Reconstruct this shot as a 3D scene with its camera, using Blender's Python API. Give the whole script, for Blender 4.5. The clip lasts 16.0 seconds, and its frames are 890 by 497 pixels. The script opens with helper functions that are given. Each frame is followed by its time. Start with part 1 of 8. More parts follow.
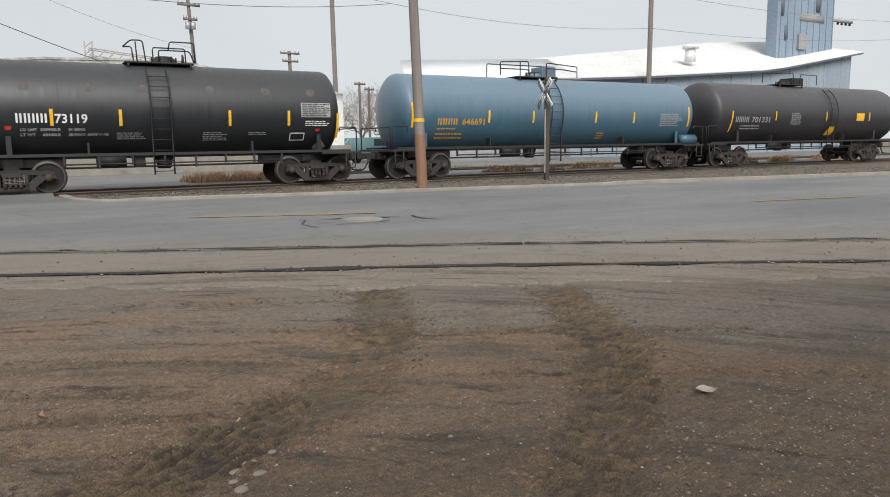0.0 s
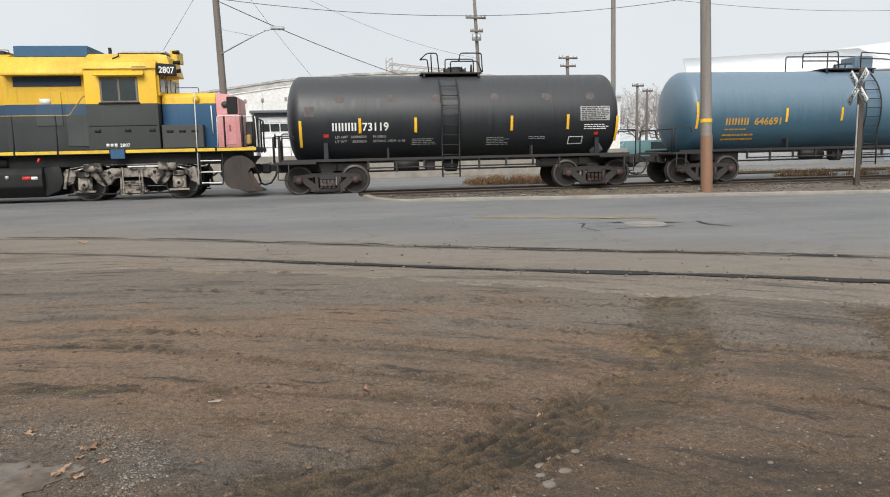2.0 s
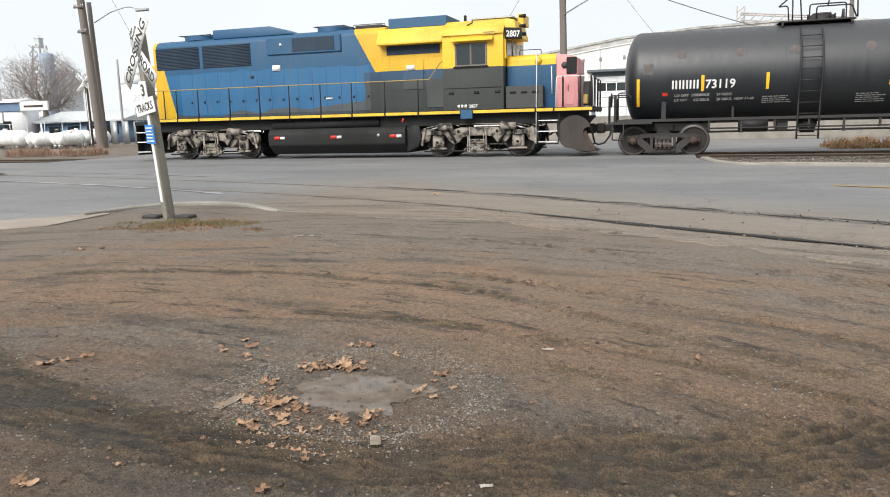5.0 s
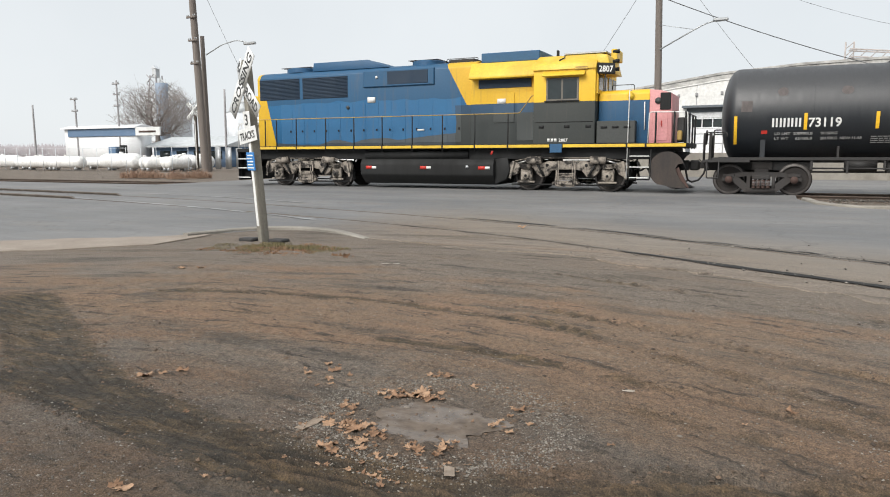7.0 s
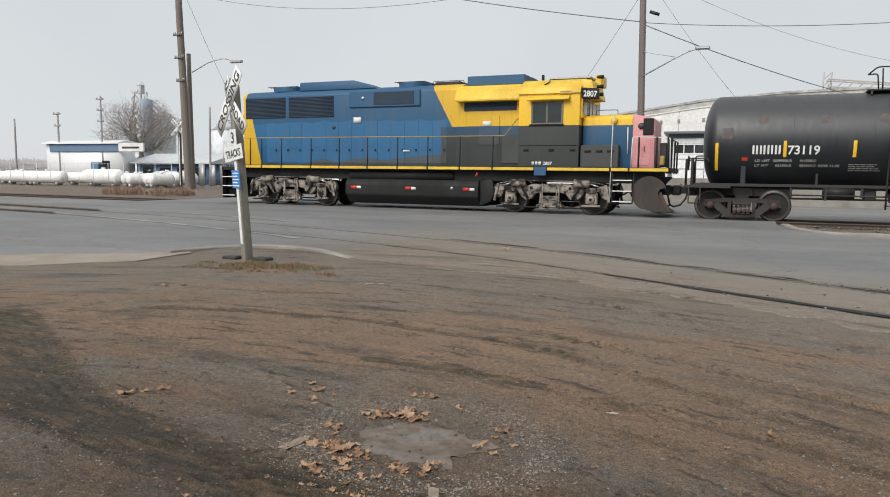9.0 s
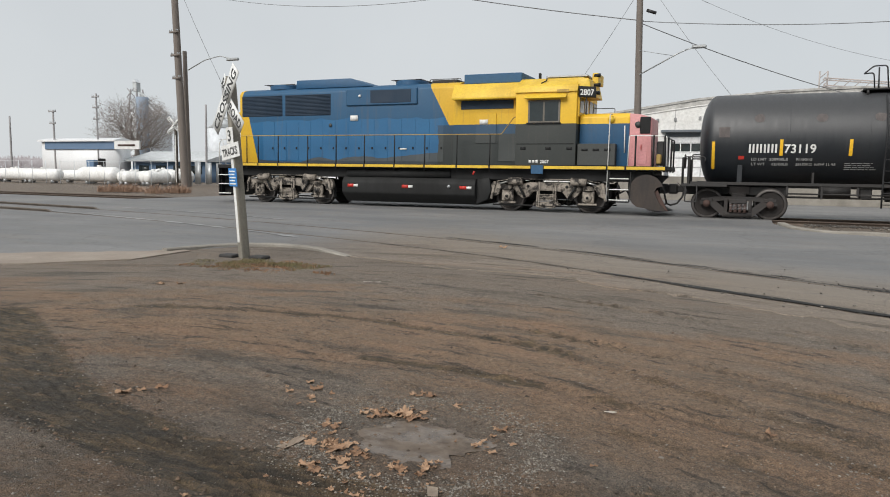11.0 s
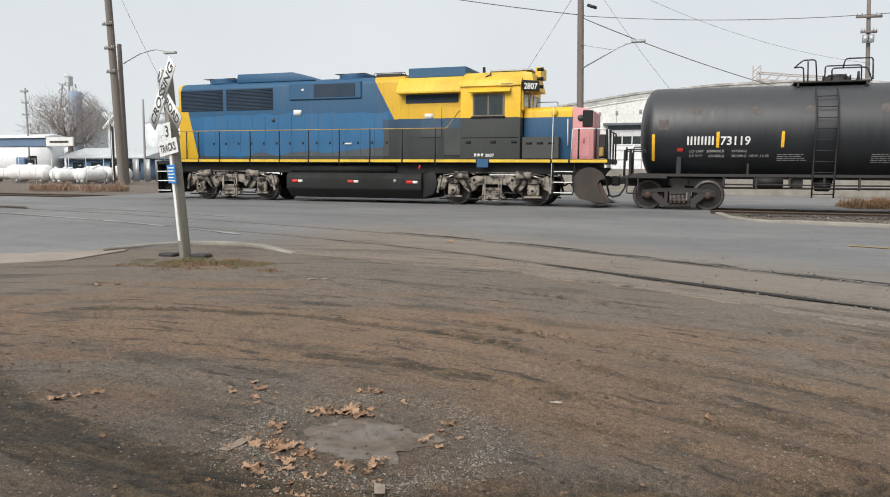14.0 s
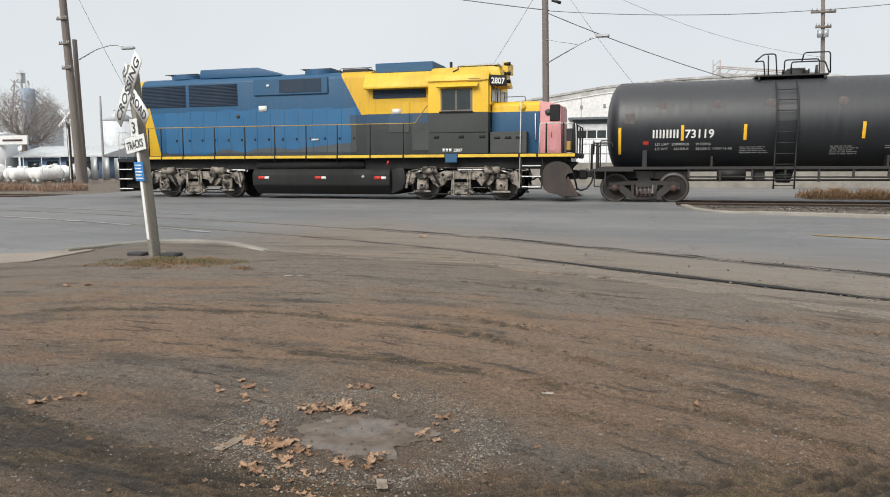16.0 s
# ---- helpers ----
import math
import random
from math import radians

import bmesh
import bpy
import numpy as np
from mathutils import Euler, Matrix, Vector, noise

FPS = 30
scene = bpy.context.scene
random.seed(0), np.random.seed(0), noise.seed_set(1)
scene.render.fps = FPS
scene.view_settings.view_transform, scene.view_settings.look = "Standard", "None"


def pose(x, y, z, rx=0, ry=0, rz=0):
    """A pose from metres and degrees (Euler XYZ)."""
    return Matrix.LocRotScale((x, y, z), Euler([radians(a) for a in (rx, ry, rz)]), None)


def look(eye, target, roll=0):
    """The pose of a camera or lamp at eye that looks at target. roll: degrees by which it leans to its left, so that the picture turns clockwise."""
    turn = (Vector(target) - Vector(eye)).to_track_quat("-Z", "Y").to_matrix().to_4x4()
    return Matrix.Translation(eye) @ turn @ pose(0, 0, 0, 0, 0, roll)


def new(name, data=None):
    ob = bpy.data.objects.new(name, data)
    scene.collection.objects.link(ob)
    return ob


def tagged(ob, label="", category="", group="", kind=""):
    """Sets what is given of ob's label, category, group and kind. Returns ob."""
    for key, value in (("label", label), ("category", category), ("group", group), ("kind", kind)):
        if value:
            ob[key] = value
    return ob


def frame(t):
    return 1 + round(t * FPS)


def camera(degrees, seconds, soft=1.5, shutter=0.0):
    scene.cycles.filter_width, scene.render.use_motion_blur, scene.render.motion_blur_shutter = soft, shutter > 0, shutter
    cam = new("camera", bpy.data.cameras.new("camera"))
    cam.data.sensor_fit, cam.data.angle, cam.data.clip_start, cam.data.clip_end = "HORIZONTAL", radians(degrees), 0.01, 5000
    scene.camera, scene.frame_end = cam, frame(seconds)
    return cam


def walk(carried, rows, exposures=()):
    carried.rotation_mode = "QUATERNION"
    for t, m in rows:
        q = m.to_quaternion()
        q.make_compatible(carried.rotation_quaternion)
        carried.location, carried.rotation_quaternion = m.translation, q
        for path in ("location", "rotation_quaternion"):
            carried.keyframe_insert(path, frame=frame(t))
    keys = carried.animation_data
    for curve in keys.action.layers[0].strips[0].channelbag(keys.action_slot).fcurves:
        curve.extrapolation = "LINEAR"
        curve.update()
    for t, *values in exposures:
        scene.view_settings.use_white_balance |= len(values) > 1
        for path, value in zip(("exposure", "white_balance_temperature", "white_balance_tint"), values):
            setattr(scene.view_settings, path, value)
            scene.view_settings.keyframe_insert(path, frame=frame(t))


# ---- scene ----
cam = camera(64.16, 16.0, 1.0)
PATH = [
    (0, pose(0.224, -0.033, 1.364, 81.63, 0.79, -29.74)),
    (0.5, pose(0.181, -0.013, 1.363, 83.25, 1.12, -24.14)),
    (1, pose(0.144, 0.008, 1.363, 83.03, 0.83, -20.83)),
    (1.5, pose(0.091, 0.039, 1.355, 82.69, 1.41, -15.30)),
    (2, pose(0.048, 0.067, 1.343, 82.35, 1.32, -8.29)),
    (2.5, pose(-0.016, 0.085, 1.345, 80.68, 1.00, -1.62)),
    (3, pose(-0.030, 0.084, 1.338, 80.31, 1.97, 2.75)),
    (3.5, pose(-0.053, 0.078, 1.336, 80.07, 2.09, 6.88)),
    (4, pose(-0.071, 0.064, 1.343, 80.37, 1.88, 10.72)),
    (4.5, pose(-0.044, 0.035, 1.352, 80.54, 1.23, 14.54)),
    (5, pose(-0.016, 0.017, 1.346, 79.81, 1.46, 17.80)),
    (7.5, pose(0.009, -0.022, 1.369, 82.77, -0.03, 25.22)),
    (8, pose(0.005, -0.029, 1.367, 82.83, -0.41, 24.81)),
    (8.5, pose(0.001, -0.043, 1.369, 83.79, -0.86, 24.81)),
    (9, pose(0.001, -0.045, 1.368, 84.10, -0.76, 23.66)),
    (11.5, pose(-0.020, -0.045, 1.371, 83.85, -0.87, 23.20)),
    (12, pose(-0.032, -0.036, 1.371, 83.56, -0.75, 21.86)),
    (12.5, pose(-0.042, -0.028, 1.367, 83.22, -0.48, 20.91)),
    (13, pose(-0.026, -0.014, 1.373, 82.77, -0.63, 19.86)),
    (13.5, pose(-0.012, -0.015, 1.367, 83.17, -0.39, 19.01)),
    (14, pose(0.002, -0.022, 1.371, 83.54, -0.28, 19.10)),
    (14.5, pose(-0.003, -0.020, 1.376, 84.00, 0.14, 18.79)),
    (15, pose(-0.077, -0.024, 1.365, 83.33, 1.66, 17.20)),
    (15.5, pose(-0.127, -0.037, 1.366, 83.75, 0.32, 16.43)),
    (16, pose(-0.138, -0.054, 1.356, 83.19, 0.25, 16.24)),
]
EXPOSURES = [(0.0, -0.02), (0.5, 0.06), (1.5, 0.12), (2.5, 0.12), (3.0, 0.32), (3.5, 0.36), (4.5, 0.40), (5.0, 0.42), (7.5, 0.16), (8.0, 0.12), (9.0, -0.05), (11.5, -0.13), (12.5, -0.11), (13.5, 0.05), (14.5, 0.12), (16.0, 0.12)]
walk(cam, PATH, EXPOSURES)

# ---------- sky and light: flat overcast ----------
world = bpy.data.worlds.new("world")
scene.world = world
world.use_nodes = True
wn = world.node_tree
wn.nodes.clear()
w_out = wn.nodes.new("ShaderNodeOutputWorld")
w_bg = wn.nodes.new("ShaderNodeBackground")
w_sky = wn.nodes.new("ShaderNodeTexSky")
w_sky.sky_type = "NISHITA"
w_sky.sun_disc = False
w_sky.sun_elevation, w_sky.sun_rotation = radians(35), radians(200)
w_mul = wn.nodes.new("ShaderNodeMixRGB")
w_mul.blend_type = "MULTIPLY"
w_mul.inputs[0].default_value = 1.0
w_mul.inputs[2].default_value = (0.1, 0.1, 0.1, 1)
w_mix = wn.nodes.new("ShaderNodeMixRGB")
w_mix.inputs[0].default_value = 0.94
w_co = wn.nodes.new("ShaderNodeTexCoord")
w_noise = wn.nodes.new("ShaderNodeTexNoise")
w_noise.inputs["Scale"].default_value = 2.2
w_noise.inputs["Detail"].default_value = 4
w_ramp = wn.nodes.new("ShaderNodeValToRGB")
w_ramp.color_ramp.elements[0].position, w_ramp.color_ramp.elements[0].color = 0.3, (0.68, 0.715, 0.74, 1)
w_ramp.color_ramp.elements[1].position, w_ramp.color_ramp.elements[1].color = 0.7, (0.765, 0.795, 0.815, 1)
wn.links.new(w_co.outputs["Generated"], w_noise.inputs["Vector"])
wn.links.new(w_noise.outputs["Fac"], w_ramp.inputs[0])
wn.links.new(w_sky.outputs[0], w_mul.inputs[1])
wn.links.new(w_mul.outputs[0], w_mix.inputs[1])
wn.links.new(w_ramp.outputs[0], w_mix.inputs[2])
wn.links.new(w_mix.outputs[0], w_bg.inputs[0])
w_bg.inputs[1].default_value = 1.0
wn.links.new(w_bg.outputs[0], w_out.inputs[0])
sun_data = bpy.data.lights.new("sun", "SUN")
sun_data.energy, sun_data.angle, sun_data.color = 3.6, radians(40), (1.0, 0.962, 0.910)
sun = new("sun", sun_data)
sun.matrix_world = look((-12, -30, 34), (0, 10, 0))


# ---------- materials ----------
def ramp(nt, fac, stops):
    r = nt.nodes.new("ShaderNodeValToRGB")
    while len(r.color_ramp.elements) < len(stops):
        r.color_ramp.elements.new(0.5)
    for el, (pos, col) in zip(r.color_ramp.elements, stops):
        el.position, el.color = pos, (*col, 1)
    nt.links.new(fac, r.inputs[0])
    return r.outputs[0]


def tex_noise(nt, scale, detail=5.0, rough=0.6, stretch=(1, 1, 1), shift=(0, 0, 0)):
    geo = nt.nodes.new("ShaderNodeNewGeometry")
    mp = nt.nodes.new("ShaderNodeMapping")
    mp.inputs["Scale"].default_value = stretch
    mp.inputs["Location"].default_value = shift
    n = nt.nodes.new("ShaderNodeTexNoise")
    n.inputs["Scale"].default_value, n.inputs["Detail"].default_value, n.inputs["Roughness"].default_value = scale, detail, rough
    nt.links.new(geo.outputs["Position"], mp.inputs[0])
    nt.links.new(mp.outputs[0], n.inputs["Vector"])
    return n.outputs["Fac"]


def mixc(nt, fac, a, b, mode="MIX"):
    m = nt.nodes.new("ShaderNodeMixRGB")
    m.blend_type = mode
    for sock, v in zip(m.inputs, (fac, a, b)):
        if isinstance(v, (int, float)):
            sock.default_value = v
        elif isinstance(v, tuple):
            sock.default_value = (*v, 1)
        else:
            nt.links.new(v, sock)
    return m.outputs[0]


def math_node(nt, op, a, b=0.0):
    m = nt.nodes.new("ShaderNodeMath")
    m.operation = op
    for sock, v in zip(m.inputs, (a, b)):
        if isinstance(v, (int, float)):
            sock.default_value = v
        else:
            nt.links.new(v, sock)
    return m.outputs[0]


def blank(name):
    m = bpy.data.materials.new(name)
    m.use_nodes = True
    nt = m.node_tree
    return m, nt, nt.nodes["Principled BSDF"]


def bump(nt, bsdf, height, strength=0.3, dist=0.01):
    b = nt.nodes.new("ShaderNodeBump")
    b.inputs["Strength"].default_value, b.inputs["Distance"].default_value = strength, dist
    nt.links.new(height, b.inputs["Height"])
    nt.links.new(b.outputs[0], bsdf.inputs["Normal"])


def weathered(name, col, dirt, rough=0.5, metal=0.0, amount=0.5, fine=18.0, coarse=1.3, streak=(1, 1, 0.25), bumps=0.12, dist=0.004):
    """Paint, metal or wood: a base colour, larger dirt streaks, fine grain and uneven gloss."""
    m, nt, bs = blank(name)
    a = tex_noise(nt, coarse, 6, 0.65, streak)
    b = tex_noise(nt, fine, 4, 0.6)
    mask = ramp(nt, a, [(0.5 - 0.35 * amount, (0, 0, 0)), (0.85, (1, 1, 1))])
    c = mixc(nt, mask, tuple(col), tuple(dirt))
    g = ramp(nt, b, [(0.25, (0.78, 0.78, 0.78)), (0.75, (1.12, 1.12, 1.12))])
    nt.links.new(mixc(nt, 1.0, c, g, "MULTIPLY"), bs.inputs["Base Color"])
    rr = ramp(nt, a, [(0.3, (rough * 0.85,) * 3), (0.75, (min(1, rough * 1.3),) * 3)])
    nt.links.new(rr, bs.inputs["Roughness"])
    bs.inputs["Metallic"].default_value = metal
    if bumps:
        bump(nt, bs, b, bumps, dist)
    return m


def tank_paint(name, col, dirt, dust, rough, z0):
    """Tank shell paint: streaked, its upper half paled by road dust and painted sky sheen."""
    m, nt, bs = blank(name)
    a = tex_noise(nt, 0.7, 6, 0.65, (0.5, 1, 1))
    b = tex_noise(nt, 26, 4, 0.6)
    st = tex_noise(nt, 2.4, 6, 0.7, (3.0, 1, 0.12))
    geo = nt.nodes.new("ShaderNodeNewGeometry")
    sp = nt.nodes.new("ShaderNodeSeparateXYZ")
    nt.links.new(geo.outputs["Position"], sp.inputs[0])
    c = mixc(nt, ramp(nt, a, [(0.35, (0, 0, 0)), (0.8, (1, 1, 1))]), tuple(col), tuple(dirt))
    # lightens with height: sky reflection painted in along with the dust tone
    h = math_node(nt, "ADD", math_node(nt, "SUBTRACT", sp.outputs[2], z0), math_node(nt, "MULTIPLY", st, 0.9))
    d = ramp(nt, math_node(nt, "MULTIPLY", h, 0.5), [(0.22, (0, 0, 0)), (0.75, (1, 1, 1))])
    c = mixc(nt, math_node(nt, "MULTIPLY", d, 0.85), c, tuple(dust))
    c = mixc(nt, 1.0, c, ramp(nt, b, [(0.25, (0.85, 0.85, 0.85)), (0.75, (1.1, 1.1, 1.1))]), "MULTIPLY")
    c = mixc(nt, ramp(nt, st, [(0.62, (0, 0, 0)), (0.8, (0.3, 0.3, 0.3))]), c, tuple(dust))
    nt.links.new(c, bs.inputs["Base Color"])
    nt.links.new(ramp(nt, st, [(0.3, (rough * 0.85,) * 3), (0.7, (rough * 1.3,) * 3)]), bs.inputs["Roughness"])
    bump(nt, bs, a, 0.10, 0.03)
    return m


M = {}
# third colour: dust mixed with painted sky sheen for the tops
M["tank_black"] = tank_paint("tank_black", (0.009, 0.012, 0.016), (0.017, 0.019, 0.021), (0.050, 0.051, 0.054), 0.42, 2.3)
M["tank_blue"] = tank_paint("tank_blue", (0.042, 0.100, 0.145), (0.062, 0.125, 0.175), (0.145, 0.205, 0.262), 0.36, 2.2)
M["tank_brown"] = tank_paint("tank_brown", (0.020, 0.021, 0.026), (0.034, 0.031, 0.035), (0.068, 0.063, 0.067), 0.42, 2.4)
M["frame_black"] = weathered("frame_black", (0.014, 0.014, 0.015), (0.032, 0.028, 0.025), 0.6, 0, 0.6)
M["ladder_black"] = weathered("ladder_black", (0.011, 0.012, 0.014), (0.020, 0.020, 0.021), 0.6, 0, 0.5)
M["worn_white"] = weathered("worn_white", (0.42, 0.42, 0.41), (0.16, 0.155, 0.15), 0.7, 0, 0.6, 30, 3)
M["wheel"] = weathered("wheel", (0.022, 0.020, 0.020), (0.045, 0.036, 0.031), 0.65, 0.2, 0.7, 25, 4)
M["wheel_rim"] = weathered("wheel_rim", (0.13, 0.12, 0.115), (0.055, 0.048, 0.043), 0.42, 0.5, 0.5, 25, 5)
M["side_frame"] = weathered("side_frame", (0.022, 0.021, 0.021), (0.048, 0.040, 0.036), 0.75, 0, 0.7, 25, 4)
M["red_oxide"] = weathered("red_oxide", (0.075, 0.038, 0.03), (0.05, 0.04, 0.035), 0.8, 0, 0.6, 25, 6)
def grimy(name, dust, grime, scale):
    """Cast steel with dried dust over black grime in hard-edged blotches."""
    m, nt, bs = blank(name)
    a = tex_noise(nt, scale, 6, 0.7)
    b = tex_noise(nt, 40, 4, 0.6)
    c = mixc(nt, ramp(nt, a, [(0.43, (0, 0, 0)), (0.53, (0.85, 0.85, 0.85)), (0.7, (1, 1, 1))]), grime, dust)
    c = mixc(nt, 1.0, c, ramp(nt, b, [(0.3, (0.7, 0.7, 0.7)), (0.7, (1.25, 1.25, 1.25))]), "MULTIPLY")
    nt.links.new(c, bs.inputs["Base Color"])
    bs.inputs["Roughness"].default_value = 0.8
    bump(nt, bs, b, 0.3, 0.006)
    return m


M["loco_truck"] = grimy("loco_truck", (0.29, 0.255, 0.215), (0.022, 0.019, 0.017), 3.6)
M["loco_black"] = weathered("loco_black", (0.0035, 0.0042, 0.0045), (0.009, 0.0088, 0.0085), 0.75, 0, 0.5)
M["yellow_dec"] = weathered("yellow_dec", (0.78, 0.45, 0.02), (0.65, 0.36, 0.02), 0.5, 0, 0.3)
M["yellow_paint"] = weathered("yellow_paint", (0.68, 0.455, 0.030), (0.46, 0.27, 0.03), 0.5, 0, 0.35, 20, 1.6)
M["yellow_dull"] = weathered("yellow_dull", (0.42, 0.27, 0.06), (0.15, 0.11, 0.05), 0.6, 0, 0.5, 20, 3)
M["white_dec"] = weathered("white_dec", (0.72, 0.72, 0.70), (0.5, 0.5, 0.48), 0.6, 0, 0.4)
M["grey_dec"] = weathered("grey_dec", (0.30, 0.30, 0.30), (0.2, 0.2, 0.2), 0.6, 0, 0.4)
M["orange_dec"] = weathered("orange_dec", (0.55, 0.30, 0.04), (0.4, 0.24, 0.06), 0.6, 0, 0.4)
M["red_dec"] = weathered("red_dec", (0.55, 0.03, 0.02), (0.35, 0.03, 0.02), 0.5, 0, 0.4)
M["pink"] = weathered("pink", (0.62, 0.27, 0.28), (0.45, 0.22, 0.20), 0.55, 0, 0.4)
M["dust_patch"] = weathered("dust_patch", (0.115, 0.098, 0.094), (0.060, 0.055, 0.054), 0.8, 0, 0.6, 40, 9)
M["loco_blue"] = weathered("loco_blue", (0.010, 0.074, 0.170), (0.022, 0.075, 0.145), 0.5, 0, 0.5, 20, 1.0)
M["plough_steel"] = weathered("plough_steel", (0.012, 0.012, 0.013), (0.085, 0.062, 0.048), 0.6, 0.2, 0.5, 25, 1.6)
M["window_frame"] = weathered("window_frame", (0.17, 0.155, 0.13), (0.08, 0.07, 0.06), 0.6, 0, 0.5)
M["loco_grey"] = weathered("loco_grey", (0.034, 0.039, 0.038), (0.055, 0.056, 0.050), 0.6, 0, 0.5, 20, 1.5)
M["grille"] = weathered("grille", (0.008, 0.024, 0.048), (0.016, 0.034, 0.06), 0.7, 0, 0.5, 40, 3)
M["dark_glass"] = weathered("dark_glass", (0.022, 0.030, 0.032), (0.040, 0.048, 0.05), 0.06, 0, 0.3, 5, 1, (1, 1, 1), 0)
M["chrome"] = weathered("chrome", (0.45, 0.45, 0.44), (0.3, 0.28, 0.26), 0.35, 0.8, 0.4)
M["pole_wood"] = weathered("pole_wood", (0.19, 0.165, 0.145), (0.12, 0.10, 0.09), 0.9, 0, 0.6, 30, 3, (3, 3, 0.12), 0.5, 0.01)
M["pole_grey"] = weathered("pole_grey", (0.23, 0.21, 0.19), (0.15, 0.13, 0.11), 0.9, 0, 0.6, 30, 3, (3, 3, 0.12), 0.5, 0.01)
M["pole_red"] = weathered("pole_red", (0.26, 0.14, 0.085), (0.17, 0.105, 0.075), 0.9, 0, 0.6, 30, 3, (3, 3, 0.12), 0.5, 0.01)
M["post_wood"] = weathered("post_wood", (0.24, 0.225, 0.19), (0.15, 0.14, 0.115), 0.9, 0, 0.6, 30, 3, (4, 4, 0.15), 0.4, 0.006)
M["sign_white"] = weathered("sign_white", (0.74, 0.75, 0.74), (0.52, 0.52, 0.50), 0.45, 0, 0.4, 20, 2)
M["sign_black"] = weathered("sign_black", (0.03, 0.03, 0.03), (0.06, 0.06, 0.06), 0.5, 0, 0.4)
M["sign_blue"] = weathered("sign_blue", (0.02, 0.18, 0.52), (0.03, 0.2, 0.45), 0.4, 0, 0.4)
M["sign_back"] = weathered("sign_back", (0.34, 0.35, 0.36), (0.25, 0.25, 0.25), 0.5, 0.5, 0.4)
M["wire"] = weathered("wire", (0.11, 0.11, 0.115), (0.17, 0.17, 0.17), 0.6, 0, 0.4)
M["galv"] = weathered("galv", (0.42, 0.44, 0.45), (0.32, 0.32, 0.32), 0.45, 0.5, 0.4)
M["concrete"] = weathered("concrete", (0.30, 0.28, 0.245), (0.16, 0.145, 0.125), 0.9, 0, 0.6, 35, 1.5, (1, 1, 1), 0.4, 0.008)
M["concrete_tan"] = weathered("concrete_tan", (0.30, 0.255, 0.21), (0.21, 0.17, 0.14), 0.9, 0, 0.6, 35, 1.5, (1, 1, 1), 0.4, 0.008)
M["rail_steel"] = weathered("rail_steel", (0.10, 0.075, 0.058), (0.06, 0.045, 0.036), 0.6, 0.4, 0.5)
M["rail_shiny"] = weathered("rail_shiny", (0.15, 0.13, 0.11), (0.07, 0.052, 0.04), 0.55, 0.4, 0.5, 20, 2)
M["tie_wood"] = weathered("tie_wood", (0.055, 0.045, 0.036), (0.09, 0.075, 0.06), 0.95, 0, 0.6, 30, 3)
M["white_wall"] = weathered("white_wall", (0.76, 0.76, 0.74), (0.56, 0.54, 0.51), 0.85, 0, 0.5, 6, 0.6, (1, 1, 0.5), 0.5, 0.02)
M["white_metal"] = weathered("white_metal", (0.78, 0.79, 0.80), (0.66, 0.67, 0.68), 0.4, 0, 0.4, 8, 0.4)
M["roof_white"] = weathered("roof_white", (0.72, 0.73, 0.73), (0.52, 0.51, 0.49), 0.6, 0, 0.55, 3, 0.25, (1, 1, 1), 0.1)
M["shed_blue"] = weathered("shed_blue", (0.30, 0.35, 0.40), (0.22, 0.27, 0.32), 0.6, 0, 0.5, 4, 0.3, (1, 1, 0.2), 0.1)
M["silo_blue"] = weathered("silo_blue", (0.27, 0.34, 0.43), (0.17, 0.22, 0.29), 0.6, 0, 0.6, 4, 0.25, (1, 1, 0.2), 0.1)
M["trim_blue"] = weathered("trim_blue", (0.10, 0.17, 0.27), (0.14, 0.2, 0.3), 0.6, 0, 0.4)
M["dark_trim"] = weathered("dark_trim", (0.10, 0.12, 0.14), (0.15, 0.16, 0.17), 0.6, 0, 0.4)
M["propane"] = weathered("propane", (0.80, 0.80, 0.79), (0.62, 0.61, 0.58), 0.4, 0, 0.4, 6, 0.8)
M["beige"] = weathered("beige", (0.46, 0.40, 0.29), (0.34, 0.3, 0.24), 0.8, 0, 0.4)
# grey raised to paint fog onto the far roofs and walls
M["hazed_grey"] = weathered("hazed_grey", (0.52, 0.54, 0.55), (0.43, 0.46, 0.47), 0.8, 0, 0.5, 3, 0.2)
# distance haze painted in: lighter than the concrete and steel themselves
M["hazed_pale"] = weathered("hazed_pale", (0.66, 0.69, 0.72), (0.56, 0.59, 0.62), 0.9, 0, 0.5, 0.8, 0.15)
# bare branches washed out towards the sky: painted horizon haze
M["hazed_woods"] = weathered("hazed_woods", (0.44, 0.41, 0.43), (0.36, 0.34, 0.36), 0.95, 0, 0.5, 0.5, 0.05)
# timber tone greyed and lightened, with haze painted into the colour
M["hazed_wood"] = weathered("hazed_wood", (0.33, 0.32, 0.325), (0.25, 0.245, 0.245), 0.95, 0, 0.5)
M["bark"] = weathered("bark", (0.25, 0.225, 0.205), (0.13, 0.11, 0.10), 0.95, 0, 0.5)
M["twig"] = weathered("twig", (0.29, 0.255, 0.235), (0.21, 0.18, 0.165), 0.95, 0, 0.5)
M["dry_brush"] = weathered("dry_brush", (0.36, 0.24, 0.17), (0.25, 0.16, 0.11), 0.95, 0, 0.6, 12, 3)
M["tan_weeds"] = weathered("tan_weeds", (0.40, 0.26, 0.145), (0.30, 0.18, 0.10), 0.95, 0, 0.6, 12, 3)
M["dry_grass"] = weathered("dry_grass", (0.25, 0.195, 0.11), (0.17, 0.15, 0.08), 0.95, 0, 0.6, 12, 3)
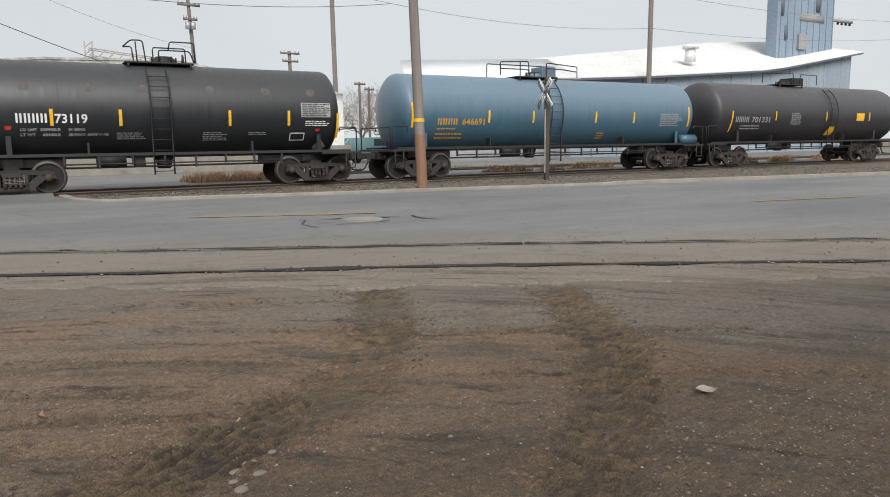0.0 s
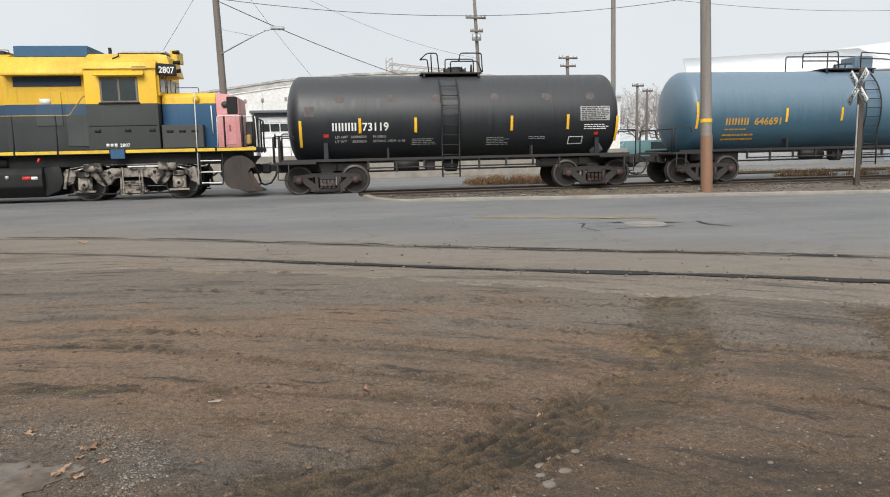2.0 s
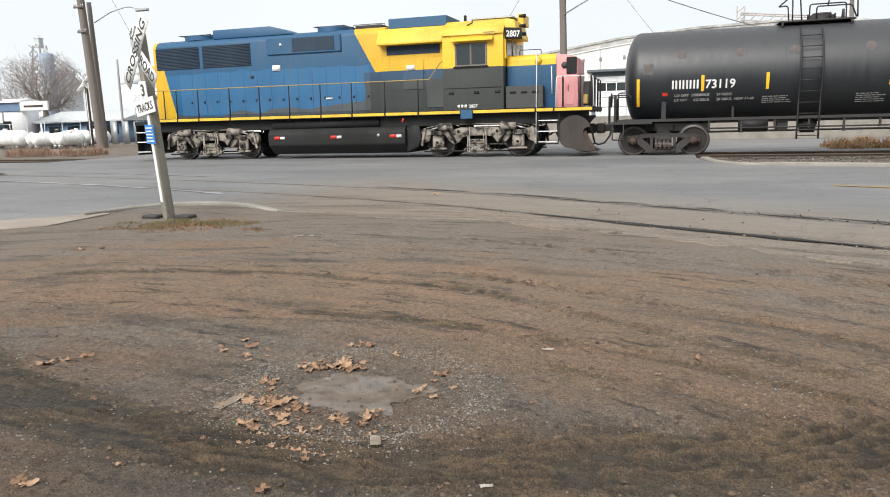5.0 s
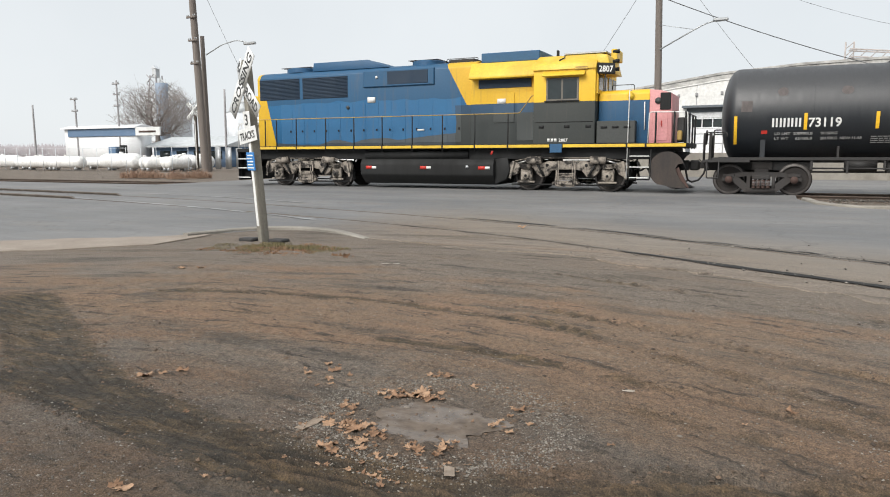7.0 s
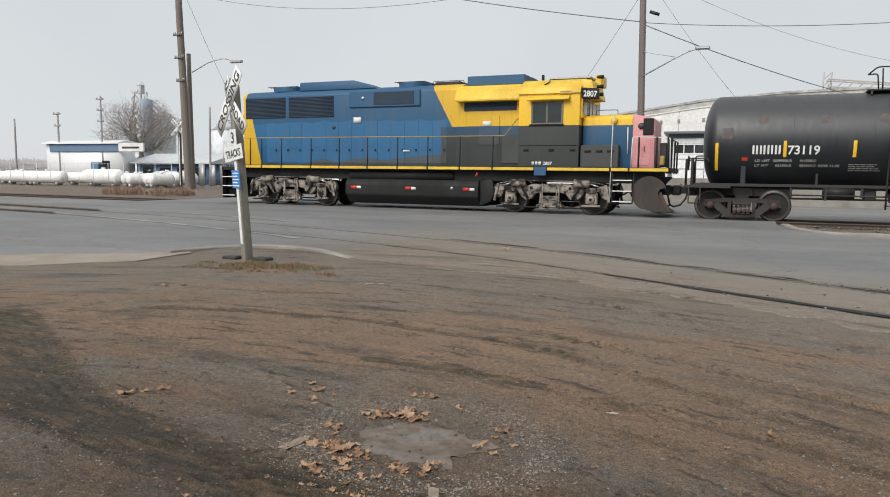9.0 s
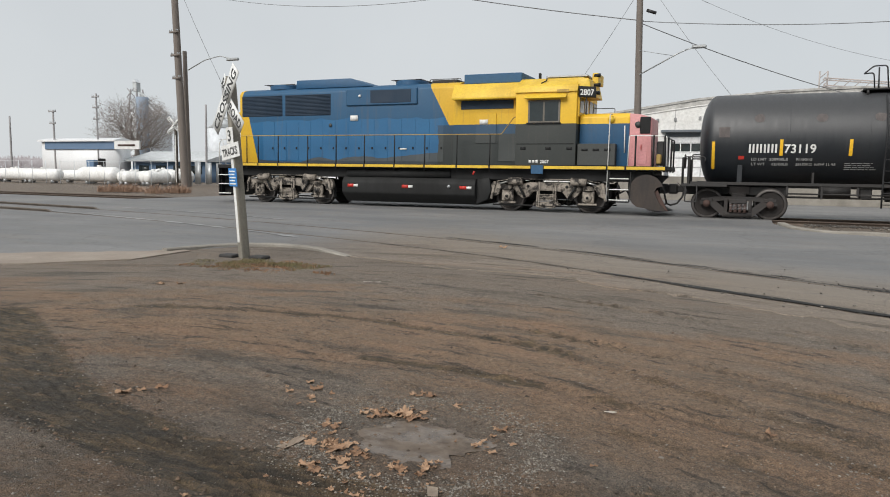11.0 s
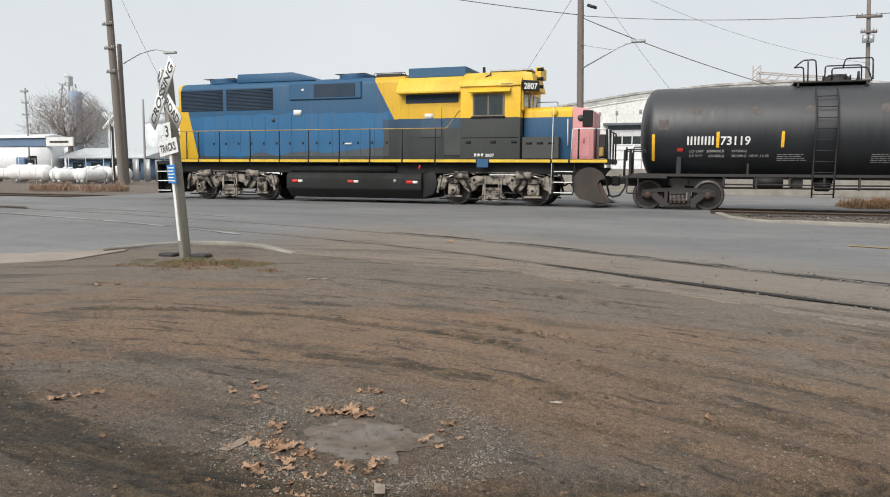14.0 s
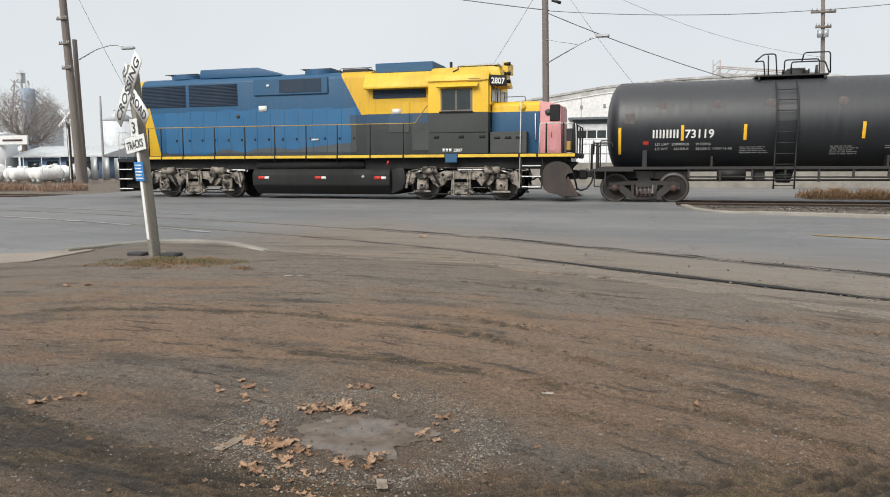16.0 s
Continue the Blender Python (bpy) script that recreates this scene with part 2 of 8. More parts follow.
M["green_grass"] = weathered("green_grass", (0.14, 0.13, 0.06), (0.20, 0.155, 0.085), 0.95, 0, 0.6, 12, 3)
M["car_teal"] = weathered("car_teal", (0.09, 0.19, 0.20), (0.12, 0.2, 0.21), 0.3, 0.2, 0.4)
M["car_white"] = weathered("car_white", (0.75, 0.75, 0.75), (0.6, 0.6, 0.6), 0.3, 0, 0.4)
M["machine_yellow"] = weathered("machine_yellow", (0.5, 0.36, 0.05), (0.3, 0.22, 0.06), 0.5, 0, 0.4)
M["peeling"] = weathered("peeling", (0.62, 0.61, 0.58), (0.10, 0.095, 0.09), 0.9, 0, 0.75, 9, 2.2, (1, 1, 1.6), 0.4, 0.02)
# rust colour faded towards grey to paint the haze over the roof
M["hazed_rust"] = weathered("hazed_rust", (0.42, 0.385, 0.365), (0.32, 0.27, 0.25), 0.9, 0, 0.6)
M["stone"] = weathered("stone", (0.19, 0.165, 0.14), (0.11, 0.09, 0.072), 0.85, 0, 0.5, 40, 6)
M["leaf_tan"] = weathered("leaf_tan", (0.40, 0.262, 0.165), (0.24, 0.135, 0.075), 0.8, 0, 0.6, 60, 14, (1, 1, 1), 0.3)
M["leaf_brown"] = weathered("leaf_brown", (0.27, 0.155, 0.088), (0.14, 0.078, 0.045), 0.8, 0, 0.6, 60, 14, (1, 1, 1), 0.3)
M["paper"] = weathered("paper", (0.62, 0.58, 0.52), (0.42, 0.36, 0.30), 0.9, 0, 0.5, 30, 8)
M["card"] = weathered("card", (0.50, 0.42, 0.34), (0.36, 0.27, 0.20), 0.9, 0, 0.5, 30, 8)


# ---------- mesh helpers ----------
def thing(name, at, label, category, group="", kind=""):
    ob = new(name)
    ob.empty_display_size = 0.2
    ob.location = at
    return tagged(ob, label, category, group, kind)


def smooth(bm, angle=35):
    lim = radians(angle)
    for f in bm.faces:
        f.smooth = True
    for e in bm.edges:
        if len(e.link_faces) == 2 and e.calc_face_angle(0) > lim:
            e.smooth = False


def part(name, bm, material, parent=None, label="", hard=False):
    if not hard:
        smooth(bm)
    me = bpy.data.meshes.new(name)
    bm.to_mesh(me)
    bm.free()
    me.materials.append(material)
    ob = new(name, me)
    if parent is not None:
        ob.parent = parent
        root = parent
        off = Vector((0, 0, 0))
        while root is not None:
            off += root.location
            root = root.parent
        me.transform(Matrix.Translation(-off))
    return tagged(ob, label)


def box(bm, x0, x1, y0, y1, z0, z1, bev=0.0, m=None):
    vs = [bm.verts.new((x, y, z)) for x in (x0, x1) for y in (y0, y1) for z in (z0, z1)]
    fs = [bm.faces.new([vs[i] for i in q]) for q in ((0, 1, 3, 2), (4, 6, 7, 5), (0, 4, 5, 1), (2, 3, 7, 6), (0, 2, 6, 4), (1, 5, 7, 3))]
    if m is not None:
        for v in vs:
            v.co = m @ v.co
    if bev:
        edges = list({e for f in fs for e in f.edges})
        bmesh.ops.bevel(bm, geom=edges, offset=bev, segments=1, affect="EDGES", profile=0.5)
    return bm


def rod(bm, a, b, r, r2=None, seg=8, cap=True):
    a, b = Vector(a), Vector(b)
    r2 = r if r2 is None else r2
    q = (b - a).to_track_quat("Z", "Y")
    ra, rb = [], []
    for i in range(seg):
        t = 2 * math.pi * i / seg
        d = q @ Vector((math.cos(t), math.sin(t), 0))
        ra.append(bm.verts.new(a + d * r))
        rb.append(bm.verts.new(b + d * r2))
    for i in range(seg):
        j = (i + 1) % seg
        bm.faces.new((ra[i], ra[j], rb[j], rb[i]))
    if cap:
        bm.faces.new(ra[::-1])
        bm.faces.new(rb)
    return bm


def pipe(bm, pts, r, seg=8):
    """A bent pipe through the points."""
    pts = [Vector(p) for p in pts]
    rings = []
    up = None
    for i, p in enumerate(pts):
        d = (pts[min(i + 1, len(pts) - 1)] - pts[max(i - 1, 0)]).normalized()
        if up is None:
            up = d.orthogonal().normalized()
        up = (up - d * up.dot(d)).normalized()
        s = d.cross(up)
        rings.append([bm.verts.new(p + (up * math.cos(2 * math.pi * k / seg) + s * math.sin(2 * math.pi * k / seg)) * r) for k in range(seg)])
    for a, b in zip(rings, rings[1:]):
        for k in range(seg):
            bm.faces.new((a[k], a[(k + 1) % seg], b[(k + 1) % seg], b[k]))
    bm.faces.new(rings[0][::-1])
    bm.faces.new(rings[-1])
    return bm


def rounded(pts, r=0.06, n=4):
    """The corner points of a bent pipe with rounded bends."""
    out = [Vector(pts[0])]
    for a, b, c in zip(pts, pts[1:], pts[2:]):
        a, b, c = Vector(a), Vector(b), Vector(c)
        p, q = b + (a - b).normalized() * r, b + (c - b).normalized() * r
        for i in range(n + 1):
            t = i / n
            out.append(p * (1 - t) ** 2 + b * 2 * t * (1 - t) + q * t * t)
    out.append(Vector(pts[-1]))
    return out


def prism(bm, poly, y0, y1, bev=0.0):
    """A polygon in x and z, drawn out along y."""
    a = [bm.verts.new((x, y0, z)) for x, z in poly]
    b = [bm.verts.new((x, y1, z)) for x, z in poly]
    fs = [bm.faces.new(a), bm.faces.new(b[::-1])]
    n = len(poly)
    for i in range(n):
        fs.append(bm.faces.new((a[i], b[i], b[(i + 1) % n], a[(i + 1) % n])))
    bmesh.ops.recalc_face_normals(bm, faces=fs)
    if bev:
        bmesh.ops.bevel(bm, geom=list({e for f in fs for e in f.edges}), offset=bev, segments=2, affect="EDGES", profile=0.5)
    return bm


def prism_x(bm, poly, x0, x1, bev=0.0):
    """A polygon in y and z, drawn out along x."""
    a = [bm.verts.new((x0, y, z)) for y, z in poly]
    b = [bm.verts.new((x1, y, z)) for y, z in poly]
    fs = [bm.faces.new(a), bm.faces.new(b[::-1])]
    n = len(poly)
    for i in range(n):
        fs.append(bm.faces.new((a[i], b[i], b[(i + 1) % n], a[(i + 1) % n])))
    bmesh.ops.recalc_face_normals(bm, faces=fs)
    if bev:
        bmesh.ops.bevel(bm, geom=list({e for f in fs for e in f.edges}), offset=bev, segments=2, affect="EDGES", profile=0.5)
    return bm


def lathe(bm, profile, seg=48, m=None):
    """Radius and distance pairs turned about the x axis."""
    m = m or Matrix.Identity(4)
    rings = []
    for x, r in profile:
        if r < 1e-5:
            rings.append([bm.verts.new(m @ Vector((x, 0, 0)))])
        else:
            rings.append([bm.verts.new(m @ Vector((x, r * math.cos(2 * math.pi * k / seg), r * math.sin(2 * math.pi * k / seg)))) for k in range(seg)])
    for a, b in zip(rings, rings[1:]):
        for k in range(seg):
            j = (k + 1) % seg
            if len(a) == 1:
                bm.faces.new((a[0], b[j], b[k]))
            elif len(b) == 1:
                bm.faces.new((a[k], a[j], b[0]))
            else:
                bm.faces.new((a[k], a[j], b[j], b[k]))
    bmesh.ops.recalc_face_normals(bm, faces=bm.faces)
    return bm


def letters(text, size, width=None):
    """The mesh of a line of writing, in x and y, its lower left corner at the origin, drawn to the given width."""
    cu = bpy.data.curves.new("writing", "FONT")
    cu.body, cu.size, cu.resolution_u, cu.offset = text, size * 1.38, 3, size * 0.028
    ob = bpy.data.objects.new("writing", cu)
    scene.collection.objects.link(ob)
    dg = bpy.context.evaluated_depsgraph_get()
    me = bpy.data.meshes.new_from_object(ob.evaluated_get(dg))
    bpy.data.objects.remove(ob)
    bm = bmesh.new()
    bm.from_mesh(me)
    bpy.data.meshes.remove(me)
    xs = [v.co.x for v in bm.verts]
    lo, hi = min(xs), max(xs)
    k = width / (hi - lo) if width else 1
    for v in bm.verts:
        v.co.x = (v.co.x - lo) * k
    return bm


B = bmesh.new
TY = 24.18      # centre line of the main track
RZ = 0.12       # height of the rail heads


def lift(y):
    """The ground rises slightly from the lot to the crossing."""
    k = min(max((y - 8) / 14, 0), 1)
    return 0.12 * k * k * (3 - 2 * k)


# ---------- ground ----------
def interp(x, pts):
    if x <= pts[0][0]:
        return pts[0][1]
    for (a, ya), (b, yb) in zip(pts, pts[1:]):
        if x <= b:
            return ya + (yb - ya) * (x - a) / (b - a)
    return pts[-1][1]


# near edge of the asphalt: kerb island by the crossing sign, then a ragged edge towards the lot
EDGE = [(-30, -30), (-16, 2.6), (-12, 5.2), (-9.9, 7.0), (-9.1, 8.4), (-8.65, 9.9), (-8.1, 10.4), (-7.3, 10.5), (-5.97, 9.85), (-3.97, 9.4), (-2.26, 9.2), (-0.12, 8.1), (1.2, 7.2), (4, 5.6), (8, 3.4), (14, -0.5), (30, -12), (60, -30)]
FAR_KERB = [(0.55, 21.4), (0.9, 19.4), (1.5, 18.75), (2.4, 18.5), (5.6, 17.75), (10, 17.0), (16, 15.95), (27, 14.3), (60, 9.5)]
# centre lines of the two wheel ruts that turn through the lot, and of older ones
RUTS = [([(-0.6, 2.62), (0.08, 2.82), (0.62, 3.02), (1.15, 3.38), (1.64, 3.62), (2.0, 4.1), (2.3, 4.6), (2.6, 5.2), (2.88, 5.95)], 0.30), ([(1.6, 1.5), (2.0, 1.95), (2.4, 2.3), (2.92, 2.8), (3.52, 3.5), (3.95, 4.3), (4.3, 5.1)], 0.27), ([(-4.2, 2.75), (-3.5, 2.72), (-2.7, 2.55), (-1.85, 2.42), (-1.2, 2.4), (-0.6, 2.62)], 0.23),
        ([(-5.6, 5.2), (-4.6, 5.62), (-3.24, 5.70), (-1.54, 5.40), (-0.19, 4.62), (0.82, 3.98)], 0.11), ([(-2.6, 4.5), (-1.68, 4.47), (-0.49, 4.17), (0.39, 3.87), (0.9, 3.5)], 0.09), ([(-2.21, 7.82), (-0.31, 7.06), (1.31, 6.41), (2.4, 5.8)], 0.08), ([(-1.7, 5.9), (-0.4, 5.45), (0.9, 4.7), (1.9, 4.0)], 0.09), ([(-0.6, 3.75), (0.2, 3.5), (0.9, 3.1)], 0.08), ([(0.9, 5.6), (2.0, 4.9), (3.0, 4.2), (4.6, 3.3)], 0.10), ([(2.3, 3.5), (3.2, 3.0), (4.4, 2.2)], 0.09),
        ([(-6.6, 4.4), (-6.05, 4.1), (-5.0, 3.5), (-4.3, 3.05), (-3.8, 2.82)], 0.27)]


def rut_at(x, y):
    """Depth, side and tread of the nearest rut, 0 to 1."""
    best, tread = 0.0, 0.0
    for pts, half in RUTS:
        s = 0.0
        for (ax, ay), (bx, by) in zip(pts, pts[1:]):
            dx, dy = bx - ax, by - ay
            ln = math.hypot(dx, dy)
            t = min(max(((x - ax) * dx + (y - ay) * dy) / (ln * ln), 0), 1)
            d = math.hypot(x - ax - t * dx, y - ay - t * dy)
            if d < 2.2 * half:
                k = math.exp(-(d / half) ** 2 * 1.2)
                k *= 0.42 if half < 0.12 else 1.0
                if k > best:
                    best = k
                    side = ((x - ax) * dy - (y - ay) * dx) / ln
                    tread = math.sin((s + t * ln) * 2 * math.pi / 0.105 + side * 4 + 1.2 * math.sin((s + t * ln) * 1.7)) if half > 0.25 and not (half > 0.29 and s + t * ln < 2.2) and x > -3 else math.sin(side * 2 * math.pi / 0.075 + 0.5 * math.sin((s + t * ln) * 5))
            s += ln
    return best, tread


def axis(segments):
    out = []
    for a, b, step in segments:
        n = max(1, round((b - a) / step))
        out += [a + (b - a) * i / n for i in range(n)]
    return out + [segments[-1][1]]


PUDDLE = (-1.53, 3.17)


def pool(x, y):
    """How deep a place lies in the puddle's hollow."""
    dx, dy = (x - PUDDLE[0]) / 0.62, (y - PUDDLE[1]) / 0.50
    return math.exp(-((dx * dx + dy * dy) ** 1.4))


gx = axis([(-2500, -300, 550), (-300, -60, 40), (-60, -14, 3), (-14, -6.8, 0.3), (-6.8, -6.2, 0.06), (-6.2, -3.6, 0.03), (-3.6, 4.6, 0.021), (4.6, 6.2, 0.06), (6.2, 16, 0.4), (16, 80, 4), (80, 300, 40), (300, 2500, 550)])
gy = axis([(-1500, -60, 240), (-60, 0, 4), (0, 1.0, 0.25), (1.0, 1.6, 0.06), (1.6, 5.0, 0.022), (5.0, 8.4, 0.06), (8.4, 12, 0.3), (12, 48, 1.5), (48, 300, 30), (300, 3000, 540)])
verts, mud, wet, ridge = [], [], [], []
for y in gy:
    for x in gx:
        e = interp(x, EDGE)
        kf = interp(x, FAR_KERB)
        fine = -6.9 < x < 6.3 and 0.9 < y < 9
        z, mm, ww, rg = 0.0, 0.0, 0.0, 0.0
        inside = y < e + (0.25 if x > -8.3 else 1.2)
        if inside:
            z = lift(y)
            if fine:
                r, tr = rut_at(x, y)
                n1 = noise.noise(Vector((x * 0.9, y * 0.9, 0)))
                n2 = noise.noise(Vector((x * 4.5, y * 7.0, 3)))
                n3 = noise.noise(Vector((x * 17, y * 17, 7)))
                near_edge = min(max((e - y) / 0.8, 0), 1)
                p = pool(x, y)
                rough_k = near_edge * (1 - 0.85 * p)
                z += rough_k * (0.018 * n1 + 0.014 * n2 + 0.009 * n3 + 0.007 * noise.noise(Vector((x * 41, y * 41, 4)))) - 0.026 * r - 0.016 * p
                lug = min(max(0.75 + 1.5 * n2 + n1, 0.1), 1.2)
                lug *= min(max((x + 3.4) / 1.5, 0.22), 1)
                z += min(1, r * 1.5) * 0.028 * tr * lug
                ra = math.hypot(x + 3.2, y + 2.5)
                th_ = math.atan2(x + 3.2, y + 2.5) * 8.2
                z += rough_k * 0.016 * max(0.0, noise.noise(Vector((th_ * 1.1, ra * 9, 1)))) - rough_k * 0.010 * max(0.0, noise.noise(Vector((th_ * 0.8 + 4, ra * 5, 6))))
                dark = 0.35 * min(max((2.45 - y + 0.5 * n1) / 0.6, 0), 1) * min(max((1.4 - x) / 1.2, 0), 1) * min(max((x + 2.2) / 0.8, 0), 1)
                brk = min(max(2.3 * r - 0.38 + 0.9 * n2 + 0.5 * n3, 0), 1)
                if x < -1.2:
                    brk = min(max(3.0 * r - 0.3 + 0.5 * n2 + 0.5 * n3, 0), 1)
                near_mud = 0.45 * min(max((3.0 - y + 0.5 * n1) / 0.7, 0), 1) * min(max((x + 3.4) / 0.8, 0), 1)
                mm, ww = max(brk * min(1, r * 2.2) * (0.9 + 0.5 * n1), dark, near_mud), p
                if x < -1.2 and r > 0.25:
                    mm = max(mm, 1 + 0.26 * brk * min(max(0.6 + 1.4 * n1 + n2, 0), 1.3) * min(max((r - 0.25) * 2.5, 0), 1) * min(max((-1.2 - x) / 0.8, 0), 1))
                rg = tr * min(1, r * 1.8) * lug
        elif x > 0.6 and y > kf:
            z = 0.0 + 0.03 * noise.noise(Vector((x * 0.7, y * 0.7, 2)))
        elif y > e and (y < 60):
            z = -0.06
        else:
            z = 0.0
        if y > 60 or abs(x) > 120:
            z = -0.02
        verts.append((x, y, z))
        mud.append(mm)
        wet.append(ww)
        ridge.append(rg)
nx = len(gx)
faces = [(j * nx + i, j * nx + i + 1, (j + 1) * nx + i + 1, (j + 1) * nx + i) for j in range(len(gy) - 1) for i in range(nx - 1)]
me = bpy.data.meshes.new("ground")
me.from_pydata(verts, [], faces)
for nm, vals in (("mud", mud), ("pool", wet), ("ridge", ridge)):
    at = me.attributes.new(nm, "FLOAT", "POINT")
    at.data.foreach_set("value", vals)
me.polygons.foreach_set("use_smooth", [True] * len(faces))


def sweep_noise(nt, scale, detail, rough, along, across, shift=0.0):
    """Noise drawn out along the arcs that vehicles have swept through the lot."""
    geo = nt.nodes.new("ShaderNodeNewGeometry")
    sp = nt.nodes.new("ShaderNodeSeparateXYZ")
    nt.links.new(geo.outputs["Position"], sp.inputs[0])
    dx, dy = math_node(nt, "ADD", sp.outputs[0], 3.2), math_node(nt, "ADD", sp.outputs[1], 2.5)
    rad = math_node(nt, "SQRT", math_node(nt, "ADD", math_node(nt, "MULTIPLY", dx, dx), math_node(nt, "MULTIPLY", dy, dy)))
    ang = math_node(nt, "MULTIPLY", math_node(nt, "ARCTAN2", dx, dy), 8.2)
    cb = nt.nodes.new("ShaderNodeCombineXYZ")
    nt.links.new(math_node(nt, "MULTIPLY", ang, along), cb.inputs[0])
    nt.links.new(math_node(nt, "MULTIPLY", rad, across), cb.inputs[1])
    cb.inputs[2].default_value = shift
    n = nt.nodes.new("ShaderNodeTexNoise")
    n.inputs["Scale"].default_value, n.inputs["Detail"].default_value, n.inputs["Roughness"].default_value = scale, detail, rough
    nt.links.new(cb.outputs[0], n.inputs["Vector"])
    return n.outputs["Fac"], rad, sp.outputs[0]


def earth_colour(nt, with_masks=True):
    """Grey gravel, brown mud and clay over one another; returns colour, roughness and height."""
    big = tex_noise(nt, 0.8, 5, 0.6, (1, 1.3, 1))
    mid, rad, px_ = sweep_noise(nt, 1.0, 7, 0.68, 0.55, 2.4)
    clay, _, _ = sweep_noise(nt, 1.0, 6, 0.62, 0.45, 1.5, 7.0)
    score, _, _ = sweep_noise(nt, 1.0, 6, 0.7, 1.1, 8.0, 3.0)
    blot = tex_noise(nt, 2.6, 8, 0.68, (0.7, 5.5, 1))
    grit = tex_noise(nt, 120, 2, 0.7)
    fine_n = tex_noise(nt, 30, 6, 0.75)
    lump = tex_noise(nt, 9, 6, 0.7, (0.8, 1.3, 1))
    gravel, brown = (0.150, 0.122, 0.097), (0.162, 0.108, 0.069)
    # the middle of the sweep is mud; the rest keeps its gravel
    zone = ramp(nt, math_node(nt, "ADD", math_node(nt, "MULTIPLY", rad, 0.1), math_node(nt, "MULTIPLY", math_node(nt, "SUBTRACT", big, 0.5), 0.35)), [(0.60, (0.45, 0.45, 0.45)), (0.70, (1, 1, 1)), (0.84, (1, 1, 1)), (0.95, (0.40, 0.40, 0.40)), (1.0, (0.10, 0.10, 0.10))])
    mudd = math_node(nt, "ADD", zone, math_node(nt, "MULTIPLY", math_node(nt, "SUBTRACT", clay, 0.5), 2.6))
    c = mixc(nt, ramp(nt, mudd, [(0.25, (0, 0, 0)), (0.85, (1, 1, 1))]), gravel, brown)
    c = mixc(nt, math_node(nt, "MULTIPLY", ramp(nt, clay, [(0.50, (0, 0, 0)), (0.64, (0.85, 0.85, 0.85))]), zone), c, (0.195, 0.119, 0.073))
    c = mixc(nt, ramp(nt, mid, [(0.52, (0, 0, 0)), (0.63, (0.8, 0.8, 0.8))]), c, (0.060, 0.046, 0.032))
    c = mixc(nt, ramp(nt, score, [(0.555, (0, 0, 0)), (0.63, (0.9, 0.9, 0.9))]), c, (0.034, 0.026, 0.019))
    c = mixc(nt, ramp(nt, lump, [(0.56, (0, 0, 0)), (0.70, (0.6, 0.6, 0.6))]), c, (0.052, 0.043, 0.034))
    if with_masks:
        att = nt.nodes.new("ShaderNodeAttribute")
        att.attribute_name = "mud"
        pl = nt.nodes.new("ShaderNodeAttribute")
        pl.attribute_name = "pool"
        rut_tone = ramp(nt, blot, [(0.37, (0.027, 0.022, 0.015)), (0.49, (0.056, 0.042, 0.026)), (0.60, (0.110, 0.077, 0.042)), (0.70, (0.175, 0.118, 0.062))])
        rut_tone = mixc(nt, 1.0, rut_tone, ramp(nt, tex_noise(nt, 7, 5, 0.65, (0.6, 4.0, 1)), [(0.36, (0.65, 0.65, 0.65)), (0.64, (1.3, 1.28, 1.22))]), "MULTIPLY")
        c = mixc(nt, math_node(nt, "MULTIPLY", att.outputs["Fac"], 0.9), c, rut_tone)
        soaked = math_node(nt, "SUBTRACT", math_node(nt, "MAXIMUM", att.outputs["Fac"], 1.0), 1.0)
        c = mixc(nt, soaked, c, (0.026, 0.021, 0.015))
        rdg = nt.nodes.new("ShaderNodeAttribute")
        rdg.attribute_name = "ridge"
        top = math_node(nt, "MULTIPLY", ramp(nt, rdg.outputs["Fac"], [(0.25, (0, 0, 0)), (0.8, (1, 1, 1))]), 0.6)
        c = mixc(nt, top, c, mixc(nt, blot, (0.085, 0.060, 0.036), (0.20, 0.130, 0.072)))
        bare = math_node(nt, "SUBTRACT", 1.0, math_node(nt, "MULTIPLY", math_node(nt, "MINIMUM", att.outputs["Fac"], 1.0), 0.8))
        c = mixc(nt, math_node(nt, "MULTIPLY", pl.outputs["Fac"], 0.6), c, (0.095, 0.074, 0.057))
    geo = nt.nodes.new("ShaderNodeNewGeometry")
    stones = None
    for scale, cut, lim in ((95, 0.45, 0.40), (52, 0.66, 0.36), (27, 0.90, 0.30)):
        vor = nt.nodes.new("ShaderNodeTexVoronoi")
        vor.inputs["Scale"].default_value = scale
        nt.links.new(geo.outputs["Position"], vor.inputs["Vector"])
        peb = ramp(nt, vor.outputs["Distance"], [(lim * 0.6, (1, 1, 1)), (lim, (0, 0, 0))])
        sep = nt.nodes.new("ShaderNodeSeparateColor")
        nt.links.new(vor.outputs["Color"], sep.inputs[0])
        dens = ramp(nt, mudd, [(0.2, (1, 1, 1)), (1.0, (0.35, 0.35, 0.35))])
        if with_masks:
            dens = math_node(nt, "MULTIPLY", dens, bare)
        amt = math_node(nt, "MULTIPLY", math_node(nt, "MULTIPLY", peb, math_node(nt, "GREATER_THAN", sep.outputs[0], cut)), dens)
        c = mixc(nt, math_node(nt, "MULTIPLY", amt, 0.85), c, mixc(nt, sep.outputs[1], (0.062, 0.051, 0.040), (0.255, 0.220, 0.175)))
        stones = amt if stones is None else math_node(nt, "ADD", stones, amt)
    # the lot's near side, round the puddle, is toned darker
    gp = nt.nodes.new("ShaderNodeSeparateXYZ")
    nt.links.new(geo.outputs["Position"], gp.inputs[0])
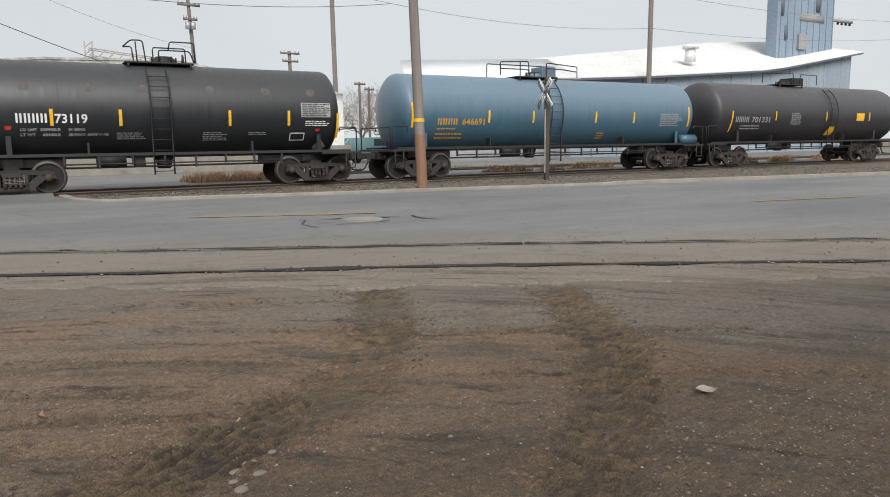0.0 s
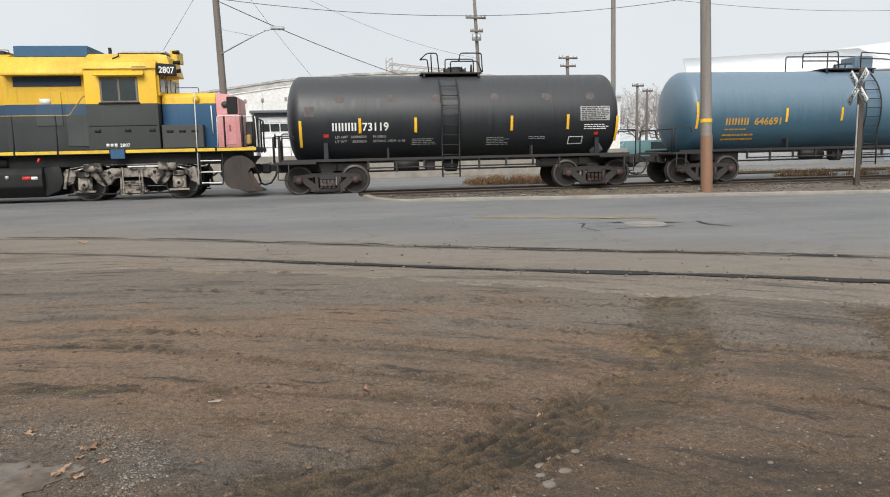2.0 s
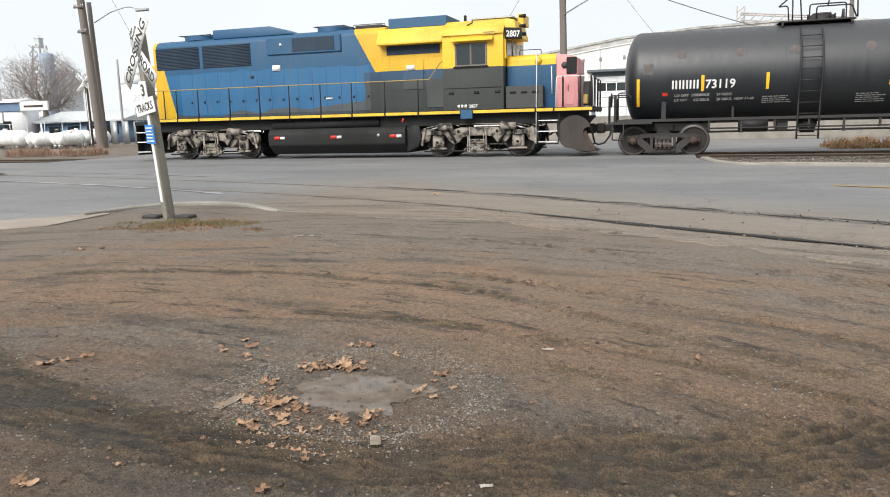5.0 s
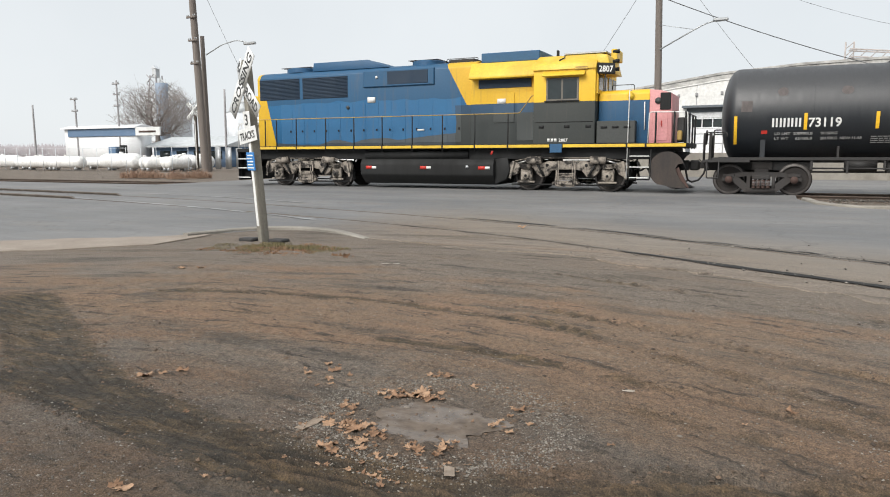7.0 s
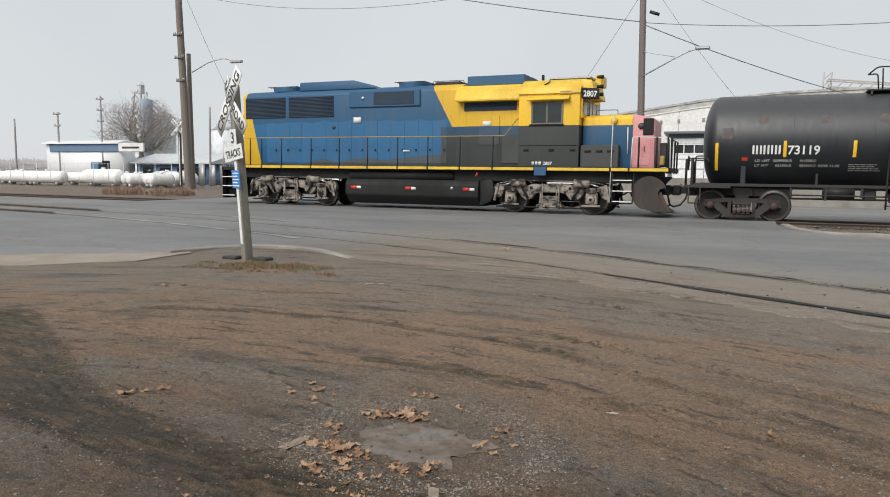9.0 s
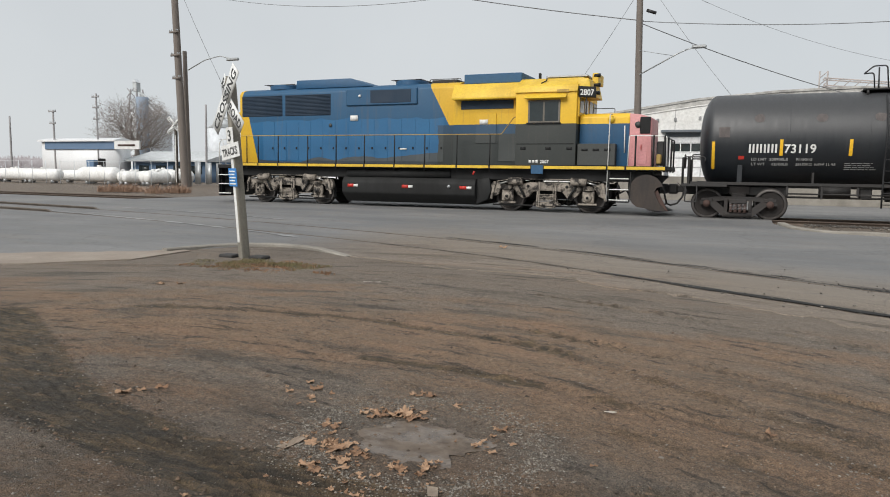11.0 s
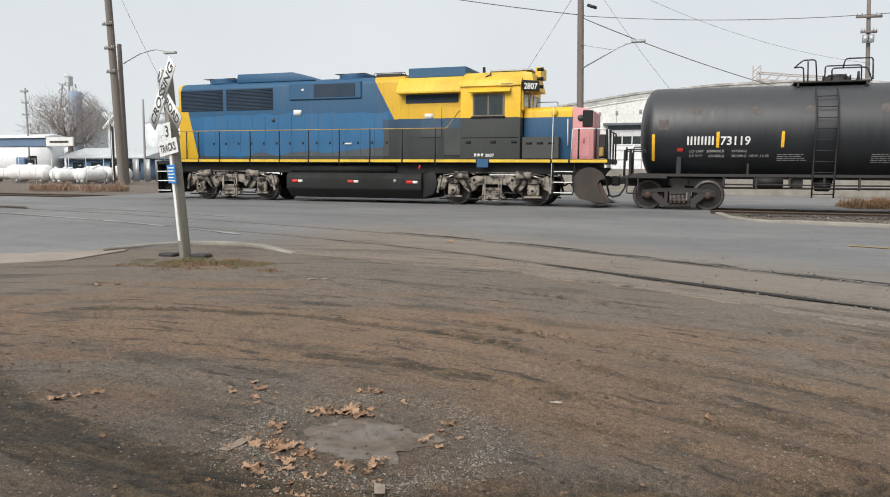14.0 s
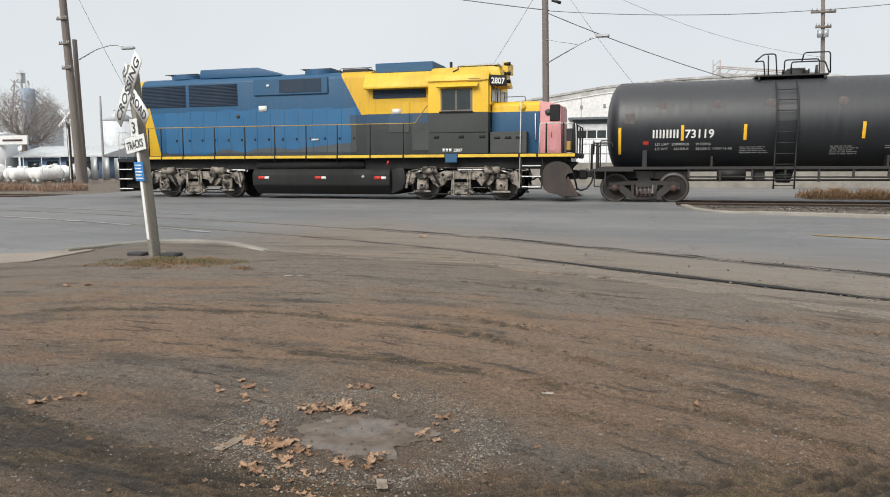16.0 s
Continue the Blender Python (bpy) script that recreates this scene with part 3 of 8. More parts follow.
    near_tone = math_node(nt, "ADD", math_node(nt, "MULTIPLY", gp.outputs[1], 0.1), math_node(nt, "MULTIPLY", math_node(nt, "SUBTRACT", big, 0.5), 0.30))
    c = mixc(nt, 1.0, c, ramp(nt, near_tone, [(0.25, (0.66, 0.65, 0.64)), (0.42, (0.95, 0.95, 0.95)), (0.52, (1.08, 1.08, 1.08))]), "MULTIPLY")
    c = mixc(nt, 1.0, c, ramp(nt, grit, [(0.3, (0.55, 0.55, 0.55)), (0.7, (1.5, 1.5, 1.5))]), "MULTIPLY")
    c = mixc(nt, 1.0, c, ramp(nt, fine_n, [(0.32, (0.60, 0.60, 0.60)), (0.68, (1.40, 1.40, 1.40))]), "MULTIPLY")
    rough = ramp(nt, mid, [(0.35, (0.95, 0.95, 0.95)), (0.7, (0.7, 0.7, 0.7))])
    hgt = math_node(nt, "ADD", math_node(nt, "MULTIPLY", fine_n, 1.3), math_node(nt, "ADD", math_node(nt, "MULTIPLY", lump, 1.5), math_node(nt, "SUBTRACT", stones, score)))
    return c, rough, hgt


def ground_material():
    m, nt, bs = blank("gravel_lot")
    c, rough, hgt = earth_colour(nt)
    nt.links.new(c, bs.inputs["Base Color"])
    nt.links.new(rough, bs.inputs["Roughness"])
    bump(nt, bs, hgt, 0.9, 0.016)
    return m


M["lot"] = ground_material()
me.materials.append(M["lot"])
ground = tagged(new("ground", me), "brown muddy gravel lot with wheel ruts and clay stains", "ground", kind="structure")


def asphalt_material():
    m, nt, bs = blank("asphalt")
    big = tex_noise(nt, 0.28, 6, 0.6, (0.6, 1.5, 1))
    mid = tex_noise(nt, 1.6, 6, 0.65, (0.35, 1.8, 1))
    grit = tex_noise(nt, 70, 3, 0.7)
    c = mixc(nt, ramp(nt, big, [(0.35, (0, 0, 0)), (0.65, (1, 1, 1))]), (0.116, 0.118, 0.121), (0.178, 0.176, 0.174))
    c = mixc(nt, ramp(nt, mid, [(0.5, (0, 0, 0)), (0.72, (0.6, 0.6, 0.6))]), c, (0.21, 0.192, 0.172))
    # mud tracked onto the road beside the lot
    geo = nt.nodes.new("ShaderNodeNewGeometry")
    sx = nt.nodes.new("ShaderNodeSeparateXYZ")
    nt.links.new(geo.outputs["Position"], sx.inputs[0])
    d = math_node(nt, "ADD", sx.outputs[1], math_node(nt, "MULTIPLY", sx.outputs[0], 0.52))
    d = math_node(nt, "ADD", d, math_node(nt, "MULTIPLY", mid, 3.5))
    k = math_node(nt, "MULTIPLY", d, 0.05)
    dust = ramp(nt, k, [(0.56, (0.65, 0.65, 0.65)), (0.74, (0, 0, 0))])
    east = ramp(nt, math_node(nt, "ADD", math_node(nt, "MULTIPLY", sx.outputs[0], 0.05), 0.5), [(0.08, (0, 0, 0)), (0.22, (1, 1, 1))])
    c = mixc(nt, math_node(nt, "MULTIPLY", dust, east), c, (0.19, 0.158, 0.124))
    patch = tex_noise(nt, 0.9, 6, 0.7, (0.6, 1.6, 1), (2, 7, 0))
    earth, _, eh = earth_colour(nt, False)
    k2 = math_node(nt, "ADD", math_node(nt, "MULTIPLY", math_node(nt, "SUBTRACT", d, math_node(nt, "MULTIPLY", mid, 3.5)), 0.05), math_node(nt, "MULTIPLY", patch, 0.16))
    c = mixc(nt, math_node(nt, "MULTIPLY", ramp(nt, k2, [(0.50, (1, 1, 1)), (0.70, (0, 0, 0))]), east), c, mixc(nt, ramp(nt, k2, [(0.50, (0, 0, 0)), (0.60, (0.55, 0.55, 0.55))]), earth, (0.20, 0.165, 0.125)))
    crack = nt.nodes.new("ShaderNodeTexVoronoi")
    crack.feature = "DISTANCE_TO_EDGE"
    crack.inputs["Scale"].default_value = 0.42
    wob = nt.nodes.new("ShaderNodeVectorMath")
    wn2 = nt.nodes.new("ShaderNodeTexNoise")
    wn2.inputs["Scale"].default_value = 1.6
    wn2.inputs["Detail"].default_value = 5
    nt.links.new(geo.outputs["Position"], wn2.inputs["Vector"])
    nt.links.new(geo.outputs["Position"], wob.inputs[0])
    nt.links.new(wn2.outputs["Color"], wob.inputs[1])
    nt.links.new(wob.outputs[0], crack.inputs["Vector"])
    c = mixc(nt, ramp(nt, crack.outputs["Distance"], [(0.003, (0.3, 0.3, 0.3)), (0.010, (0, 0, 0))]), c, (0.045, 0.045, 0.045))
    c = mixc(nt, 1.0, c, ramp(nt, grit, [(0.25, (0.7, 0.7, 0.7)), (0.75, (1.3, 1.3, 1.3))]), "MULTIPLY")
    nt.links.new(c, bs.inputs["Base Color"])
    nt.links.new(ramp(nt, mid, [(0.3, (0.68, 0.68, 0.68)), (0.7, (0.92, 0.92, 0.92))]), bs.inputs["Roughness"])
    bump(nt, bs, grit, 0.35, 0.006)
    return m


M["asphalt"] = asphalt_material()


def strip(xs, near, far, rows, z, bm=None):
    """A sheet between two edges given as functions of x."""
    vs = []
    for x in xs:
        a, b = near(x), far(x)
        for j in range(rows + 1):
            y = a + (b - a) * (j / rows) ** 2.0
            vs.append((x, y, z(x, y)))
    n = rows + 1
    fs = [(i * n + j, (i + 1) * n + j, (i + 1) * n + j + 1, i * n + j + 1) for i in range(len(xs) - 1) for j in range(rows)]
    bm = bm or B()
    bv = [bm.verts.new(v) for v in vs]
    for f in fs:
        bm.faces.new([bv[k] for k in f])
    return bm


def ragged(x):
    e = interp(x, EDGE)
    if -5.9 < x < 14:
        e += 0.30 * noise.noise(Vector((x * 0.9, 0, 5))) + 0.16 * noise.noise(Vector((x * 4, 0, 6))) + 0.10 * noise.noise(Vector((x * 13, 0, 8)))
    return e


def road_far(x):
    return 22.0


def road_z(x, y):
    if y - ragged(x) < 0.01 and x > -9:
        return lift(y) - 0.03
    return lift(y) + 0.010 + 0.006 * noise.noise(Vector((x * 0.5, y * 0.8, 0)))


bm = strip(axis([(-120, -23.6, 4)]), ragged, road_far, 40, road_z)
strip(axis([(-23.6, -6, 0.4), (-6, 0.55, 0.05)]), ragged, lambda x: 46.0, 60, road_z, bm)
strip(axis([(0.55, 14, 0.05), (14, 60, 2)]), ragged, lambda x: max(interp(x, FAR_KERB), interp(x, EDGE) + 0.1), 40, road_z, bm)
road = part("road", bm, M["asphalt"])
tagged(road, "worn grey asphalt road with mud tracked along its edge", "road", kind="structure")


def track_line(pts, off):
    """Points of a smooth line set off sideways."""
    out = []
    n = len(pts)
    for i in range(n):
        a, b = Vector(pts[max(i - 1, 0)]), Vector(pts[min(i + 1, n - 1)])
        d = (b - a).normalized()
        p = Vector(pts[i])
        out.append((p.x - d.y * off, p.y + d.x * off))
    return out


def dense(pts, step=0.5):
    """A line through the points, smoothed and cut into short steps."""
    out = []
    n = len(pts)
    for i in range(n - 1):
        p0, p1, p2, p3 = (Vector(pts[max(min(k, n - 1), 0)]) for k in (i - 1, i, i + 1, i + 2))
        m = max(1, round((p2 - p1).length / step))
        for k in range(m):
            t = k / m
            out.append(tuple(0.5 * ((2 * p1) + (p2 - p0) * t + (2 * p0 - 5 * p1 + 4 * p2 - p3) * t * t + (3 * p1 - p0 - 3 * p2 + p3) * t ** 3)))
    return out + [tuple(pts[-1])]


def ribbon(bm, line, half, z, jitter=0.0, seed=0):
    prev = None
    for i, (x, y) in enumerate(line):
        a, b = Vector(line[max(i - 1, 0)]), Vector(line[min(i + 1, len(line) - 1)])
        d = (b - a).normalized()
        hf = half(x) if callable(half) else half
        k = 1 + jitter * noise.noise(Vector((x * 1.7, y * 1.7, seed))) * 2
        o = jitter * 0.05 * noise.noise(Vector((x * 4, y * 4, seed + 3)))
        l = bm.verts.new((x - d.y * (hf * k + o), y + d.x * (hf * k + o), lift(y) + z))
        r = bm.verts.new((x + d.y * (hf * k - o), y - d.x * (hf * k - o), lift(y) + z))
        if prev:
            bm.faces.new((prev[0], prev[1], r, l))
        prev = (l, r)
    return bm


def rail_bar(bm, line, z_top, h=0.15, w=0.036):
    """A rail along a line: head, web and foot in one section."""
    prof = [(-w, 0), (w, 0), (w, -0.035), (0.012, -0.05), (0.012, -h + 0.02), (0.07, -h), (-0.07, -h), (-0.012, -h + 0.02), (-0.012, -0.05), (-w, -0.035)]
    prev = None
    for i, (x, y) in enumerate(line):
        a, b = Vector(line[max(i - 1, 0)]), Vector(line[min(i + 1, len(line) - 1)])
        d = (b - a).normalized()
        zt = z_top(x, y)
        ring = [bm.verts.new((x - d.y * o, y + d.x * o, zt + dz)) for o, dz in prof]
        if prev:
            for k in range(len(prof)):
                j = (k + 1) % len(prof)
                bm.faces.new((prev[k], prev[j], ring[j], ring[k]))
        prev = ring
    return bm


# branch track sunk in the road
M["gap_dark"] = weathered("gap_dark", (0.006, 0.0055, 0.005), (0.02, 0.017, 0.014), 0.9, 0, 0.6)
BRANCH = dense([(14, 2.2), (9.2, 4.75), (7.0, 6.03), (4.6, 7.43), (2.1, 8.65), (-0.26, 9.91), (-3.4, 11.5), (-6.8, 12.7), (-9.8, 13.5), (-15, 14.7), (-21, 15.6), (-32, 16.4), (-60, 16.6)], 0.25)
branch = thing("branch_track", (0, 9.5, 0), "old branch rails sunk in cracked asphalt", "rail track", kind="structure")
for s in (-0.75, 0.75):
    line = track_line(BRANCH, s)
    part("rail", rail_bar(B(), line, lambda x, y: lift(y) + 0.018 + (0.07 if x < -19 else 0)), M["rail_shiny"], branch)
    gap = [p for p in track_line(BRANCH, s + 0.075 if s > 0 else s - 0.06) if p[0] > -6.5]
    part("flangeway", ribbon(B(), gap, (lambda x: interp(x, [(-6.5, 0.008), (-2.5, 0.022), (0.5, 0.062), (3, 0.07)]) * (1.0 if s > 0 else 0.7)), 0.021, 0.75, s), M["gap_dark"], branch, "dark broken gap beside the rail", True)
for s, w in ((-0.98, 0.022),):
    ln = [p for p in track_line(BRANCH, s) if -6 < p[0] < 12]
    part("crack", ribbon(B(), ln, w, 0.019, 1.3, s + 9), M["frame_black"], branch, "", True)

# main track: flush rails in the crossing, then ties on ballast
main = thing("main_track", (10, TY, 0), "rusty main line rails on buried timber ties", "rail track", kind="structure")
for yy in (TY - 0.7525, TY + 0.7525):
    part("rail", rail_bar(B(), [(x, yy) for x in range(-120, 131, 2)], lambda x, y: RZ), M["rail_steel"], main)
bm_tie = B()
box(bm_tie, -0.11, 0.11, -1.28, 1.28, -0.16, -0.015, 0.012)
tie_me = bpy.data.meshes.new("tie")
bm_tie.to_mesh(tie_me)
bm_tie.free()
tie_me.materials.append(M["tie_wood"])
for i in range(90):
    t = new("tie", tie_me)
    t.parent = main
    t.location = (1.6 + i * 0.54 - 10 + random.uniform(-0.04, 0.04), random.uniform(-0.05, 0.05), RZ - 0.085 + random.uniform(-0.01, 0.01))
    t.rotation_euler = (0, 0, radians(random.uniform(-2, 2)))
for i in range(50):
    t = new("tie", tie_me)
    t.parent = main
    t.location = (-25 - i * 0.54 - 10, random.uniform(-0.05, 0.05), RZ - 0.085)
siding = thing("siding_track", (30, 31.5, 0), "rusty siding rails in dry grass", "rail track", kind="structure")
for yy in (31.0, 32.44):
    part("rail", rail_bar(B(), [(x, yy) for x in range(8, 110, 6)], lambda x, y: 0.13), M["rail_steel"], siding)


yard = part("yard", strip(axis([(0.6, 16.4, 1.0), (16.4, 90, 4.0)]), lambda x: 26.4, lambda x: 39.5 if x < 16.5 else 49.0, 8, lambda x, y: 0.045), M["asphalt"])
tagged(yard, "grey paved yard behind the railway", "yard", kind="structure")


# ---------- kerbs ----------
def kerb(name, line, w, h, label, material):
    th = thing(name, (line[0][0], line[0][1], 0), label, "kerb", kind="structure")
    seglen = 9
    for a in range(0, len(line) - 1, seglen):
        pts = line[a:a + seglen + 1]
        bm = B()
        prev = None
        for i, (x, y) in enumerate(pts):
            p, q = Vector(line[max(a + i - 1, 0)]), Vector(line[min(a + i + 1, len(line) - 1)])
            d = (q - p).normalized()
            n = Vector((-d.y, d.x))
            zg = lift(y)
            hh = h(x, y) + 0.008 * noise.noise(Vector((x * 3, y * 3, 0)))
            sec = [(-w / 2, -0.1), (-w / 2 + 0.012, hh - 0.02), (-w / 2 + 0.03, hh), (w / 2 - 0.02, hh), (w / 2, hh - 0.02), (w / 2, -0.1)]
            ring = [bm.verts.new((x + n.x * o, y + n.y * o, zg + z)) for o, z in sec]
            if prev:
                for k in range(5):
                    bm.faces.new((prev[k], prev[k + 1], ring[k + 1], ring[k]))
            else:
                bm.faces.new(ring)
            prev = ring
        bm.faces.new(prev[::-1])
        bmesh.ops.recalc_face_normals(bm, faces=bm.faces)
        part("kerb_stone", bm, material, th)
    return th


far_line = dense([(0.75, 21.3), (0.95, 19.9), (1.5, 18.9), (2.4, 18.5), (5.6, 17.75), (10, 17.0), (16, 15.95), (27, 14.3), (45, 11.7)], 0.4)
kerb("far_kerb", far_line, 0.22, lambda x, y: 0.06 if x < 2 else (0.09 if x < 15 else 0.12), "pale chipped concrete kerb beside the railway", M["concrete"])
near_line = dense([(-8.95, 8.9), (-8.75, 9.75), (-8.3, 10.32), (-7.6, 10.52), (-6.8, 10.3), (-5.95, 9.85)], 0.35)
kerb("island_kerb", near_line[::-1], 0.15, lambda x, y: interp(x, [(-6.9, 0.06), (-6.0, 0.012)]), "low worn concrete kerb round the sign's island", M["concrete"])
gut = dense([(-15.5, 2.9), (-12.4, 5.2), (-9.95, 7.30), (-9.1, 8.15), (-8.8, 9.2)], 0.3)
gut_bm = ribbon(B(), gut, lambda x: interp(x, [(-10, 0.72), (-9.1, 0.55), (-8.8, 0.16)]), 0.018, 0.10, 2)
bmesh.ops.recalc_face_normals(gut_bm, faces=gut_bm.faces)
bmesh.ops.solidify(gut_bm, geom=gut_bm.faces[:], thickness=0.06)
part("gutter", gut_bm, M["concrete_tan"])
tagged(bpy.data.objects["gutter"], "tan concrete gutter along the side street", "gutter", kind="structure")
for a, b in (((2.64, 13.9), (5.9, 12.68)), ((13.9, 10.16), (17.1, 9.5)), ((22, 8.1), (26, 7.3))):
    ln = [(a[0] + (b[0] - a[0]) * i / 24, a[1] + (b[1] - a[1]) * i / 24) for i in range(25)]
    tagged(part("lane_line", ribbon(B(), ln, 0.055, 0.020, 0.8, a[0]), M["yellow_dull"]), "worn yellow centre line on the asphalt", "road marking", kind="structure")
for ln in (dense([(-21, 15.2), (-15, 14.0), (-11, 12.9), (-8.5, 12.0)], 0.5), dense([(-19, 17.2), (-15, 16.6), (-11.5, 15.7)], 0.5)):
    tagged(part("stop_line", ribbon(B(), ln, 0.05, 0.020, 0.8, 4), M["grey_dec"]), "faded white line on the asphalt", "road marking", kind="structure")


def manhole():
    th = thing("manhole", (5.27, 11.82, lift(11.8)), "round steel manhole cover in a cracked collar", "manhole")
    z = lift(11.8) + 0.018
    bm = lathe(B(), [(0, 0), (0, 0.30), (0.006, 0.31), (0.006, 0.36), (-0.02, 0.37)], 40, Matrix.Translation((5.27, 11.82, z)) @ Matrix.Rotation(-math.pi / 2, 4, "Y"))
    part("cover", bm, M["concrete"], th)
    for k, (ln, w) in enumerate((([(4.2, 12.25), (4.7, 12.15), (5.0, 12.2)], 0.06), ([(5.6, 11.95), (6.0, 11.85), (6.35, 11.9)], 0.07), ([(4.55, 11.35), (5.1, 11.3), (5.6, 11.35)], 0.04), ([(6.3, 11.95), (6.25, 11.5), (6.45, 11.0)], 0.03), ([(4.3, 12.2), (4.1, 11.6), (4.2, 11.1)], 0.025))):
        part("patch", ribbon(B(), dense(ln, 0.08), w * 0.45, 0.020, 1.2, k), M["frame_black"], th, "dark tar patch", True)


manhole()


# ---------- railway vehicles ----------
def wheelset(parent, x, r, rim=True):
    for s in (-1, 1):
        y = TY + s * 0.75
        m = Matrix.Translation((x, y, RZ + r)) @ Matrix.Rotation(math.pi / 2 * s, 4, "Z")
        # local x runs outwards
        prof = [(-0.06, 0.0), (-0.06, r + 0.025), (-0.03, r + 0.025), (-0.02, r), (0.07, r - 0.006), (0.07, r - 0.075), (0.035, r - 0.09), (0.025, 0.2), (0.07, 0.14), (0.07, 0.0)]
        wh = part("wheel", lathe(B(), prof, 40, m), M["wheel"], parent)
        part("rim", lathe(B(), [(0.071, r - 0.07), (0.075, r - 0.065), (0.075, r - 0.012), (0.071, r - 0.006)], 40, m), M["wheel_rim"], wh, "bare worn steel rim")
    part("axle", rod(B(), (x, TY - 0.95, RZ + r), (x, TY + 0.95, RZ + r), 0.08, seg=12), M["wheel"], parent)


def freight_truck(parent, xc, wb=1.778, r=0.457, col="side_frame", body=False):
    """A cast three-piece freight bogie."""
    h = wb / 2
    z0 = RZ
    for x in (xc - h, xc + h):
        wheelset(parent, x, r)
    chord = [(-h - 0.20, 0.42), (-h - 0.17, 0.60), (-0.5, 0.68), (0.5, 0.68), (h + 0.17, 0.60), (h + 0.20, 0.42), (h + 0.06, 0.42), (h + 0.02, 0.50), (0.42, 0.555), (-0.42, 0.555), (-h - 0.02, 0.50), (-h - 0.06, 0.42)]
    leg = [(h - 0.02, 0.52), (h - 0.24, 0.55), (0.30, 0.26), (0.30, 0.08), (0.42, 0.08), (h - 0.10, 0.40)]
    for s in (-1, 1):
        y = TY + s * 0.99
        bm = prism(B(), [(xc + x, z0 + z) for x, z in chord], y - 0.075, y + 0.075)
        for a in (-1, 1):
            prism(bm, [(xc + a * x, z0 + z) for x, z in leg], y - 0.07, y + 0.07)
            box(bm, xc + a * 0.34 - 0.05, xc + a * 0.34 + 0.05, y - 0.072, y + 0.072, z0 + 0.08, z0 + 0.62)
        box(bm, xc - 0.4, xc + 0.4, y - 0.073, y + 0.073, z0 + 0.07, z0 + 0.20)
        fr = part("side_frame", bm, M[col], parent)
        yo = y + s * 0.078
        for k in range(4):
            bm = B()
            x = xc - 0.195 + k * 0.13
            for q in range(6):
                z = z0 + 0.21 + q * 0.042
                rod(bm, (x, yo - 0.01 + s * 0.02, z), (x, yo - 0.01 + s * 0.02, z + 0.028), 0.052, seg=10)
            part("spring", bm, M["red_oxide"], fr)
        part("bolster", box(B(), xc - 0.25, xc + 0.25, yo - 0.06, yo + 0.05, z0 + 0.47, z0 + 0.60, 0.02), M[col], fr)
        for a in (-1, 1):
            part("bearing_cap", rod(B(), (xc + a * h, y, z0 + r), (xc + a * h, y + s * 0.17, z0 + r), 0.115, 0.10, 12), M["red_oxide"], fr)
            part("adapter", box(B(), xc + a * h - 0.17, xc + a * h + 0.17, y - 0.09, y + 0.09, z0 + 0.52, z0 + 0.62, 0.015), M[col], fr)
    part("cross_bolster", box(B(), xc - 0.2, xc + 0.2, TY - 0.95, TY + 0.95, z0 + 0.5, z0 + 0.78, 0.02), M[col], parent)


def coupler(parent, x, d):
    """A knuckle coupler that points towards +x or -x, with its air hose."""
    z = RZ + 0.86
    part("coupler", box(box(B(), min(x - d * 0.75, x - d * 0.1), max(x - d * 0.75, x - d * 0.1), TY - 0.09, TY + 0.09, z - 0.1, z + 0.1, 0.02), min(x - d * 0.14, x + d * 0.16), max(x - d * 0.14, x + d * 0.16), TY - 0.2, TY + 0.17, z - 0.16, z + 0.16, 0.05), M["frame_black"], parent)
    pts = [(x - d * 0.35, TY - 0.3, z - 0.05), (x - d * 0.3, TY - 0.34, z - 0.25), (x - d * 0.15, TY - 0.36, z - 0.46), (x + d * 0.05, TY - 0.36, z - 0.52), (x + d * 0.18, TY - 0.34, z - 0.46)]
    part("air_hose", pipe(B(), [Vector(p) for p in pts], 0.03), M["frame_black"], parent)
    part("cut_lever", pipe(B(), rounded([(x - d * 0.5, TY - 1.4, z + 0.02), (x - d * 0.5, TY - 1.4, z - 0.12), (x - d * 0.45, TY - 0.2, z - 0.1), (x - d * 0.1, TY, z + 0.2)]), 0.014), M["frame_black"], parent)


class Tank:
    def __init__(self, r, zc):
        self.r, self.zc = r, zc

    def y(self, z, out=0.008):
        r = self.r + out
        return TY - math.sqrt(max(r * r - (z - self.zc) ** 2, 0.0))

    def patch(self, x0, x1, z0, z1, out=0.007):
        """A thin painted patch that follows the shell."""
        bm = B()
        n = max(1, int((z1 - z0) / 0.06))
        prev = None
        for i in range(n + 1):
            z = z0 + (z1 - z0) * i / n
            cur = [bm.verts.new((x, self.y(z, out), z)) for x in (x0, x1)]
            if prev:
                bm.faces.new((prev[0], prev[1], cur[1], cur[0]))
            prev = cur
        return bm

    def word(self, text, x, z, size, width):
        bm = letters(text, size, width)
        for v in bm.verts:
            zz = z + v.co.y
            v.co = Vector((x + v.co.x, self.y(zz, 0.010), zz))
        return bm


def mark_blocks(tank, x, z, size, width, n):
    """The owner's marks as plain upright bars, two to a letter."""
    bm = B()
    step = width / n
    for i in range(n):
        for a, w in ((0.0, 0.26), (0.48, 0.26)):
            sub = tank.patch(x + (i + a) * step, x + (i + a + w) * step, z, z + size, out=0.010)
            me_t = bpy.data.meshes.new("tmp")
            sub.to_mesh(me_t)
            sub.free()
            bm.from_mesh(me_t)
            bpy.data.meshes.remove(me_t)
    return bm


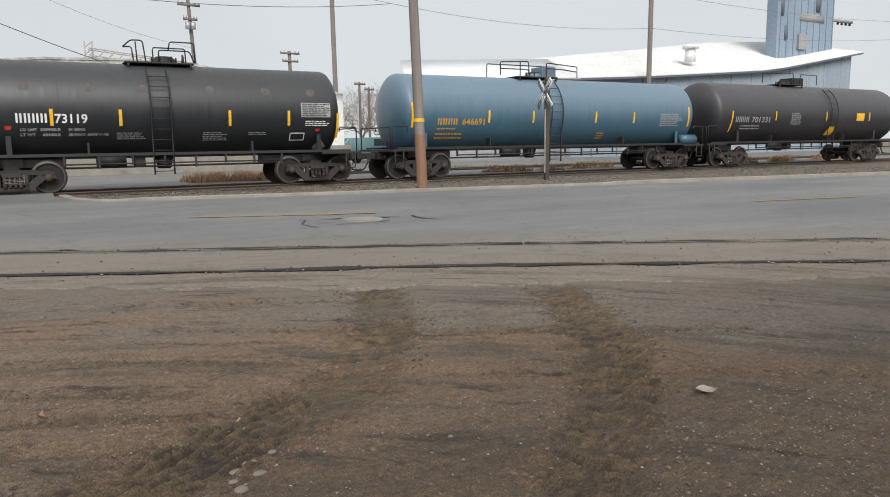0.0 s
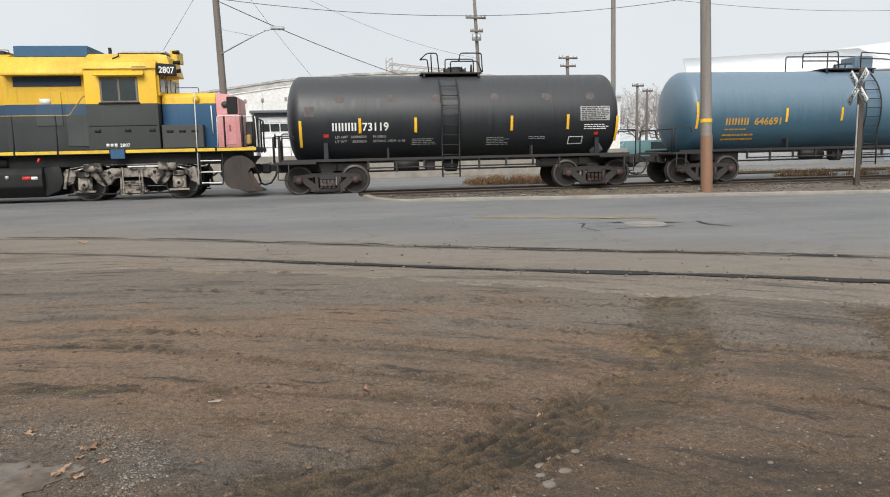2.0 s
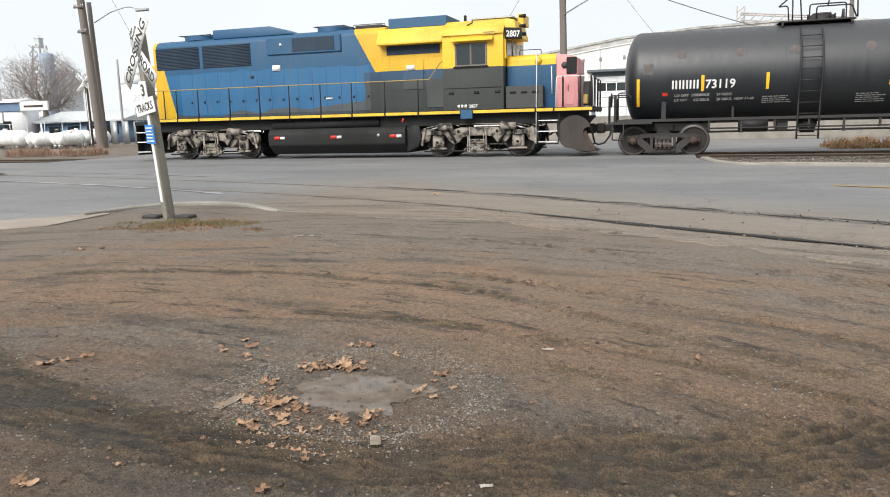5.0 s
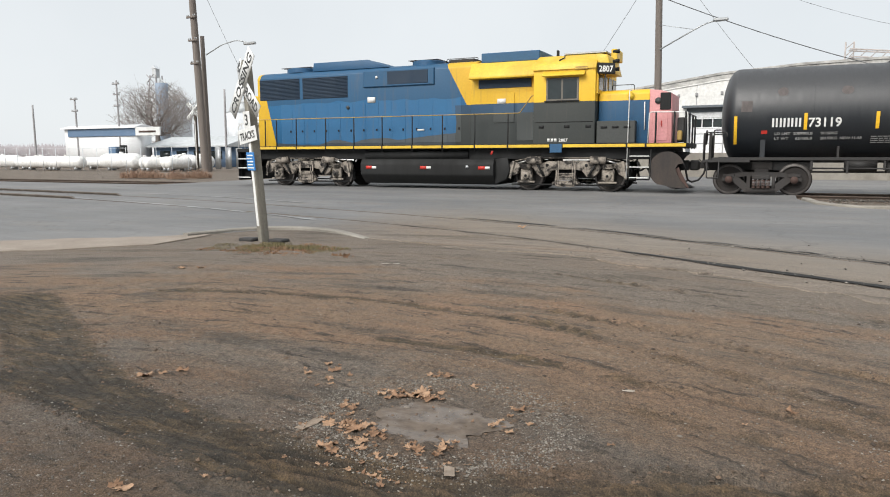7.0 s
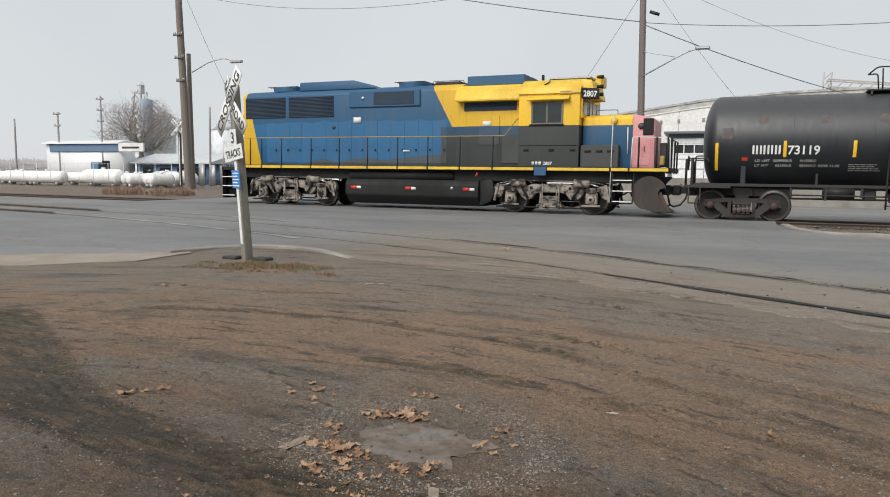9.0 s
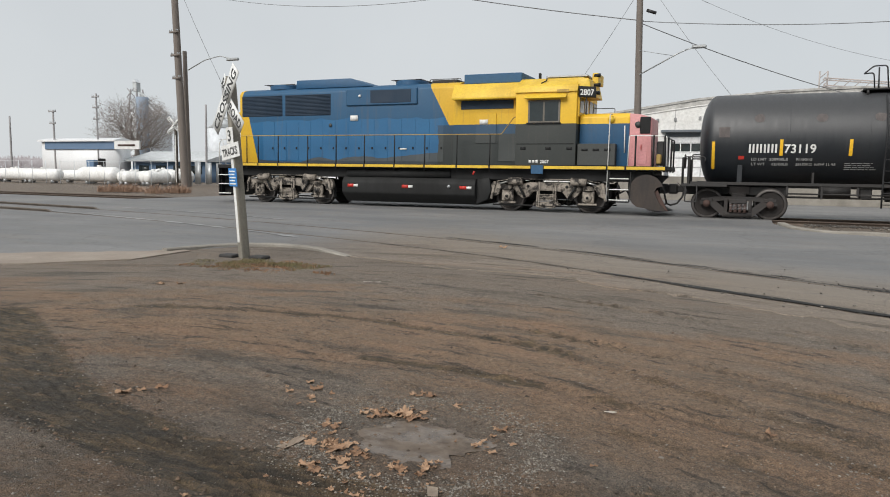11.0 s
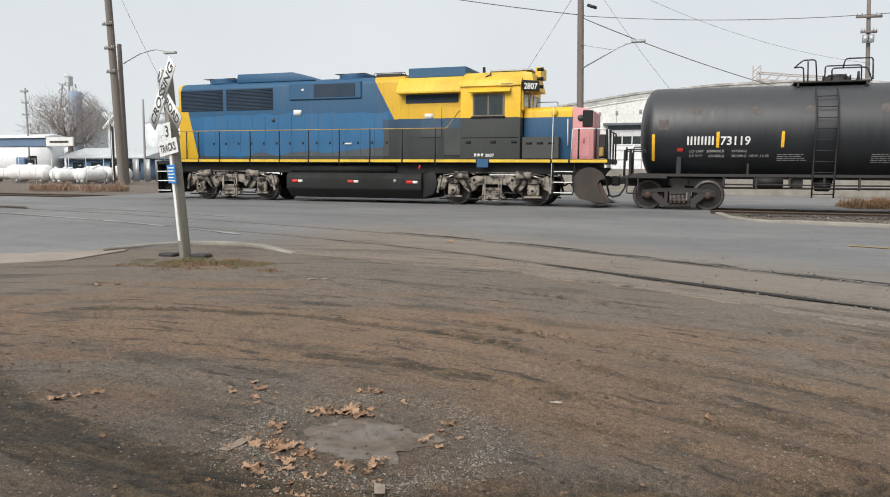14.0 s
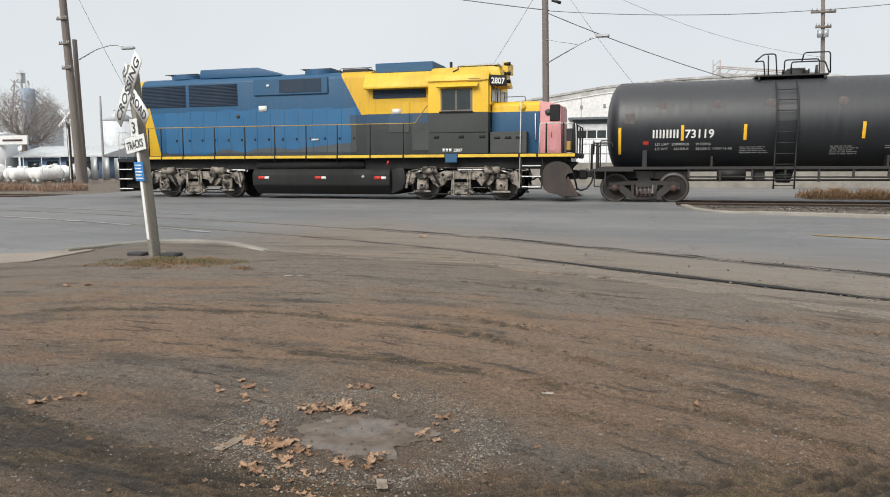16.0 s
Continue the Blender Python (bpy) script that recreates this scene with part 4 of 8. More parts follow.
def smudge(tank, x, z, r, out=0.005):
    """A rounded uneven patch lying on the shell."""
    bm = B()
    mid = bm.verts.new((x, tank.y(z, out), z))
    rim = []
    for k in range(16):
        a = k * math.pi / 8
        q = r * (1 + 0.25 * noise.noise(Vector((math.cos(a) * 1.5 + x, math.sin(a) * 1.5, x))))
        zz = z + q * math.sin(a) * 0.8
        rim.append(bm.verts.new((x + q * math.cos(a), tank.y(zz, out), zz)))
    for k in range(16):
        bm.faces.new((mid, rim[k], rim[(k + 1) % 16]))
    bmesh.ops.recalc_face_normals(bm, faces=bm.faces)
    return bm


def bars(tank, x, z, width, rows, step=0.06, h=0.03, seed=1):
    """Lines of small writing too fine to read, as bars."""
    rnd = random.Random(seed)
    bm = B()
    for i in range(rows):
        a = x
        end = x + width * rnd.uniform(0.75, 1.0)
        while a < end - 0.04:
            w = min(rnd.uniform(0.06, 0.2), end - a)
            sub = tank.patch(a, a + w, z - i * step, z - i * step + h)
            me_t = bpy.data.meshes.new("tmp")
            sub.to_mesh(me_t)
            sub.free()
            bm.from_mesh(me_t)
            bpy.data.meshes.remove(me_t)
            a += w + 0.025
    return bm


def tank_car(label, x0, x1, r, zc, trucks, mat, yellow, platform_x, ladder_x, dec, reach=(0.75, 0.75)):
    """A railway tank car whose shell reaches from x0 to x1."""
    car = thing("tank_car", ((x0 + x1) / 2, TY, RZ), label, "tank car", "cars of the train")
    T = Tank(r, zc)
    hd = 0.48
    prof = [(x0 + hd * (1 - math.cos(a)), r * math.sin(a) ** 0.85) for a in [i * math.pi / 28 for i in range(0, 15)]]
    n = 10
    prof += [(x0 + hd + (x1 - x0 - 2 * hd) * i / n, r) for i in range(1, n)]
    prof += [(x1 - hd * (1 - math.cos(a)), r * math.sin(a) ** 0.85) for a in [i * math.pi / 28 for i in range(14, -1, -1)]]
    prof[0], prof[-1] = (x0, 0), (x1, 0)
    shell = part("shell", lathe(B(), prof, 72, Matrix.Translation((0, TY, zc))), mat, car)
    # thin weld seams round the shell
    for i in range(1, 5):
        x = x0 + hd + (x1 - x0 - 2 * hd) * i / 5
        part("seam", lathe(B(), [(-0.015, r - 0.002), (-0.006, r + 0.003), (0.006, r + 0.003), (0.015, r - 0.002)], 72, Matrix.Translation((x, TY, zc))), mat, shell)
    zs = zc - r * 0.96
    sx0, sx1 = x0 - 0.15, x1 + 0.15
    # side sill, stub sills and end platforms
    for s in (-1, 1):
        y = TY + s * 1.36
        part("side_sill", box(B(), sx0, sx1, y - 0.05, y + 0.05, zs + 0.02, zs + 0.11, 0.01), M["frame_black"], car)
    for a, d in ((x0, -1), (x1, 1)):
        part("end_sill", box(B(), min(a - d * 0.9, a + d * 0.42), max(a - d * 0.9, a + d * 0.42), TY - 1.42, TY + 1.42, zs - 0.04, zs + 0.04, 0.01), M["frame_black"], car)
        part("draft_sill", box(B(), min(a - d * 2.6, a + d * 0.45), max(a - d * 2.6, a + d * 0.45), TY - 0.32, TY + 0.32, zs - 0.30, zs - 0.02, 0.02), M["frame_black"], car)
        coupler(car, a + d * (reach[0] if d < 0 else reach[1]), d)
        # grab rails over the end platform
        for s in (-1, 1):
            y = TY + s * 1.38
            part("end_rail", pipe(B(), rounded([(a + d * 0.36, y, zs), (a + d * 0.36, y, zs + 0.85), (a - d * 0.25, y, zs + 0.85), (a - d * 0.25, TY + s * (r + 0.0) * 0.97, zs + 0.7)], 0.08), 0.02), M["frame_black"], car)
        part("end_rail", pipe(B(), rounded([(a + d * 0.4, TY - 1.3, zs), (a + d * 0.4, TY - 1.3, zs + 0.82), (a + d * 0.4, TY + 1.3, zs + 0.82), (a + d * 0.4, TY + 1.3, zs)], 0.08), 0.02), M["frame_black"], car)
        # saddle plates between shell and bolster
        xs_ = trucks[0] if d < 0 else trucks[1]
        for s in (-1, 1):
            prism_b = B()
            box(prism_b, xs_ - 0.07, xs_ + 0.07, TY + s * 1.28 - 0.03, TY + s * 1.28 + 0.03, zs + 0.08, zs + 0.62, 0.008)
            part("bolster_web", prism_b, mat, car)
        # corner steps
        part("corner_step", pipe(B(), rounded([(a + d * 0.28, TY - 1.42, zs), (a + d * 0.28, TY - 1.42, zs - 0.5), (a - d * 0.05, TY - 1.42, zs - 0.5), (a - d * 0.05, TY - 1.42, zs)], 0.03), 0.02), M["frame_black"], car)
    for x in trucks:
        tr = part("bogie", box(B(), x - 0.3, x + 0.3, TY - 0.4, TY + 0.4, RZ + 0.72, zs - 0.02, 0.02), M["side_frame"], car)
        freight_truck(tr, x)
    # shell braces between the bogies
    for x in (trucks[0] + (trucks[1] - trucks[0]) * f for f in (0.22, 0.75)):
        part("brace", box(B(), x - 0.03, x + 0.03, T.y(zs + 0.35) - 0.03, TY - 1.3, zs + 0.08, zs + 0.42, 0.008), M["frame_black"], car)
    # running board rail and its hangers under the sill
    yb = TY - 1.36
    l0, l1 = trucks[0] + 1.3, trucks[1] - 1.3
    part("pipe_run", rod(B(), (l0, yb, zs - 0.20), (l1, yb, zs - 0.20), 0.022), M["frame_black"], car)
    part("brake_rod", rod(B(), (l0 - 0.3, TY - 0.5, zs - 0.32), (l1 + 0.3, TY - 0.5, zs - 0.30), 0.03), M["frame_black"], car)
    k = int((l1 - l0) / 0.8)
    for i in range(k + 1):
        x = l0 + (l1 - l0) * i / k
        part("hanger", box(B(), x - 0.03, x + 0.03, yb - 0.03, yb + 0.03, zs - (0.34 if i % 3 == 1 else 0.24), zs + 0.03, 0.006), M["frame_black"], car)
    # brake gear and outlet
    part("brake_cylinder", rod(B(), (platform_x - 2.0, TY - 0.9, zs - 0.14), (platform_x - 1.2, TY - 0.9, zs - 0.14), 0.17, seg=14), M["frame_black"], car)
    part("valve_box", box(B(), platform_x - 1.0, platform_x - 0.7, TY - 1.25, TY - 0.9, zs - 0.32, zs - 0.02, 0.02), M["frame_black"], car)
    part("outlet", rod(B(), (platform_x, TY, zs - 0.4), (platform_x, TY, zs), 0.2, 0.3, 14), M["frame_black"], car)
    # ladder
    lw = 0.28
    zt = zc + r * 0.86
    for s in (-1, 1):
        pts = [(ladder_x + s * lw, yb - 0.06, zs - 0.55), (ladder_x + s * lw, yb - 0.06, zs + 0.2)]
        pts += [(ladder_x + s * lw, min(T.y(z, 0.13), yb - 0.06 if z < zc - 0.4 else 99), z) for z in [zs + 0.45 + (zt - zs - 0.45) * i / 9 for i in range(10)]]
        part("ladder_rail", pipe(B(), pts, 0.024), M["ladder_black"], car)
    for i in range(12):
        z = zs - 0.45 + i * 0.31
        y = yb - 0.06 if z < zs + 0.3 else min(T.y(z, 0.13), yb - 0.06 if z < zc - 0.4 else 99)
        if z < zt:
            part("rung", rod(B(), (ladder_x - lw, y, z), (ladder_x + lw, y, z), 0.015, seg=6), M["ladder_black"], car)
    # top platform, manway and safety rails
    top = zc + r
    p0, p1 = platform_x - 1.0, platform_x + 1.0
    part("platform", box(B(), p0, p1, TY - 0.62, TY + 0.62, top + 0.0, top + 0.05, 0.01), M["frame_black"], car, "steel grating walkway")
    for s in (-1, 1):
        for x in (p0 + 0.1, p1 - 0.1):
            part("platform_bracket", box(B(), x - 0.03, x + 0.03, TY + s * 0.58 - 0.03, TY + s * 0.58 + 0.03, top - 0.16, top + 0.02), M["frame_black"], car)
    mw = part("manway", rod(B(), (platform_x + 0.2, TY, top - 0.05), (platform_x + 0.2, TY, top + 0.2), 0.34, 0.34, 20), M["frame_black"] if dec != "blue" else mat, car)
    part("lid", rod(B(), (platform_x + 0.2, TY, top + 0.2), (platform_x + 0.2, TY, top + 0.27), 0.3, 0.24, 20), M["frame_black"], mw)
    for k in range(6):
        a = k * math.pi / 3
        part("bolt", rod(B(), (platform_x + 0.2 + 0.36 * math.cos(a), TY + 0.36 * math.sin(a), top + 0.12), (platform_x + 0.2 + 0.36 * math.cos(a), TY + 0.36 * math.sin(a), top + 0.26), 0.025, seg=6), M["frame_black"], mw)
    part("vent_valve", rod(B(), (platform_x + 0.75, TY - 0.1, top), (platform_x + 0.75, TY - 0.1, top + 0.35), 0.06, 0.03, 10), M["frame_black"], car)
    return car, T, zs, top


def yellow_stripe(car, T, x, z0, z1, w=0.085):
    part("reflective_stripe", T.patch(x, x + w, z0, z1), M["yellow_dec"], car, "yellow reflective stripe")


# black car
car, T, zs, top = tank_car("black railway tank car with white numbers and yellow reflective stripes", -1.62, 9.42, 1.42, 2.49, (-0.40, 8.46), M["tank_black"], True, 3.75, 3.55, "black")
for x, z0, z1 in ((-1.20, 1.62, 2.43), (0.64, 2.02, 2.48), (2.40, 2.02, 2.48), (5.52, 2.02, 2.49), (7.40, 2.03, 2.50), (9.08, 1.62, 2.44)):
    yellow_stripe(car, T, x, z0, z1)
part("owner_mark", mark_blocks(T, -0.18, 2.10, 0.25, 0.80, 4), M["white_dec"], car, "white letter shapes")
part("car_number", T.word("73119", 0.76, 2.10, 0.25, 0.82), M["white_dec"], car, "white number")
for i, (a, b, c) in enumerate((("LD LMT  200900LB", "91150KG", ""), ("LT WT     62100LB", "28150KG  NEW 11-98", ""))):
    z = 1.88 - i * 0.14
    part("weight_line", T.word(a, -0.10, z, 0.075, 0.98), M["worn_white"], car)
    part("weight_line", T.word(b, 1.08, z, 0.075, 0.42 if i == 0 else 1.02), M["worn_white"], car)
part("small_print", bars(T, 2.32, 1.80, 0.85, 4, 0.055, 0.022, 3), M["grey_dec"], car)
part("small_print", bars(T, 4.75, 1.80, 0.75, 5, 0.055, 0.022, 4), M["grey_dec"], car)
part("small_print", bars(T, 6.15, 1.80, 0.6, 2, 0.055, 0.022, 5), M["grey_dec"], car)
part("data_table", T.patch(7.86, 8.86, 2.30, 2.76), M["worn_white"], car, "grimy white framed data table")
for i in range(7):
    part("table_line", bars(T, 7.90, 2.70 - i * 0.062, 0.95, 1, 0.06, 0.035, 20 + i), M["tank_black"], car)
part("small_print", bars(T, 8.0, 2.15, 0.85, 3, 0.065, 0.03, 8), M["white_dec"], car)
bmx = T.patch(7.50, 8.0, 1.55, 1.80, 0.008)
part("test_box", bmx, M["white_dec"], car)
part("test_box_fill", T.patch(7.53, 7.97, 1.58, 1.77, 0.012), M["tank_black"], car)
part("small_print", bars(T, 7.56, 1.70, 0.36, 2, 0.085, 0.055, 9), M["white_dec"], car)
part("red_tag", T.patch(-0.46, -0.30, 1.91, 2.01), M["red_dec"], car)
part("red_tag", T.patch(8.36, 8.50, 1.84, 1.93), M["red_dec"], car)
part("faded_decal", T.patch(-1.02, -0.72, 2.55, 2.86), M["dust_patch"], car, "faded square decal")
for x in (-0.05, 1.55, 3.0, 4.9, 6.6, 8.1):
    part("scuff", smudge(T, x + 0.13, 3.10, 0.15), M["dust_patch"], car, "dusty scuffed patch")
bm = B()
zc_ = 1.34
for a in (0.0,):
    for dz in (0,):
        n = 8
        prev = None
        for i in range(n + 1):
            z = zc_ - 0.24 + 0.48 * i / n
            hw = 0.24 - abs(z - zc_)
            cur = [bm.verts.new((8.55 + s * max(hw, 0.004), T.y(z, 0.02) - 0.12, z)) for s in (-1, 1)]
            if prev:
                bm.faces.new((prev[0], prev[1], cur[1], cur[0]))
            prev = cur
part("placard_holder", bm, M["worn_white"], car, "grey diamond placard holder")
yr = TY - 0.6
for pts in ([(2.72, yr, top + 0.45), (2.95, yr, top + 0.66), (3.28, yr, top + 0.66), (3.34, yr, top + 0.05)], [(2.72, yr, top + 0.45), (2.96, yr, top + 0.47), (3.0, yr, top + 0.05)], [(3.08, yr, top + 0.62), (3.1, yr, top + 0.05)],
            [(3.72, yr, top + 0.05), (3.72, yr, top + 0.40), (4.62, yr, top + 0.40), (4.75, yr, top + 0.05)], [(4.0, yr, top + 0.4), (4.05, yr, top + 0.66), (4.75, yr, top + 0.66), (4.78, yr, top + 0.05)], [(3.72, yr + 1.2, top + 0.05), (3.72, yr + 1.2, top + 0.62), (4.7, yr + 1.2, top + 0.62), (4.72, yr + 1.2, top + 0.05)]):
    part("safety_rail", pipe(B(), rounded(pts, 0.08), 0.020), M["ladder_black"], car)
# hand brake on the end platform
hb = part("brake_stand", box(B(), -1.92, -1.84, TY - 0.75, TY - 0.6, 1.1, 2.0, 0.01), M["frame_black"], car)
part("brake_wheel", lathe(B(), [(-0.02, 0.21), (0, 0.24), (0.02, 0.21), (0, 0.19), (-0.02, 0.21)], 20, Matrix.Translation((-2.0, TY - 0.68, 1.85))), M["frame_black"], hb)
part("upright_rail", pipe(B(), rounded([(-1.75, TY - 1.15, 1.1), (-1.75, TY - 1.15, 2.05), (-1.55, TY - 1.1, 2.05)], 0.06), 0.02), M["frame_black"], car)

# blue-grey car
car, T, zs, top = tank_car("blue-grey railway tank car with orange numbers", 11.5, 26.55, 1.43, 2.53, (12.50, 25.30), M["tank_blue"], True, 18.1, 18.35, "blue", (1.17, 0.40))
for x, z0, z1 in ((11.9, 1.96, 2.85), (15.15, 2.14, 2.60), (17.22, 2.14, 2.60), (20.42, 2.14, 2.60), (22.55, 2.14, 2.60), (25.88, 2.0, 2.85)):
    yellow_stripe(car, T, x, z0, z1)
part("owner_mark", mark_blocks(T, 12.98, 2.06, 0.24, 0.88, 4), M["orange_dec"], car, "orange letter shapes")
part("car_number", T.word("646691", 14.02, 2.06, 0.24, 0.98), M["orange_dec"], car, "orange number")
part("small_print", bars(T, 12.98, 1.90, 0.9, 1, 0.1, 0.04, 11), M["orange_dec"], car)
part("small_print", bars(T, 12.95, 1.70, 1.3, 2, 0.14, 0.06, 12), M["orange_dec"], car)
part("small_print", bars(T, 20.7, 1.7, 0.5, 3, 0.1, 0.05, 13), M["orange_dec"], car)
part("data_table", bars(T, 24.15, 2.50, 1.4, 7, 0.08, 0.045, 14), M["grey_dec"], car)
yr = TY - 0.6
for pts in ([(16.25, yr, top + 0.05), (16.25, yr, top + 0.55), (17.6, yr, top + 0.62), (17.65, yr, top + 0.05)], [(17.2, yr, top + 0.6), (17.2, yr, top + 0.05)], [(18.5, yr, top + 0.05), (18.5, yr, top + 0.6), (20.1, yr, top + 0.5), (20.1, yr, top + 0.05)], [(16.25, yr, top + 0.3), (17.6, yr, top + 0.3), (17.65, yr, top + 0.1)], [(18.5, yr, top + 0.38), (19.4, yr, top + 0.36), (20.05, yr, top + 0.3)], [(16.4, yr + 1.2, top + 0.05), (16.4, yr + 1.2, top + 0.6), (19.9, yr + 1.2, top + 0.6), (19.9, yr + 1.2, top + 0.05)]):
    part("safety_rail", pipe(B(), rounded(pts, 0.08), 0.022), M["frame_black"], car)
part("valve_bonnet", box(B(), 18.45, 19.15, TY - 0.4, TY + 0.4, top + 0.05, top + 0.48, 0.03), M["tank_blue"], car)
part("air_reservoir", rod(B(), (25.5, TY - 1.3, 1.42), (26.4, TY - 1.3, 1.42), 0.22, seg=16), M["tank_blue"], car)

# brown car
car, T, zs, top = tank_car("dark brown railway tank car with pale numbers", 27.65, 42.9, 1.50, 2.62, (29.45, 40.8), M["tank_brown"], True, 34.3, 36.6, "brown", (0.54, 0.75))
for x, z0, z1 in ((28.75, 1.75, 2.72), (31.95, 2.3, 2.75), (36.05, 2.3, 2.75), (39.9, 2.3, 2.75)):
    yellow_stripe(car, T, x, z0, z1)
part("hazard_label", T.patch(38.75, 39.45, 2.3, 2.7), M["yellow_dec"], car)
part("hazard_label", T.patch(36.5, 37.1, 1.55, 2.0), M["yellow_dec"], car)
part("owner_mark", mark_blocks(T, 29.05, 2.2, 0.26, 1.0, 4), M["grey_dec"], car)
part("car_number", T.word("701331", 30.2, 2.2, 0.26, 1.35), M["grey_dec"], car, "pale number")
part("small_print", bars(T, 29.5, 2.0, 1.8, 2, 0.13, 0.06, 31), M["grey_dec"], car)
part("small_print", bars(T, 33.2, 2.6, 0.8, 6, 0.1, 0.045, 32), M["grey_dec"], car)
yr = TY - 0.6
for pts in ([(32.0, yr, top + 0.05), (32.0, yr, top + 0.5), (34.4, yr, top + 0.6), (34.5, yr, top + 0.05)], [(35.0, yr, top + 0.05), (35.0, yr, top + 0.55), (36.4, yr, top + 0.55), (36.4, yr, top + 0.05)]):
    part("safety_rail", pipe(B(), rounded(pts, 0.08), 0.020), M["ladder_black"], car)
part("valve_bonnet", box(B(), 34.7, 35.6, TY - 0.4, TY + 0.4, top + 0.05, top + 0.4, 0.03), M["frame_black"], car)


# ---------- locomotive ----------
def hood_material():
    """Old road colours: blue flanks with faded and primed patches, yellow ends."""
    m, nt, bs = blank("hood_paint")
    geo = nt.nodes.new("ShaderNodeNewGeometry")
    sp = nt.nodes.new("ShaderNodeSeparateXYZ")
    nt.links.new(geo.outputs["Position"], sp.inputs[0])
    X, Z = sp.outputs[0], sp.outputs[2]
    n1 = tex_noise(nt, 0.9, 1.5, 0.45)
    n2 = tex_noise(nt, 14, 4, 0.6)
    st = tex_noise(nt, 3.0, 5, 0.7, (2.0, 1, 0.15))
    zn = math_node(nt, "ADD", Z, math_node(nt, "MULTIPLY", n1, 0.45))
    c = mixc(nt, n1, (0.009, 0.062, 0.135), (0.013, 0.078, 0.165))
    low = math_node(nt, "LESS_THAN", zn, 3.555)
    c = mixc(nt, low, c, mixc(nt, n1, (0.009, 0.086, 0.200), (0.014, 0.108, 0.235)))
    gz_ = math_node(nt, "LESS_THAN", math_node(nt, "SUBTRACT", zn, math_node(nt, "MULTIPLY", X, 0.045)), 2.755)
    c = mixc(nt, gz_, c, (0.052, 0.064, 0.072))
    mid = math_node(nt, "MULTIPLY", math_node(nt, "GREATER_THAN", math_node(nt, "ADD", X, math_node(nt, "MULTIPLY", n1, 0.7)), -10.1), math_node(nt, "LESS_THAN", Z, 3.06))
    c = mixc(nt, mid, c, mixc(nt, math_node(nt, "GREATER_THAN", Z, 2.74), (0.038, 0.044, 0.043), (0.020, 0.056, 0.105)))
    front = math_node(nt, "MULTIPLY", math_node(nt, "GREATER_THAN", math_node(nt, "ADD", X, math_node(nt, "MULTIPLY", Z, 0.545)), -9.96 + 0.545 * 3.06), math_node(nt, "GREATER_THAN", Z, 3.06))
    rear = math_node(nt, "MULTIPLY", math_node(nt, "LESS_THAN", math_node(nt, "ADD", X, math_node(nt, "MULTIPLY", Z, 0.24)), -18.28 + 0.24 * 1.81), math_node(nt, "LESS_THAN", Z, 3.50))
    rear = math_node(nt, "MAXIMUM", rear, math_node(nt, "LESS_THAN", X, -18.97))
    yel = mixc(nt, n1, (0.64, 0.40, 0.014), (0.52, 0.30, 0.016))
    c = mixc(nt, math_node(nt, "MAXIMUM", front, rear), c, yel)
    c = mixc(nt, ramp(nt, st, [(0.55, (0, 0, 0)), (0.8, (0.5, 0.5, 0.5))]), c, (0.10, 0.085, 0.07))
    c = mixc(nt, 1.0, c, ramp(nt, n2, [(0.3, (0.94, 0.94, 0.94)), (0.7, (1.04, 1.04, 1.04))]), "MULTIPLY")
    nt.links.new(c, bs.inputs["Base Color"])
    nt.links.new(ramp(nt, n1, [(0.3, (0.42, 0.42, 0.42)), (0.7, (0.62, 0.62, 0.62))]), bs.inputs["Roughness"])
    bump(nt, bs, n2, 0.03, 0.002)
    return m


def cab_material():
    """Cab and nose: yellow above, primer grey and dark blue below."""
    m, nt, bs = blank("cab_paint")
    geo = nt.nodes.new("ShaderNodeNewGeometry")
    sp = nt.nodes.new("ShaderNodeSeparateXYZ")
    nt.links.new(geo.outputs["Position"], sp.inputs[0])
    X, Z = sp.outputs[0], sp.outputs[2]
    n1 = tex_noise(nt, 1.4, 4, 0.6)
    n2 = tex_noise(nt, 14, 4, 0.6)
    st = tex_noise(nt, 3.0, 5, 0.7, (2.0, 1, 0.15))
    lower = mixc(nt, n1, (0.036, 0.042, 0.041), (0.048, 0.051, 0.047))
    blue = mixc(nt, n1, (0.011, 0.058, 0.125), (0.015, 0.078, 0.165))
    is_blue = math_node(nt, "MULTIPLY", math_node(nt, "GREATER_THAN", X, -5.28), math_node(nt, "GREATER_THAN", math_node(nt, "ADD", Z, math_node(nt, "MULTIPLY", math_node(nt, "GREATER_THAN", X, -4.3), 2.0)), 2.35))
    c = mixc(nt, is_blue, lower, blue)
    c = mixc(nt, math_node(nt, "GREATER_THAN", Z, 3.02), c, mixc(nt, n1, (0.74, 0.46, 0.02), (0.66, 0.39, 0.025)))
    c = mixc(nt, ramp(nt, st, [(0.55, (0, 0, 0)), (0.8, (0.4, 0.4, 0.4))]), c, (0.10, 0.085, 0.07))
    c = mixc(nt, 1.0, c, ramp(nt, n2, [(0.3, (0.94, 0.94, 0.94)), (0.7, (1.04, 1.04, 1.04))]), "MULTIPLY")
    nt.links.new(c, bs.inputs["Base Color"])
    bs.inputs["Roughness"].default_value = 0.5
    bump(nt, bs, n2, 0.06, 0.004)
    return m


M["hood"] = hood_material()
M["cab"] = cab_material()
loco = thing("locomotive", (-11, TY, RZ), "blue and yellow diesel locomotive with primer patches, pink nose", "locomotive", "cars of the train")
YS = TY - 1.5      # near side of the deck
HW = 0.9           # half width of the hood


